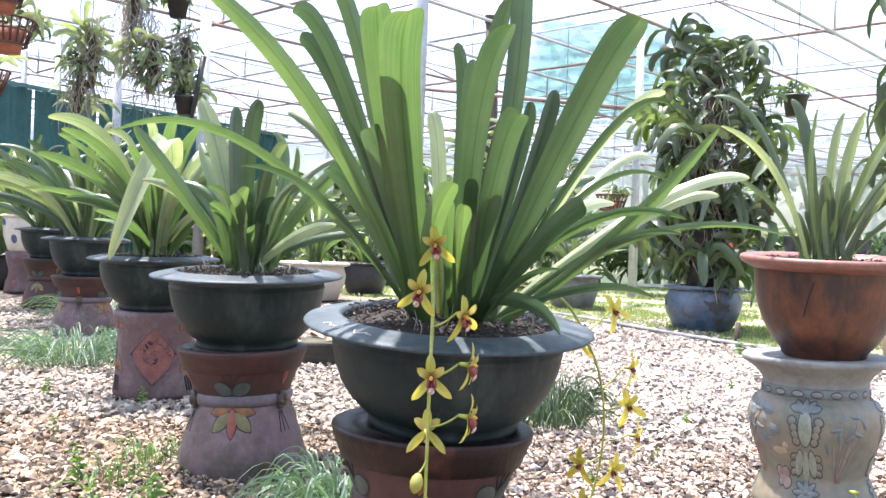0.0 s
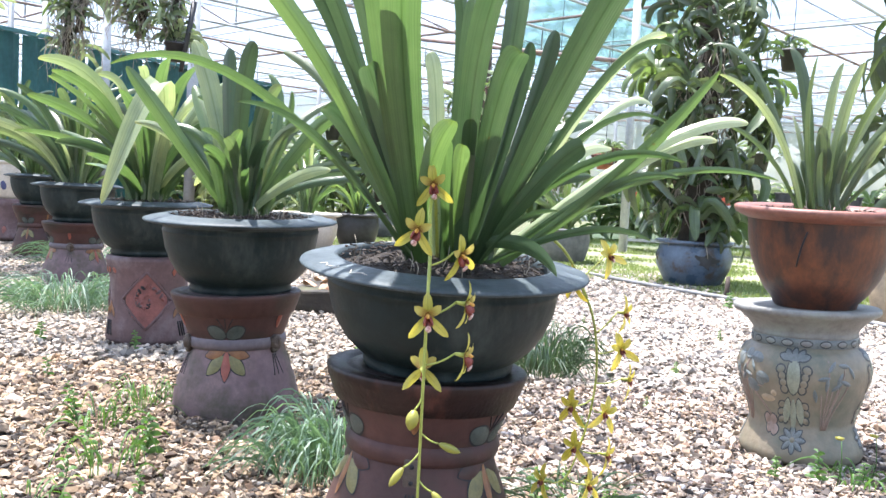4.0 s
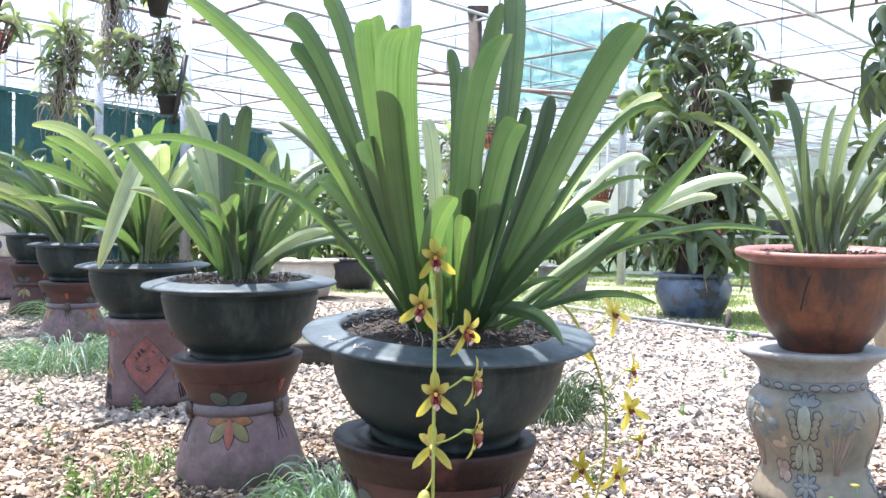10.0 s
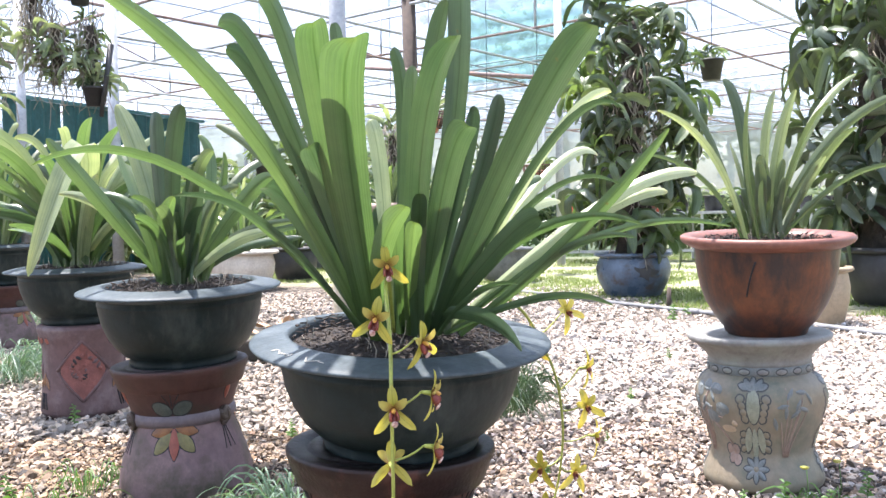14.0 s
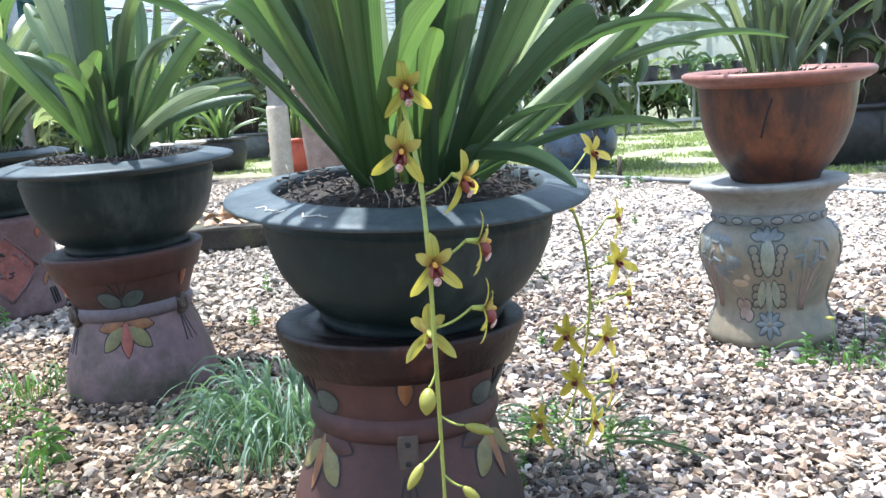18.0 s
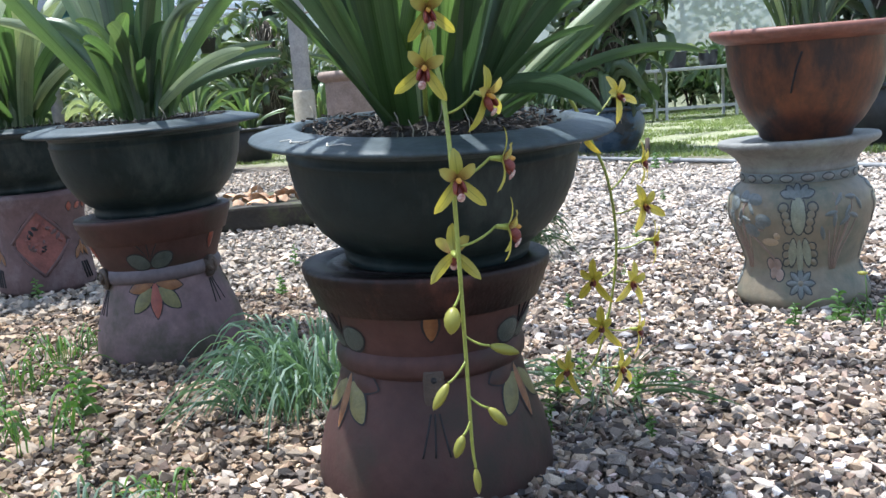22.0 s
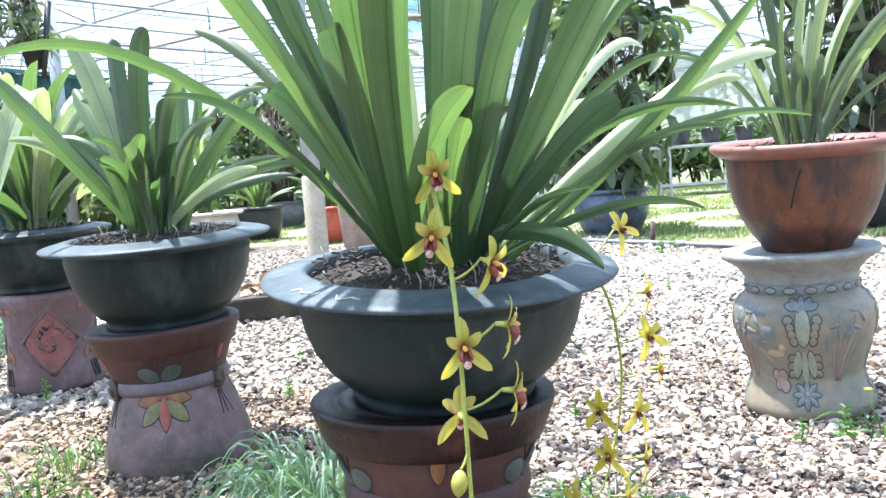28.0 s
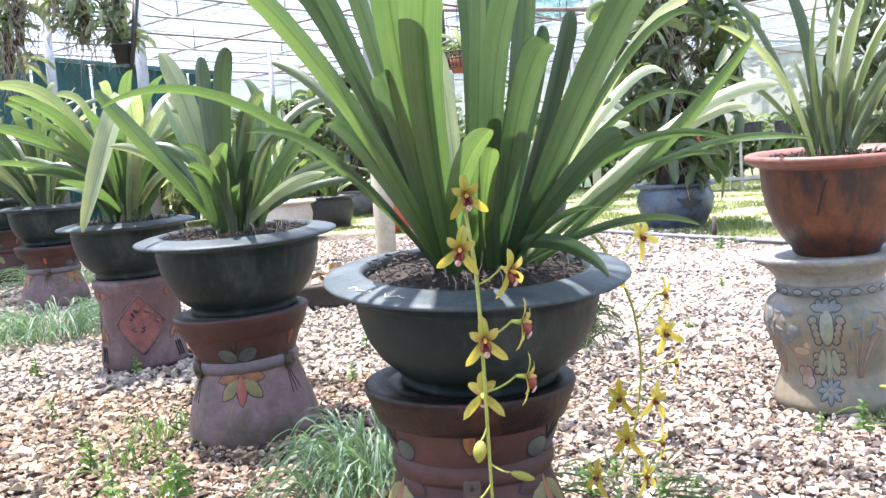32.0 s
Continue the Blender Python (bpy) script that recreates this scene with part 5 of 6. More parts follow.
add_leaf(orchid_three, (0.004, -0.015, -0.005), (0.056, -0.075, 0.234), (0.097, -0.150, 0.347), 0.019, 0.25, M_LEAFG, 0.45)
add_leaf(orchid_three, (-0.019, 0.012, -0.005), (-0.033, 0.060, 0.156), (-0.046, 0.120, 0.270), 0.017, 0.23, M_LEAFG, 0.45)
add_leaf(orchid_three, (0.020, 0.010, -0.005), (0.106, 0.050, 0.103), (0.182, 0.100, 0.165), 0.019, -0.12, M_LEAFG, 0.45)
sheath(orchid_three, 18, 0.04, random.Random(6), 0.12, M_LEAFG)


def row_orchid(at, seed, count, spread, high, label, materials):
    rng = random.Random(seed)
    ob = thing("orchid_plant", at, label, "orchid", "orchids in the row")
    for k in range(count):
        a = 2 * math.pi * (k + rng.uniform(-0.4, 0.4)) / count * 2.0
        out, up = spread * rng.uniform(0.35, 1.0), high * rng.uniform(0.45, 1.05)
        if out > spread * 0.8:
            up *= 0.7
        d = Vector((math.cos(a), math.sin(a), 0))
        b = d * rng.uniform(0.01, 0.07) + Vector((0, 0, 0.02))
        t = d * out + Vector((0, 0, up))
        m = d * out * 0.42 + Vector((0, 0, up * rng.uniform(0.62, 0.8)))
        add_leaf(ob, b, m, t, rng.uniform(0.034, 0.056), rng.uniform(-0.9, 0.9), rng.choice(materials), rng.choice((0.22, 0.3, 0.5)))
    sheath(ob, 12, 0.07, rng, 0.13, materials[0])
    return ob


p3 = row_orchid((-1.17, 3.5, 0.55), 11, 46, 0.54, 0.54, "leafy strap-leaved orchid clump with one pale drooping leaf", (M_LEAF2, M_LEAF2, M_LEAF, M_LEAFP))
add_leaf(p3, (0.02, -0.05, 0.02), (0.18, -0.42, 0.46), (0.03, -0.55, 0.02), 0.078, 0.2, M_LEAFP, 0.25)
row_orchid((-2.28, 5.4, 0.56), 12, 46, 0.68, 0.74, "leafy strap-leaved orchid clump in a dark bowl", (M_LEAF2, M_LEAF, M_LEAFG, M_LEAFP))
row_orchid((-3.31, 7.05, 0.56), 13, 42, 0.70, 0.78, "leafy strap-leaved orchid clump in a dark bowl", (M_LEAF2, M_LEAF, M_LEAFG))
row_orchid((-4.27, 8.55, 0.74), 14, 30, 0.65, 0.8, "leafy orchid clump in a painted porcelain pot", (M_LEAF2, M_LEAF, M_LEAFG))
row_orchid((-5.3, 10.2, 0.36), 15, 28, 0.6, 0.8, "tall leafy orchid clump at the row's end", (M_LEAF, M_LEAFD, M_LEAFG))
row_orchid((-4.75, 8.95, 0.36), 16, 32, 0.7, 1.05, "tall leafy orchid clump in a black pot", (M_LEAF2, M_LEAFD, M_LEAFG))
row_orchid((-5.75, 10.0, 0.36), 17, 32, 0.75, 1.1, "tall leafy orchid clump in a grey pot", (M_LEAF, M_LEAFD, M_LEAF2))
row_orchid((-4.95, 11.6, 0.36), 18, 30, 0.75, 1.1, "tall leafy orchid clump in a black pot", (M_LEAF2, M_LEAFD, M_LEAFG))


# ---- flower sprays ----
def petal(parent, name, length, width, direction, normal, material, curl=0.15):
    d, n = Vector(direction).normalized(), Vector(normal).normalized()
    mid = d * length * 0.5 + n * length * curl * 0.6
    tip = d * length - n * length * curl * 0.3
    s = d.cross(n).normalized()
    pts = curve3((0, 0, 0), mid, tip, 7)
    verts, uvs = [], []
    for i, p in enumerate(pts):
        f = i / 7
        w = width / 2 * (0.35 + 0.65 * math.sin(math.pi * min(1, f * 0.9 + 0.06))) * (1 if i < 7 else 0.2)
        for k in range(5):
            u = k / 2 - 1
            verts.append(tuple(p + s * u * w + n * (0.22 * w * u * u)))
            uvs.append((k / 4, f))
    me = bpy.data.meshes.new(name)
    me.from_pydata(verts, [], [(i * 5 + k, i * 5 + k + 1, i * 5 + k + 6, i * 5 + k + 5) for i in range(7) for k in range(4)])
    idx = np.zeros(len(me.loops), dtype=np.int32)
    me.loops.foreach_get("vertex_index", idx)
    me.uv_layers.new(name="UVMap").data.foreach_set("uv", np.array(uvs, dtype=np.float32)[idx].ravel())
    return part(name, me, material, parent)


def flower(plant, at, stem_from, facing, roll=0.0, size=0.030, material=None, lip=1.0):
    """Three sepals, two petals, a red lip and the column; facing is the way that it looks."""
    material = material or M_PETAL
    base = Vector(at) - plant.location
    f = Vector(facing).normalized()
    m = Matrix.Translation(base) @ f.to_track_quat("Z", "Y").to_matrix().to_4x4() @ Matrix.Rotation(radians(roll), 4, "Z")
    core = part("flower", tube([(0, 0, -0.012), (0, 0, 0.002)], 0.0022, 8, 0.004), M_STEM, plant, "open yellow flower with a red lip", m)
    for a, ln, w, up in ((90, 1.12, 0.46, 0.10), (229, 1.42, 0.42, 0.02), (311, 1.42, 0.42, 0.02)):
        petal(core, "sepal", size * ln, size * w, (math.cos(radians(a)), math.sin(radians(a)), up), (0, 0, 1), material)
    for a in (40, 140):
        petal(core, "petal", size * 0.88, size * 0.42, (math.cos(radians(a)), math.sin(radians(a)), 0.45), (0, 0, 1), M_PETALRED if lip == 1.0 else material, 0.22)
    whole, size = size, size * lip
    bm = bmesh.new()
    for dx in (-1, 1):
        bmesh.ops.create_uvsphere(bm, u_segments=10, v_segments=8, radius=1, matrix=Matrix.Translation((dx * size * 0.15, -size * 0.2, size * 0.3)) @ Euler((0.9, 0, dx * 0.25)).to_matrix().to_4x4() @ Matrix.Diagonal((size * 0.085, size * 0.18, size * 0.26, 1)))
    bmesh.ops.create_uvsphere(bm, u_segments=10, v_segments=8, radius=1, matrix=Matrix.Translation((0, -size * 0.34, size * 0.22)) @ Euler((1.0, 0, 0)).to_matrix().to_4x4() @ Matrix.Diagonal((size * 0.17, size * 0.08, size * 0.28, 1)))
    part("lip", bm, M_LIP, core, "dark crimson lip")
    bm = bmesh.new()
    bmesh.ops.create_uvsphere(bm, u_segments=10, v_segments=6, radius=1, matrix=Matrix.Translation((0, -size * 0.56, size * 0.42)) @ Euler((0.5, 0, 0)).to_matrix().to_4x4() @ Matrix.Diagonal((size * 0.15, size * 0.2, size * 0.07, 1)))
    part("lip_tip", bm, M_LIPTIP, core, "white lip tip with crimson streaks")
    bm = bmesh.new()
    bmesh.ops.create_uvsphere(bm, u_segments=10, v_segments=6, radius=1, matrix=Matrix.Translation((0, size * 0.02, size * 0.3)) @ Matrix.Diagonal((size * 0.10, size * 0.11, size * 0.22, 1)))
    part("column", bm, M_COLUMN, core, "orange-yellow column")
    s = Vector(stem_from) - plant.location
    back = base - f * 0.4 * whole
    part("flower_stalk", tube(curve3(s, (s + back) / 2 + Vector((0, 0, -0.004)), back, 6), 0.0016, 6), M_STEM, plant)
    return core


def bud(plant, at, stem_from, way, length=0.034, width=0.012):
    w = Vector(way).normalized()
    prof = [(0.0, 0.0), (0.22, 0.06), (0.42, 0.25), (0.5, 0.48), (0.42, 0.72), (0.2, 0.92), (0.0, 1.0)]
    base = Vector(at) - plant.location
    part("bud", lathe([(r * width, z * length) for r, z in prof], 14), M_PETAL, plant, "closed yellow-green bud", Matrix.Translation(base) @ w.to_track_quat("Z", "Y").to_matrix().to_4x4())
    s = Vector(stem_from) - plant.location
    part("bud_stalk", tube(curve3(s, (s + base) / 2 + Vector((0, 0, -0.003)), base, 5), 0.0014, 6), M_STEM, plant)


def stem(plant, points, r=0.0034, end=0.0016):
    pts = [Vector(p) - plant.location for p in points]
    fine = []
    for i in range(len(pts) - 1):
        p0, p1, p2, p3 = pts[max(0, i - 1)], pts[i], pts[i + 1], pts[min(len(pts) - 1, i + 2)]
        for k in range(6):
            t = k / 6
            fine.append(0.5 * ((2 * p1) + (p2 - p0) * t + (2 * p0 - 5 * p1 + 4 * p2 - p3) * t * t + (3 * p1 - p0 - 3 * p2 + p3) * t ** 3))
    fine.append(pts[-1])
    return part("flower_stem", tube(fine, r, 8, end), M_STEM, plant, "arching yellow-green flower stem")


stem(orchid, [(0.030, 1.50, 0.55), (0.022, 1.39, 0.66), (0.018, 1.29, 0.635), (0.022, 1.24, 0.575), (0.022, 1.21, 0.50), (0.022, 1.205, 0.40), (0.022, 1.205, 0.31), (0.022, 1.205, 0.25), (0.022, 1.205, 0.19), (0.024, 1.205, 0.165)])
flower(orchid, (0.020, 1.31, 0.672), (0.030, 1.33, 0.652), (0.05, -1, -0.25), 8)
flower(orchid, (0.003, 1.225, 0.605), (0.020, 1.25, 0.585), (-0.15, -1, -0.2), -12)
flower(orchid, (0.064, 1.225, 0.572), (0.022, 1.23, 0.555), (0.75, -0.8, -0.3), 18)
flower(orchid, (0.024, 1.19, 0.488), (0.022, 1.21, 0.50), (0.05, -1, -0.1), 4)
flower(orchid, (0.074, 1.205, 0.505), (0.022, 1.208, 0.485), (1, -0.25, -0.1), 0, 0.030)
flower(orchid, (0.076, 1.205, 0.432), (0.022, 1.206, 0.415), (1, -0.2, -0.1), 0, 0.030)
flower(orchid, (0.020, 1.225, 0.405), (0.022, 1.207, 0.42), (0, 1, 0.1), 0, 0.030)
bud(orchid, (0.012, 1.2, 0.352), (0.022, 1.205, 0.37), (-0.2, -0.2, -1), 0.03, 0.019)
bud(orchid, (0.048, 1.2, 0.305), (0.022, 1.205, 0.318), (1, -0.1, -0.35))
bud(orchid, (0.000, 1.2, 0.268), (0.022, 1.205, 0.29), (-0.55, -0.1, -0.8))
bud(orchid, (0.042, 1.2, 0.235), (0.022, 1.205, 0.25), (0.6, 0, -0.7), 0.03)
bud(orchid, (0.012, 1.2, 0.207), (0.022, 1.205, 0.222), (-0.4, 0, -1), 0.028)
bud(orchid, (0.024, 1.205, 0.165), (0.024, 1.205, 0.17), (0.05, 0, -1), 0.032, 0.009)

stem(orchid, [(0.14, 1.56, 0.55), (0.20, 1.60, 0.60), (0.27, 1.66, 0.565), (0.32, 1.70, 0.485), (0.345, 1.70, 0.42), (0.356, 1.70, 0.33), (0.35, 1.70, 0.25), (0.335, 1.70, 0.18), (0.315, 1.70, 0.12), (0.295, 1.70, 0.09)])
for at, fr, fc, rl in (((0.363, 1.69, 0.555), (0.31, 1.69, 0.51), (0.5, -1, 0.2), 30), ((0.30, 1.68, 0.50), (0.325, 1.70, 0.47), (-0.8, -0.5, -0.2), 0), ((0.40, 1.69, 0.445), (0.35, 1.70, 0.40), (0.9, -0.5, 0.1), 0), ((0.395, 1.67, 0.375), (0.355, 1.70, 0.36), (0.2, -1, 0), 20), ((0.415, 1.69, 0.312), (0.356, 1.70, 0.30), (1, -0.4, 0), 10), ((0.31, 1.68, 0.255), (0.352, 1.70, 0.27), (-0.7, -0.7, 0), 0), ((0.372, 1.68, 0.245), (0.35, 1.70, 0.25), (0.5, -1, 0.1), -15), ((0.32, 1.68, 0.175), (0.335, 1.70, 0.19), (-0.6, -0.8, -0.1), 0), ((0.382, 1.69, 0.16), (0.33, 1.70, 0.165), (0.9, -0.5, 0), 0), ((0.262, 1.69, 0.10), (0.30, 1.70, 0.10), (-0.9, -0.5, 0.2), 0), ((0.35, 1.69, 0.095), (0.305, 1.70, 0.105), (0.7, -0.8, 0.1), 0)):
    flower(orchid, at, fr, fc, rl, 0.033, M_PETAL2, 0.66)


# ---- planted columns and pots behind ----
def rosette_mesh(seed, count, length, width, droop=0.3):
    """A fan of arching leaves round a short stem."""
    rng = random.Random(seed)
    specs = []
    for k in range(count):
        a = 6.283 * k / count * 1.6 + rng.uniform(-0.3, 0.3)
        d = Vector((math.cos(a), math.sin(a), 0))
        l = length * rng.uniform(0.7, 1.1)
        z = 0.05 * k / count * length * 8
        specs.append(dict(base=d * 0.01 + Vector((0, 0, z)), mid=d * l * 0.5 + Vector((0, 0, z + l * 0.28)), tip=d * l * 0.95 + Vector((0, 0, z + l * (0.2 - droop * rng.uniform(0.2, 1.3)))), width=width * rng.uniform(0.8, 1.2), face=rng.uniform(-0.5, 0.5), n=6, across=2, blunt=0.25, fold=0.3))
    return joined_straps("rosette", specs)


ROSETTES = [rosette_mesh(30 + k, 10 + k, 0.36, 0.046 + 0.008 * (k % 3), 0.2 + 0.25 * (k % 3)) for k in range(6)]


SMALL = [rosette_mesh(60 + k, 9 + k, 0.17, 0.026 + 0.006 * (k % 2), 0.3 + 0.3 * (k % 2)) for k in range(4)]


def dangling_roots(seed, n, r, top, low):
    rng = random.Random(seed)
    bm = bmesh.new()
    for _ in range(n):
        a = rng.uniform(0, 6.28)
        p = Vector((r * math.cos(a), r * math.sin(a), rng.uniform(low + 0.3, top)))
        pts = [p]
        for _ in range(5):
            p = p + Vector((rng.uniform(-0.06, 0.06), rng.uniform(-0.06, 0.06), -rng.uniform(0.04, 0.14)))
            pts.append(p)
        join(bm, tube(pts, 0.006, 5, 0.003))
    return bm


COLUMN_FANS = [rosette_mesh(130 + k, 8 + k % 3, 0.34, 0.062 + 0.008 * (k % 3), 0.35 + 0.2 * (k % 3)) for k in range(6)]


def orchid_column(at, high, spread, rosettes, seed, label, low=0.5, shapes=None, size=(0.8, 1.3), core=0.17):
    """A dead trunk grown over with broad-leaved orchids and roots."""
    rng = random.Random(seed)
    ob = thing("orchid_column", at, label, "orchid column", "planted columns")
    pts = [(0.04 * math.sin(i * 1.3), 0.04 * math.cos(i * 1.7), high * i / 8) for i in range(9)]
    part("trunk", tube(pts, core, 14, core * 0.6), M_TRUNK, ob, "dark mossy dead trunk")
    part("root_tangle", dangling_roots(seed, 150, core + 0.05, high * 0.95, low), M_ROOT, ob, "tangled pale aerial roots")["kind"] = "stuff"
    for k in range(rosettes):
        f = (k + 0.5) / rosettes
        z = low + (high - low) * f + rng.uniform(-0.1, 0.1)
        a = k * 2.4 + rng.uniform(-0.4, 0.4)
        r = spread * (0.22 + 0.5 * math.sin(math.pi * min(1, 0.12 + 0.75 * f))) * rng.uniform(0.45, 1.0)
        s = rng.uniform(*size)
        lean = rng.uniform(0.2, 1.0)
        m = Matrix.Translation((r * math.cos(a), r * math.sin(a), z)) @ Matrix.Rotation(lean, 4, Vector((-math.sin(a), math.cos(a), 0))) @ Euler((rng.uniform(-0.3, 0.3), rng.uniform(-0.3, 0.3), rng.uniform(0, 6.28))).to_matrix().to_4x4() @ Matrix.Scale(s, 4)
        part("leaf_fan", rng.choice(shapes or COLUMN_FANS), M_LEAFK if k % 4 else M_LEAFD, ob, m=m)
    return ob


def tub(at, r, h, material, label, name="plant_pot", lip=0.03, belly=0.06, group="pots in the garden"):
    ob = thing(name, at, label, "plant pot", group)
    prof = [(0.0, 0.0), (r * 0.72, 0.0), (r * 0.78, h * 0.04), (r * (0.9 + belly), h * 0.4), (r * (0.94 + belly), h * 0.65), (r * 0.93, h * 0.9)]
    part("bowl", lathe(prof, 40, 0.004), material, ob)
    part("rim", lathe([(r * 0.92, h * 0.89), (r + lip * 0.4, h * 0.91), (r + lip, h * 0.95), (r + lip * 0.6, h), (r * 0.9, h), (r * 0.87, h * 0.9)], 40), material, ob)
    part("soil", lathe([(r * 0.89, h * 0.9), (r * 0.5, h * 0.93), (0, h * 0.94)], 24, 0.02), M_SOIL, ob)
    return ob


blue = tub((2.185, 7.48, GROUND), 0.31, 0.375, M_BLUEPOT, "round blue glazed pot with a chipped dark patch, on the lawn", "blue_pot", 0.03, 0.1)
bm = bmesh.new()
chip = [(0.12 * math.cos(a) * (0.75 + 0.35 * math.sin(3 * a + 1)), 0.07 * math.sin(a) * (0.8 + 0.3 * math.cos(5 * a))) for a in [2 * math.pi * k / 22 for k in range(22)]]
edge_in, edge_out = [], []
for u, w in chip:
    th = 0.03 + u / 0.33
    for ring, r, f in ((edge_in, 0.318, 0.9), (edge_out, 0.331, 1.0)):
        ring.append(bm.verts.new((r * math.sin(th * f), -r * math.cos(th * f), 0.215 + w * f)))
bm.faces.new(edge_out)
for k in range(22):
    bm.faces.new((edge_in[k], edge_in[(k + 1) % 22], edge_out[(k + 1) % 22], edge_out[k]))
bmesh.ops.recalc_face_normals(bm, faces=bm.faces)
part("chip", bm, M_BLACKPOT, blue, "dark jagged broken patch", smooth=False)
orchid_column((2.185, 7.48, 0.35), 2.1, 0.72, 70, 41, "dead trunk grown over with broad green orchids in a blue pot", low=0.10, core=0.15, size=(0.55, 1.05))
black_tub = tub((3.88, 6.3, GROUND), 0.40, 0.43, M_BLACKPOT, "wide black pot holding a planted trunk", "black_pot")
orchid_column((3.88, 6.3, 0.40), 2.5, 1.05, 90, 42, "dense dark column of large-leaved orchids in a black pot", low=0.1, core=0.30, size=(0.6, 1.15))
tub((2.80, 5.32, GROUND), 0.125, 0.36, M_VTAN, "tan glazed urn standing on the lawn's edge", "urn", 0.03, 0.12)
ball = thing("cactus", (2.80, 5.32, GROUND + 0.33), "small round green cactus in a tan urn", "cactus")
bm = lathe([(0.0, 0.0), (0.07, 0.005), (0.10, 0.05), (0.09, 0.11), (0.045, 0.145), (0.0, 0.15)], 36)
for v in bm.verts:
    q = 1 + 0.10 * math.cos(12 * math.atan2(v.co.y, v.co.x))
    v.co.x, v.co.y = v.co.x * q, v.co.y * q
part("body", bm, M_LEAFK, ball)
tub((0.08, 8.2, GROUND), 0.235, 0.85, M_CLAYPOT, "tall plain brown clay pot", "tall_clay_pot", 0.05, 0.0)
tub((-0.22, 9.3, GROUND), 0.24, 0.36, M_REDPOT, "red plastic tub with leafy plant")
cream = tub((-1.45, 9.2, GROUND), 0.33, 0.40, M_CREAMPOT, "cream pot with indigo painted leaves", "cream_pot", 0.05)
for k in range(10):
    relief(cream, [(0.24, 0.0), (0.30, 0.16), (0.325, 0.26), (0.31, 0.36)], 36 * k, 0.16 + 0.05 * (k % 2), 0.14, 0.07, 40 * (k % 3 - 1), M_INDIGO, 0.003, "painted_leaf", 0.5, False)
tub((-1.05, 10.5, GROUND), 0.27, 0.38, M_BLACKPOT, "black pot beside a cream pot")
tub((-0.95, 13.0, GROUND), 0.36, 0.36, M_GREYPOT, "low grey stone pot holding a small tree", "stone_pot", 0.03, 0.08)
orchid_column((-0.95, 13.0, 0.35), 1.5, 0.9, 30, 43, "small leafy tree in a grey stone pot", low=0.3)
tub((1.35, 9.6, GROUND), 0.29, 0.36, M_GREYPOT, "square-shouldered grey pot on the lawn", "stone_pot", 0.04, 0.02)
row_orchid((1.35, 9.6, 0.36), 21, 18, 0.6, 0.7, "leafy plant in a grey pot", (M_LEAFD, M_LEAFG))
row_orchid((-1.45, 9.2, 0.4), 22, 24, 0.6, 0.9, "light green leafy plant in a cream pot", (M_LEAF2, M_LEAFP, M_LEAF2))
row_orchid((-0.22, 9.3, 0.36), 23, 16, 0.45, 0.6, "small leafy plant in a red tub", (M_LEAFD, M_LEAF2))
row_orchid((-1.05, 10.5, 0.36), 24, 18, 0.5, 0.6, "leafy plant in a black pot", (M_LEAFD, M_LEAF2))
row_orchid((0.08, 8.2, 0.82), 25, 14, 0.4, 0.5, "leafy plant in a tall clay pot", (M_LEAFD, M_LEAFG))

for x, y, mat, what in ((-5.3, 10.2, M_BLACKPOT, "black"), (-4.75, 8.95, M_BLACKPOT, "black"), (-5.75, 10.0, M_GREYPOT, "grey"), (-4.95, 11.6, M_BLACKPOT, "black")):
    tub((x, y, GROUND), 0.26, 0.36, mat, "round %s pot behind the row of stands" % what)

bin_ = thing("plastic_bin", (-1.6, 20.0, GROUND), "blue plastic bin standing on the far lawn", "bin")
part("body", lathe([(0, 0), (0.22, 0), (0.27, 0.5), (0.25, 0.5), (0.21, 0.03), (0, 0.03)], 24), M_BLUEBIN, bin_)
part("rim", lathe([(0.27, 0.48), (0.30, 0.49), (0.30, 0.52), (0.26, 0.52)], 24), M_BLUEBIN, bin_)


# mid-ground shrubs and plant groups
def shrub(at, r, h, seed, label, count=14, material=None):
    rng = random.Random(seed)
    ob = thing("shrub", at, label, "shrub", "shrubs behind")
    for k in range(4):
        a = k * 1.7
        part("branch", tube([(0, 0, 0), (0.15 * r * math.cos(a), 0.15 * r * math.sin(a), h * 0.4), (0.4 * r * math.cos(a), 0.4 * r * math.sin(a), h * 0.8)], 0.02, 6, 0.008), M_TRUNK, ob)
    for k in range(count):
        a, q = rng.uniform(0, 6.28), r * math.sqrt(rng.random())
        m = Matrix.Translation((q * math.cos(a), q * math.sin(a), h * rng.uniform(0.15, 1.0))) @ Euler((rng.uniform(-0.8, 0.8), rng.uniform(-0.8, 0.8), rng.uniform(0, 6.28))).to_matrix().to_4x4() @ Matrix.Scale(rng.uniform(0.8, 1.6), 4)
        part("leaf_fan", rng.choice(ROSETTES), material or rng.choice((M_LEAFD, M_LEAF2, M_LEAFP)), ob, m=m)
    return ob


rs = random.Random(77)
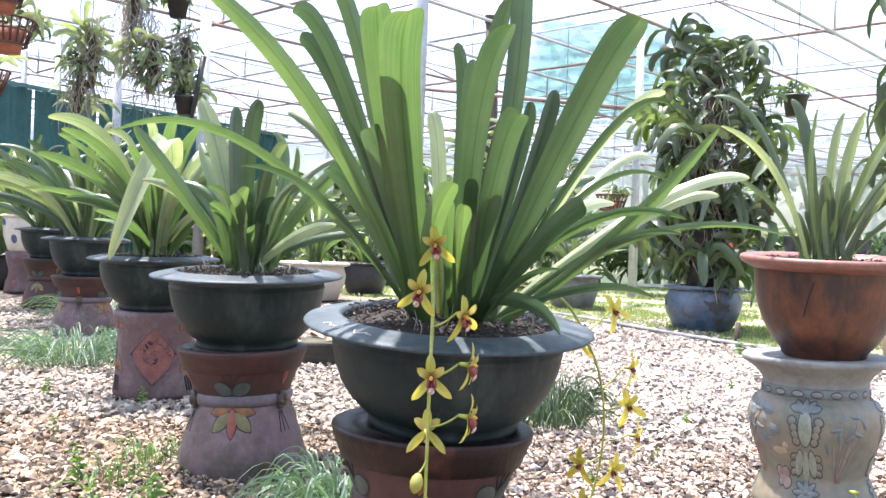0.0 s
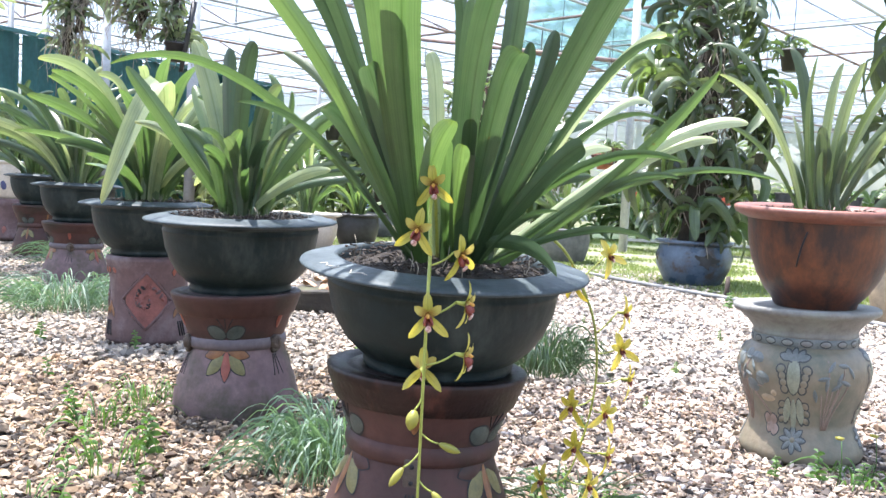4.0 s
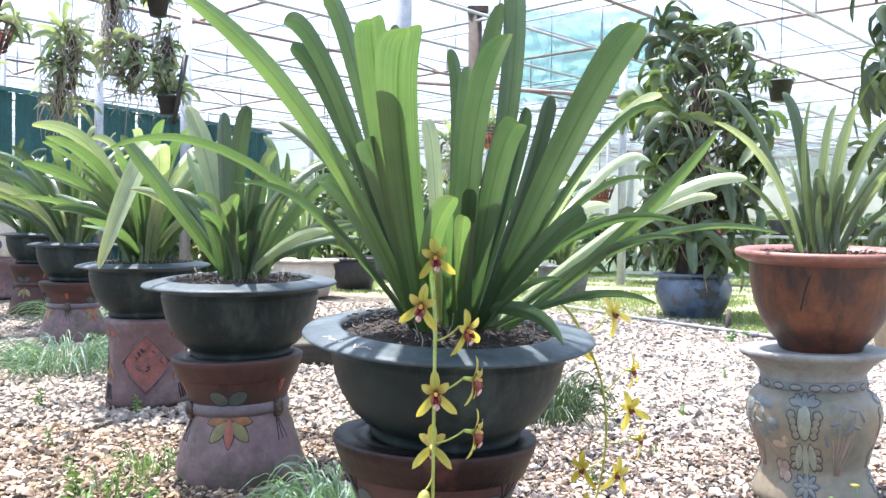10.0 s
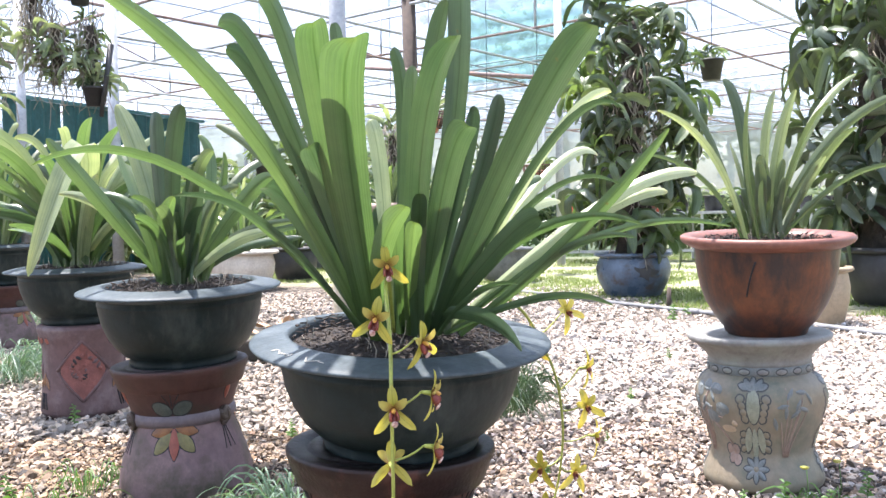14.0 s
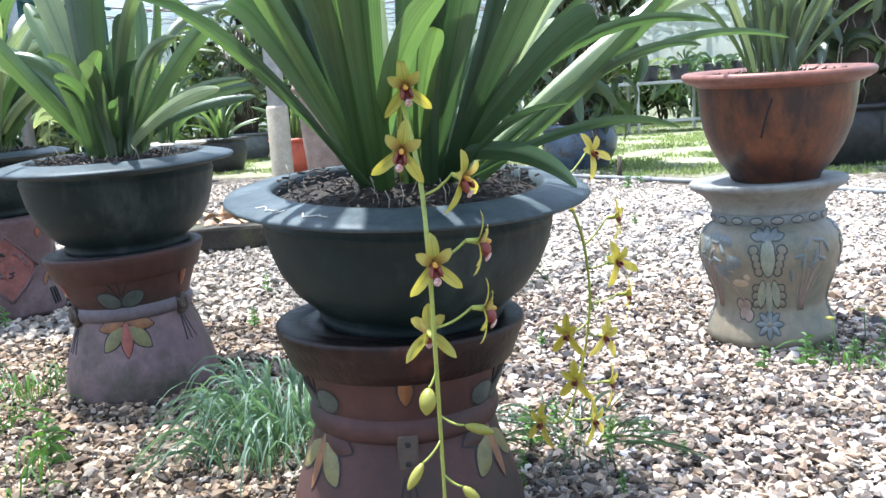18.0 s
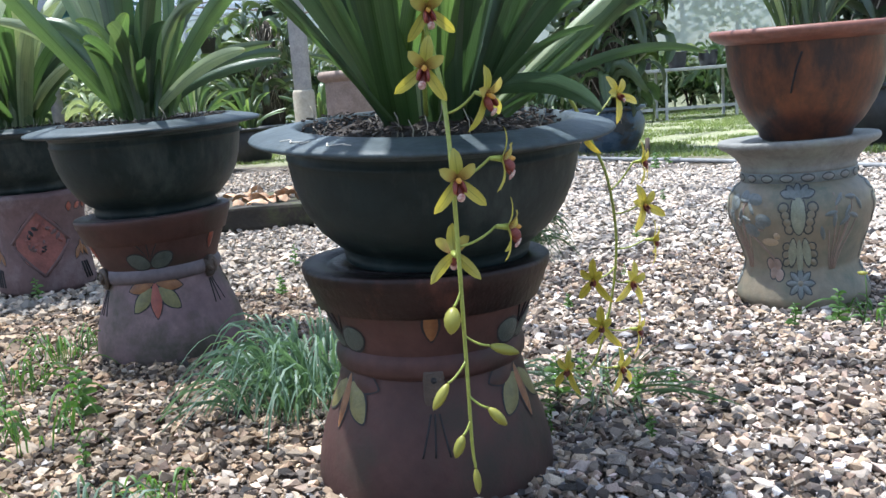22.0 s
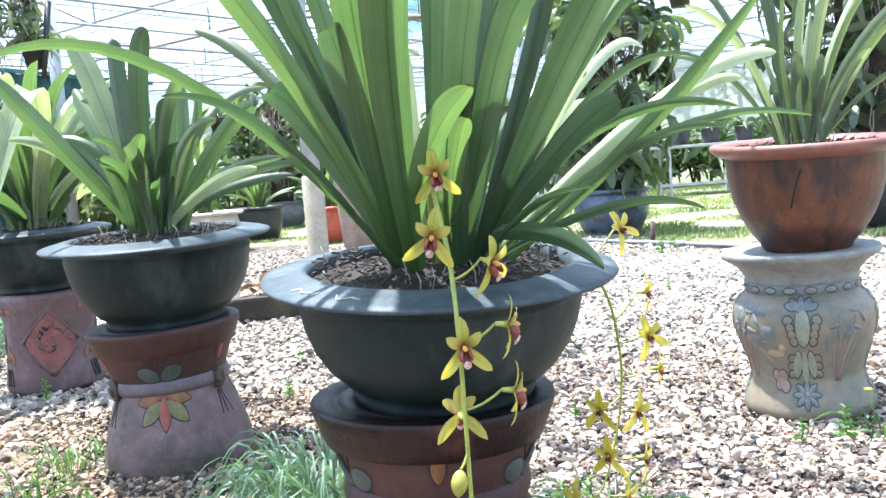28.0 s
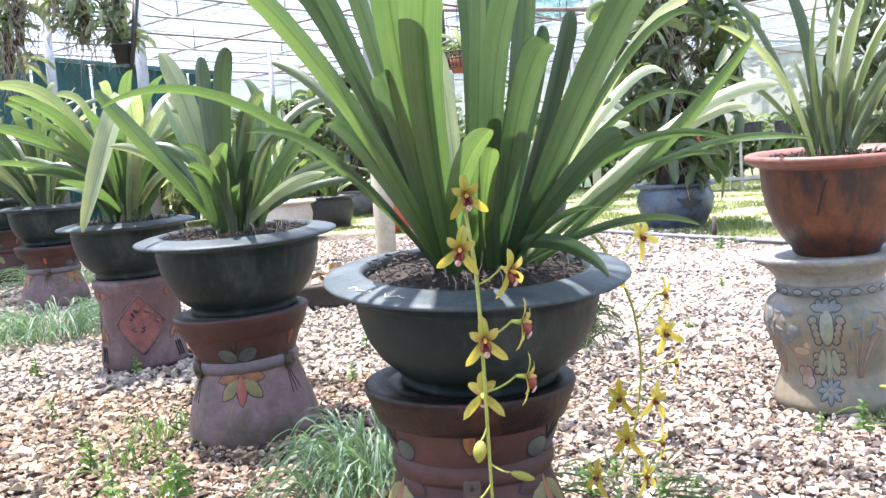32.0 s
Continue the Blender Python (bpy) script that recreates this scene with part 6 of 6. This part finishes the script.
for x, y, r, h in ((-2.6, 11.5, 0.7, 1.0), (-3.9, 13.0, 0.8, 1.2), (-2.2, 15.0, 0.9, 1.5), (0.2, 14.5, 0.8, 1.5), (1.6, 15.5, 0.9, 1.4), (-0.4, 17.5, 1.1, 1.8), (9.6, 20.0, 1.3, 1.2), (-4.5, 18.0, 1.3, 1.8), (-6.2, 14.5, 1.0, 1.4), (-3.0, 13.2, 0.8, 1.25), (-2.1, 13.6, 0.7, 1.1), (-1.7, 15.2, 0.9, 1.3), (-0.1, 13.4, 0.6, 1.0), (1.0, 13.6, 0.7, 1.1)):
    shrub((x, y, GROUND), r, h, rs.randrange(999), "leafy green shrub on the far lawn", 20)


for k in range(9):
    shrub((3.3 + 0.75 * k, 16.2 - 0.17 * k, GROUND), 0.55, 0.75, 700 + k, "bright green clipped hedge plant behind the benches", 22, M_HEDGE)


# ---- potting benches at the back right ----
def bench(at, length, turn, seed):
    ob = thing("potting_bench", at, "long grey steel bench with pots", "bench", turn=(0, 0, turn))
    part("bench_top", box((length, 0.7, 0.04), (0, 0, 0.70), 0.005), M_TABLE, ob, smooth=False)
    for z in (0.16,):
        part("shelf_rail", box((length, 0.04, 0.04), (0, -0.3, z)), M_TABLE, ob, smooth=False)
    n = int(length / 1.0)
    for k in range(n + 1):
        for y in (-0.31, 0.31):
            part("leg", box((0.035, 0.035, 0.69), (-length / 2 + 0.05 + k * (length - 0.1) / n, y, 0.345)), M_TABLE, ob, smooth=False)
    rng = random.Random(seed)
    m0 = ob.matrix_world.copy()
    x = -length / 2 + 0.25
    while x < length / 2 - 0.2:
        p = m0 @ Vector((x, rng.uniform(-0.18, 0.1), 0.72))
        r = rng.uniform(0.10, 0.15)
        red = rng.random() < 0.3
        tub(p, r, r * (1.1 if red else 1.6), M_REDPOT if red else M_BLACKPOT, "small red plastic pot on a bench" if red else "small black plastic pot on a bench", "small_pot", 0.012, 0.0, "pots on the benches")
        sp = thing("potted_plant", p + Vector((0, 0, r * 1.1)), "small leafy seedling in a pot", "plant", "seedlings on the benches")
        part("leaf_fan", rng.choice(ROSETTES), M_LEAF2, sp, m=Matrix.Scale(rng.uniform(0.5, 0.9), 4))
        x += rng.uniform(0.34, 0.5)


bench((5.6, 12.4, GROUND), 6.0, -8, 51)
bench((7.2, 10.0, GROUND), 4.0, -20, 52)


# ---- hanging orchids ----
SLAT = bpy.data.meshes.new("slat")
slat_bm = tube([(0.13, 0, -0.10), (0.19, 0, 0.08)], 0.008, 5)
slat_bm.to_mesh(SLAT)
slat_bm.free()
SLAT.materials.append(M_SLATS)


def hanging(at, kind, seed, label, hook=None):
    rng = random.Random(seed)
    ob = thing("hanging_basket" if kind == "basket" else "hanging_orchid", at, label, "hanging plant", "hanging plants")
    top = (hook or ROOF + 0.85) - at[2]
    part("wire", tube([(0, 0, 0.05), (0.01, 0, top * 0.5), (0, 0, top)], 0.004, 5), M_INK, ob)
    if kind == "basket":
        for k in range(20):
            part("slat", SLAT, None, ob, m=Matrix.Rotation(6.283 * k / 20, 4, "Z"))
        for z, r in ((-0.10, 0.135), (0.0, 0.165), (0.08, 0.195)):
            part("hoop", tube([(r * math.cos(6.283 * i / 24), r * math.sin(6.283 * i / 24), z) for i in range(25)], 0.009, 6, cap=False), M_SLATS, ob)
        part("inner_pot", lathe([(0, -0.16), (0.09, -0.16), (0.13, 0.02), (0.12, 0.02), (0, 0.0)], 24), M_BASKET, ob, "red clay inner pot")
    elif kind == "pot":
        part("pot", lathe([(0, -0.14), (0.08, -0.14), (0.11, 0.03), (0.12, 0.03), (0.12, 0.05), (0.10, 0.05), (0, 0.03)], 24), M_BLACKPOT, ob, "black plastic pot")
    elif kind == "roots":
        part("stub", tube([(0, 0, 0.35), (0.02, 0.01, 0.0), (0, 0, -0.35)], 0.05, 10, 0.03), M_TRUNK, ob, "dead stub")
        part("root_tangle", dangling_roots(seed, 130, 0.10, 0.5, -0.75), M_ROOT, ob, "long bundle of pale brown hanging roots")["kind"] = "stuff"
    else:
        part("log", tube([(0, 0, 0.1), (0.03, 0.02, -0.2), (0, 0, -0.5)], 0.06, 10, 0.04), M_TRUNK, ob, "hanging driftwood log")
        part("root_tangle", dangling_roots(seed, 60, 0.08, 0.3, -0.7), M_ROOT, ob, "dangling pale roots")["kind"] = "stuff"
    n = {"log": 7, "roots": 2}.get(kind, 4)
    for k in range(n):
        z = 0.06 if kind != "log" else rng.uniform(-0.5, 0.2)
        m = Matrix.Translation((rng.uniform(-0.1, 0.1), rng.uniform(-0.1, 0.1), z)) @ Euler((rng.uniform(-0.7, 0.7), rng.uniform(-0.7, 0.7), rng.uniform(0, 6.28))).to_matrix().to_4x4() @ Matrix.Scale(rng.uniform(0.8, 1.4), 4)
        part("leaf_fan", rng.choice(SMALL + ROSETTES[:1]), rng.choice((M_LEAFD, M_LEAFG, M_LEAF2)), ob, m=m)
    return ob


for args in (((-3.15, 5.9, 2.3), "basket", 1, "red clay pot in a slatted basket hanging with orchids"), ((-3.3, 6.3, 2.1), "basket", 2, "slatted clay basket hanging with leafy orchid"), ((-3.85, 7.0, 1.85), "basket", 3, "slatted clay basket hanging from the roof"), ((-3.84, 9.0, 2.65), "log", 4, "bushy orchid with roots hanging on a log"), ((-4.02, 9.1, 2.4), "log", 5, "bushy hanging orchid with dead roots"), ((-3.42, 9.0, 3.0), "roots", 6, "long bundle of hanging orchid roots"), ((-3.22, 9.0, 2.62), "log", 7, "dark-leaved orchid hanging on wood"), ((-2.9, 9.1, 2.62), "log", 19, "drooping orchid hanging on wood"), ((-2.95, 9.0, 3.05), "pot", 8, "black pot hanging under the roof"), ((-2.85, 9.05, 2.05), "pot", 20, "black pot hanging low behind the row"), ((0.6, 10.5, 1.9), "basket", 9, "hanging basket among the far plants"), ((-0.9, 14.0, 2.0), "pot", 10, "small black hanging pot"), ((1.35, 11.0, 1.45), "log", 11, "leafy orchid hanging in the middle distance"), ((3.1, 8.0, 2.1), "pot", 12, "dark blue-black hanging pot"), ((2.7, 9.5, 1.5), "pot", 13, "black hanging pot before the bench"), ((3.4, 9.5, 1.25), "pot", 14, "black hanging pot before the bench"), ((1.9, 10.5, 1.25), "basket", 15, "red clay hanging basket with orchid"), ((2.9, 10.5, 1.2), "basket", 16, "red hanging basket near the columns"), ((0.15, 12.0, 1.75), "log", 17, "hanging orchid by the wooden post"), ((-1.6, 12.0, 1.5), "pot", 18, "hanging pot among shrubs")):
    hanging(*args)


rod = thing("hanging_rod", (-2.72, 9.0, 1.8), "slanted black plastic rod hanging from a wire", "rod")
part("rod", tube([(-0.06, 0, 0), (0.06, 0, 0.72)], 0.022, 8, 0.03), M_BLACKPOT, rod)
part("wire", tube([(0.06, 0, 0.7), (0.07, 0, ROOF - 1.8)], 0.004, 5), M_INK, rod)


# ---- trees and light beyond the net ----
def far_tree(at, h, seed):
    rng = random.Random(seed)
    ob = thing("tree", at, "distant leafy tree beyond the shade house", "tree", "distant trees")
    part("trunk", tube([(0, 0, 0), (0.1, 0, h * 0.3), (0, 0, h * 0.6)], 0.2, 8, 0.08), M_TRUNK, ob)
    specs = []
    for _ in range(420):
        c = Vector((rng.gauss(0, 1), rng.gauss(0, 1), rng.gauss(0, 1))).normalized() * rng.uniform(0.3, 1.0)
        p = Vector((c.x * h * 0.33, c.y * h * 0.33, h * 0.66 + c.z * h * 0.34))
        d = Vector((rng.uniform(-1, 1), rng.uniform(-1, 1), rng.uniform(-0.6, 0.5))).normalized() * rng.uniform(0.25, 0.5)
        specs.append(dict(base=p, mid=p + d * 0.5 + Vector((0, 0, 0.08)), tip=p + d, width=rng.uniform(0.16, 0.3), n=3, across=2, face=rng.uniform(-1.5, 1.5)))
    part("crown", joined_straps("crown", specs), M_LEAFG, ob)
    return ob


for k, (x, y, h) in enumerate(((5.0, 38, 11.5), (8.5, 40, 11), (11.5, 37, 9.5), (15.5, 38, 7), (-6, 44, 4.5), (-12, 40, 5), (19, 40, 7), (-20, 38, 7), (24, 34, 7), (1.0, 42, 5))):
    far_tree((x, y, GROUND), h, 90 + k)


# ---- low plants on the gravel ----
def grass_clump(at, r, h, blades, seed, label, material=None):
    rng = random.Random(seed)
    specs = []
    for _ in range(blades):
        a, q = rng.uniform(0, 6.28), r * 0.5 * math.sqrt(rng.random())
        d = Vector((math.cos(a + rng.uniform(-0.7, 0.7)), math.sin(a + rng.uniform(-0.7, 0.7)), 0))
        b = Vector((q * math.cos(a), q * math.sin(a), 0))
        l = r * rng.uniform(0.15, 0.8)
        z = h * rng.uniform(0.4, 1.35)
        specs.append(dict(base=b, mid=b + d * l * 0.45 + Vector((0, 0, z)), tip=b + d * l + Vector((0, 0, z * rng.uniform(-0.1, 0.7))), width=rng.uniform(0.0032, 0.006), n=7, across=2, blunt=0.7, face=rng.uniform(-1, 1)))
    ob = thing("grass_clump", at, label, "grass", "grass clumps")
    n = 6 if blades >= 100 else 1
    for k in range(n):
        part("tuft", joined_straps("tuft", specs[k::n]), material or M_GRASS, ob)["kind"] = "stuff"
    return ob


grass_clump((-0.16, 1.99, GROUND), 0.25, 0.105, 300, 1, "bushy blue-green mondo grass clump beside the drum")
grass_clump((-0.23, 1.88, GROUND), 0.20, 0.08, 110, 2, "low grass clump spilling over the gravel")
grass_clump((0.42, 3.2, GROUND), 0.27, 0.13, 330, 3, "dark mondo grass clump behind the drum", M_LEAF)
grass_clump((-1.80, 4.2, GROUND), 0.45, 0.12, 420, 4, "mondo grass patch beside the row of stands")
grass_clump((-0.47, 1.33, GROUND), 0.18, 0.07, 90, 5, "sparse low grass tuft in the gravel")
grass_clump((-2.6, 6.4, GROUND), 0.5, 0.12, 260, 6, "grass patch between the far stands")

for x, y, r, h, n in ((-0.66, 1.86, 0.14, 0.06, 26), (-0.84, 2.20, 0.14, 0.05, 28), (-0.78, 2.42, 0.14, 0.06, 34), (-0.72, 1.60, 0.12, 0.035, 22), (1.07, 2.03, 0.13, 0.035, 34), (-0.40, 1.56, 0.07, 0.03, 26)):
    grass_clump((x, y, GROUND), r, h, n, int(100 * abs(x)), "tuft of bright green weed in the gravel", M_WEED)
grass_clump((0.35, 1.79, GROUND), 0.22, 0.028, 80, 8, "dark straggling weed beneath the hanging flowers", M_LEAF)


def weed(at, h, seed, label="small green weed growing in the gravel", n=9):
    rng = random.Random(seed)
    ob = thing("weed", at, label, "weed", "weeds in the gravel")
    part("stalk", tube([(0, 0, 0), (0.006, 0.004, h * 0.5), (0, 0, h * 0.9)], 0.0016, 5, 0.0008), M_WEED, ob)
    specs = []
    for k in range(n):
        a = k * 2.4 + rng.uniform(-0.3, 0.3)
        d = Vector((math.cos(a), math.sin(a), 0))
        z = h * (0.1 + 0.85 * k / n)
        l = h * rng.uniform(0.18, 0.34) * (1.1 - 0.5 * k / n)
        specs.append(dict(base=(0, 0, z), mid=d * l * 0.5 + Vector((0, 0, z + l * 0.25)), tip=d * l + Vector((0, 0, z + l * 0.1)), width=l * 0.42, n=4, across=2, blunt=0.5, neck=0.4, face=rng.uniform(-0.4, 0.4)))
    part("foliage", joined_straps("foliage", specs), M_WEED, ob)
    return ob


wr = random.Random(3)
for x, y, h in ((-0.62, 1.95, 0.13), (-0.72, 1.75, 0.10), (-0.9, 2.2, 0.11), (-0.35, 1.45, 0.05), (-0.55, 1.7, 0.07), (-0.78, 2.0, 0.09), (0.26, 1.78, 0.10), (0.33, 1.86, 0.08), (0.40, 1.75, 0.06), (0.95, 2.02, 0.10), (1.05, 2.0, 0.08), (0.86, 2.04, 0.07), (0.7, 2.7, 0.05), (0.45, 2.4, 0.05), (0.95, 3.3, 0.06), (-0.3, 2.9, 0.08), (-1.2, 2.7, 0.09), (-1.0, 2.4, 0.08), (-0.28, 3.4, 0.1), (-0.6, 3.0, 0.06), (0.35, 1.55, 0.05), (0.5, 1.66, 0.04), (1.2, 2.1, 0.09), (0.2, 1.6, 0.05), (-1.1, 3.2, 0.1), (0.27, 1.86, 0.05), (0.36, 1.80, 0.045), (0.31, 1.74, 0.05), (0.43, 1.80, 0.04), (0.47, 1.76, 0.045), (0.22, 1.68, 0.05), (0.38, 1.70, 0.04), (1.4, 4.2, 0.07), (1.9, 5.6, 0.14), (2.1, 5.9, 0.12), (0.8, 4.6, 0.06), (-1.5, 3.3, 0.1), (-0.2, 4.4, 0.09)):
    weed((x, y, GROUND), h * 0.85, wr.randrange(9999), n=wr.choice((12, 16, 20)))
for x, y in ((0.98, 1.98), (1.08, 2.02)):
    pf = thing("yellow_wildflower", (x, y, GROUND), "tiny pale yellow wildflower in front of the vase stand", "wildflower")
    part("stalk", tube([(0, 0, 0), (0.005, -0.01, 0.06), (0, -0.01, 0.12)], 0.0013, 5), M_WEED, pf)
    part("head", lathe([(0, 0.118), (0.008, 0.12), (0.011, 0.124), (0, 0.127)], 10), M_PETAL, pf)

stake = thing("stake", (2.12, 6.35, GROUND), "short brown wooden stake in the ground", "stake")
part("peg", tube([(0, 0, -0.05), (0.005, 0, 0.16)], 0.02, 8, 0.016), M_WOOD, stake)

slab = thing("stone_slab", (-0.45, 4.85, GROUND), "mossy flat concrete block with fallen leaves on it", "slab")
bm = box((0.62, 0.75, 0.11), (0, 0, 0.055), 0.015)
bmesh.ops.subdivide_edges(bm, edges=bm.edges[:], cuts=2, use_grid_fill=True)
for v in bm.verts:
    v.co += 0.008 * noise.noise_vector(v.co * 9)
part("block", bm, M_CONCSLAB, slab, smooth=False)
lr = random.Random(8)
for k in range(34):
    a = lr.uniform(0, 6.28)
    b = Vector((-0.45 + lr.uniform(-0.26, 0.26), 4.85 + lr.uniform(-0.34, 0.3), GROUND + 0.116))
    d = Vector((math.cos(a), math.sin(a), 0)) * lr.uniform(0.06, 0.11)
    fl = part("fallen_leaf", strap_mesh(b, b + d * 0.5 + Vector((0, 0, 0.02)), b + d, 0.05, 1.5, 0.3, 6, 0.5, 0.3, 2), M_DRYLEAF, None)
    tagged(fl, "dry pinkish brown fallen leaf", "leaf", "fallen leaves")


# ---- gravel ----
def stone_template(seed):
    """An angular broken stone: the hull of a few random points."""
    rng = random.Random(seed)
    bm = bmesh.new()
    for _ in range(10):
        p = Vector((rng.gauss(0, 1), rng.gauss(0, 1), rng.gauss(0, 1))).normalized() * rng.uniform(0.88, 1.16)
        bm.verts.new(p)
    hull = bmesh.ops.convex_hull(bm, input=bm.verts[:])
    bmesh.ops.delete(bm, geom=[v for v in hull["geom_interior"] if isinstance(v, bmesh.types.BMVert)], context="VERTS")
    bmesh.ops.triangulate(bm, faces=bm.faces[:])
    bm.verts.index_update()
    v = np.array([tuple(q.co) for q in bm.verts], dtype=np.float32)
    f = np.array([[q.index for q in face.verts] for face in bm.faces], dtype=np.int32)
    bm.free()
    return v, f


TEMPLATES = [stone_template(k) for k in range(24)]
KEEP_OUT = [(0.014, 1.577, 0.178), (-0.537, 2.465, 0.172), (-1.15, 3.48, 0.155), (-2.262, 5.38, 0.19), (1.022, 2.295, 0.148)]


def scatter(rng, n, x0, x1, y0, y1, small, large):
    xy = np.stack([rng.uniform(x0, x1, n), rng.uniform(y0, y1, n)], 1)
    ok = np.ones(n, bool)
    for x, y, r in KEEP_OUT:
        ok &= np.hypot(xy[:, 0] - x, xy[:, 1] - y) > r
    xy = xy[ok]
    size = rng.uniform(small, large, len(xy)) * rng.choice([0.45, 0.6, 0.75, 0.9, 1.1, 1.4, 1.8], len(xy))
    return xy, size


def gravel(name, rng, xy, size, lift, material=M_STONE):
    cos, fcs, off = [], [], 0
    which = rng.integers(0, len(TEMPLATES), len(xy))
    for k, (v, f) in enumerate(TEMPLATES):
        sel = np.where(which == k)[0]
        if not len(sel):
            continue
        m = len(sel)
        sc = size[sel][:, None] * np.stack([rng.uniform(0.8, 1.5, m), rng.uniform(0.7, 1.1, m), rng.uniform(0.42, 0.85, m)], 1)
        yaw, tilt = rng.uniform(0, 6.283, m), rng.normal(0, 0.55, m)
        p = v[None] * sc[:, None, :]
        c, s = np.cos(tilt)[:, None], np.sin(tilt)[:, None]
        p = np.stack([p[..., 0], p[..., 1] * c - p[..., 2] * s, p[..., 1] * s + p[..., 2] * c], -1)
        c, s = np.cos(yaw)[:, None], np.sin(yaw)[:, None]
        p = np.stack([p[..., 0] * c - p[..., 1] * s, p[..., 0] * s + p[..., 1] * c, p[..., 2]], -1)
        at = np.concatenate([xy[sel], (GROUND - 0.012 + lift * rng.random(m) + size[sel] * 0.25)[:, None]], 1)
        cos.append((p + at[:, None, :]).reshape(-1, 3))
        fcs.append((f[None] + (off + np.arange(m)[:, None, None] * len(v))).reshape(-1, 3))
        off += m * len(v)
    co, fc = np.concatenate(cos), np.concatenate(fcs)
    me = bpy.data.meshes.new(name)
    me.vertices.add(len(co))
    me.vertices.foreach_set("co", co.astype(np.float32).ravel())
    me.loops.add(len(fc) * 3)
    me.loops.foreach_set("vertex_index", fc.astype(np.int32).ravel())
    me.polygons.add(len(fc))
    me.polygons.foreach_set("loop_start", np.arange(len(fc), dtype=np.int32) * 3)
    me.update(calc_edges=True)
    me.shade_flat()
    me.materials.append(material)
    ob = new(name, me)
    ob.parent = ground
    return tagged(ob, "loose tan, grey and white crushed gravel", kind="stuff")


grng = np.random.default_rng(5)
gravel("gravel", grng, *scatter(grng, 62000, -0.95, 1.2, 0.9, 2.1, 0.0044, 0.0086), 0.018)
gravel("gravel", grng, *scatter(grng, 36000, -1.4, 1.6, 2.1, 3.0, 0.0050, 0.0092), 0.016)
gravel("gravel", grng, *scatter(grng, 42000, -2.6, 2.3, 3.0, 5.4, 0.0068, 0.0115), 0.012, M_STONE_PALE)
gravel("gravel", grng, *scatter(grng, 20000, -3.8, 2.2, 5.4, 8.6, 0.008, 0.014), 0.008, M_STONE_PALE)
gravel("gravel", grng, *scatter(grng, 6500, -2.7, -0.95, 0.6, 3.0, 0.010, 0.016), 0.012)
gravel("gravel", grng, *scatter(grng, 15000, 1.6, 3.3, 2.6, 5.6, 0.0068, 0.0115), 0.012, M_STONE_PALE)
gravel("gravel", grng, *scatter(grng, 6500, 1.2, 2.8, 0.6, 3.0, 0.010, 0.016), 0.012)
gravel("gravel", grng, *scatter(grng, 7000, -2.7, 2.8, -1.5, 0.9, 0.012, 0.02), 0.012)

# the stones in the open gravel nearest the path, one by one
STONES = []
for v, f in TEMPLATES[:8]:
    me = bpy.data.meshes.new("stone")
    me.from_pydata((v * np.array([1.1, 0.9, 0.6])).tolist(), [], f.tolist())
    me.shade_flat()
    me.materials.append(M_STONE)
    STONES.append(me)
sr = random.Random(12)
for k in range(300):
    x, y = sr.uniform(-0.55, 0.75), sr.uniform(1.05, 1.75)
    if any(math.hypot(x - a, y - b) < r + 0.015 for a, b, r in KEEP_OUT):
        continue
    s = sr.uniform(0.008, 0.0165)
    ob = new("stone", STONES[k % 8])
    ob.parent = ground
    ob.matrix_basis = Matrix.Translation((x, y, GROUND + 0.012)) @ Euler((sr.uniform(-0.4, 0.4), sr.uniform(-0.4, 0.4), sr.uniform(0, 6.28))).to_matrix().to_4x4() @ Matrix.Scale(s, 4)
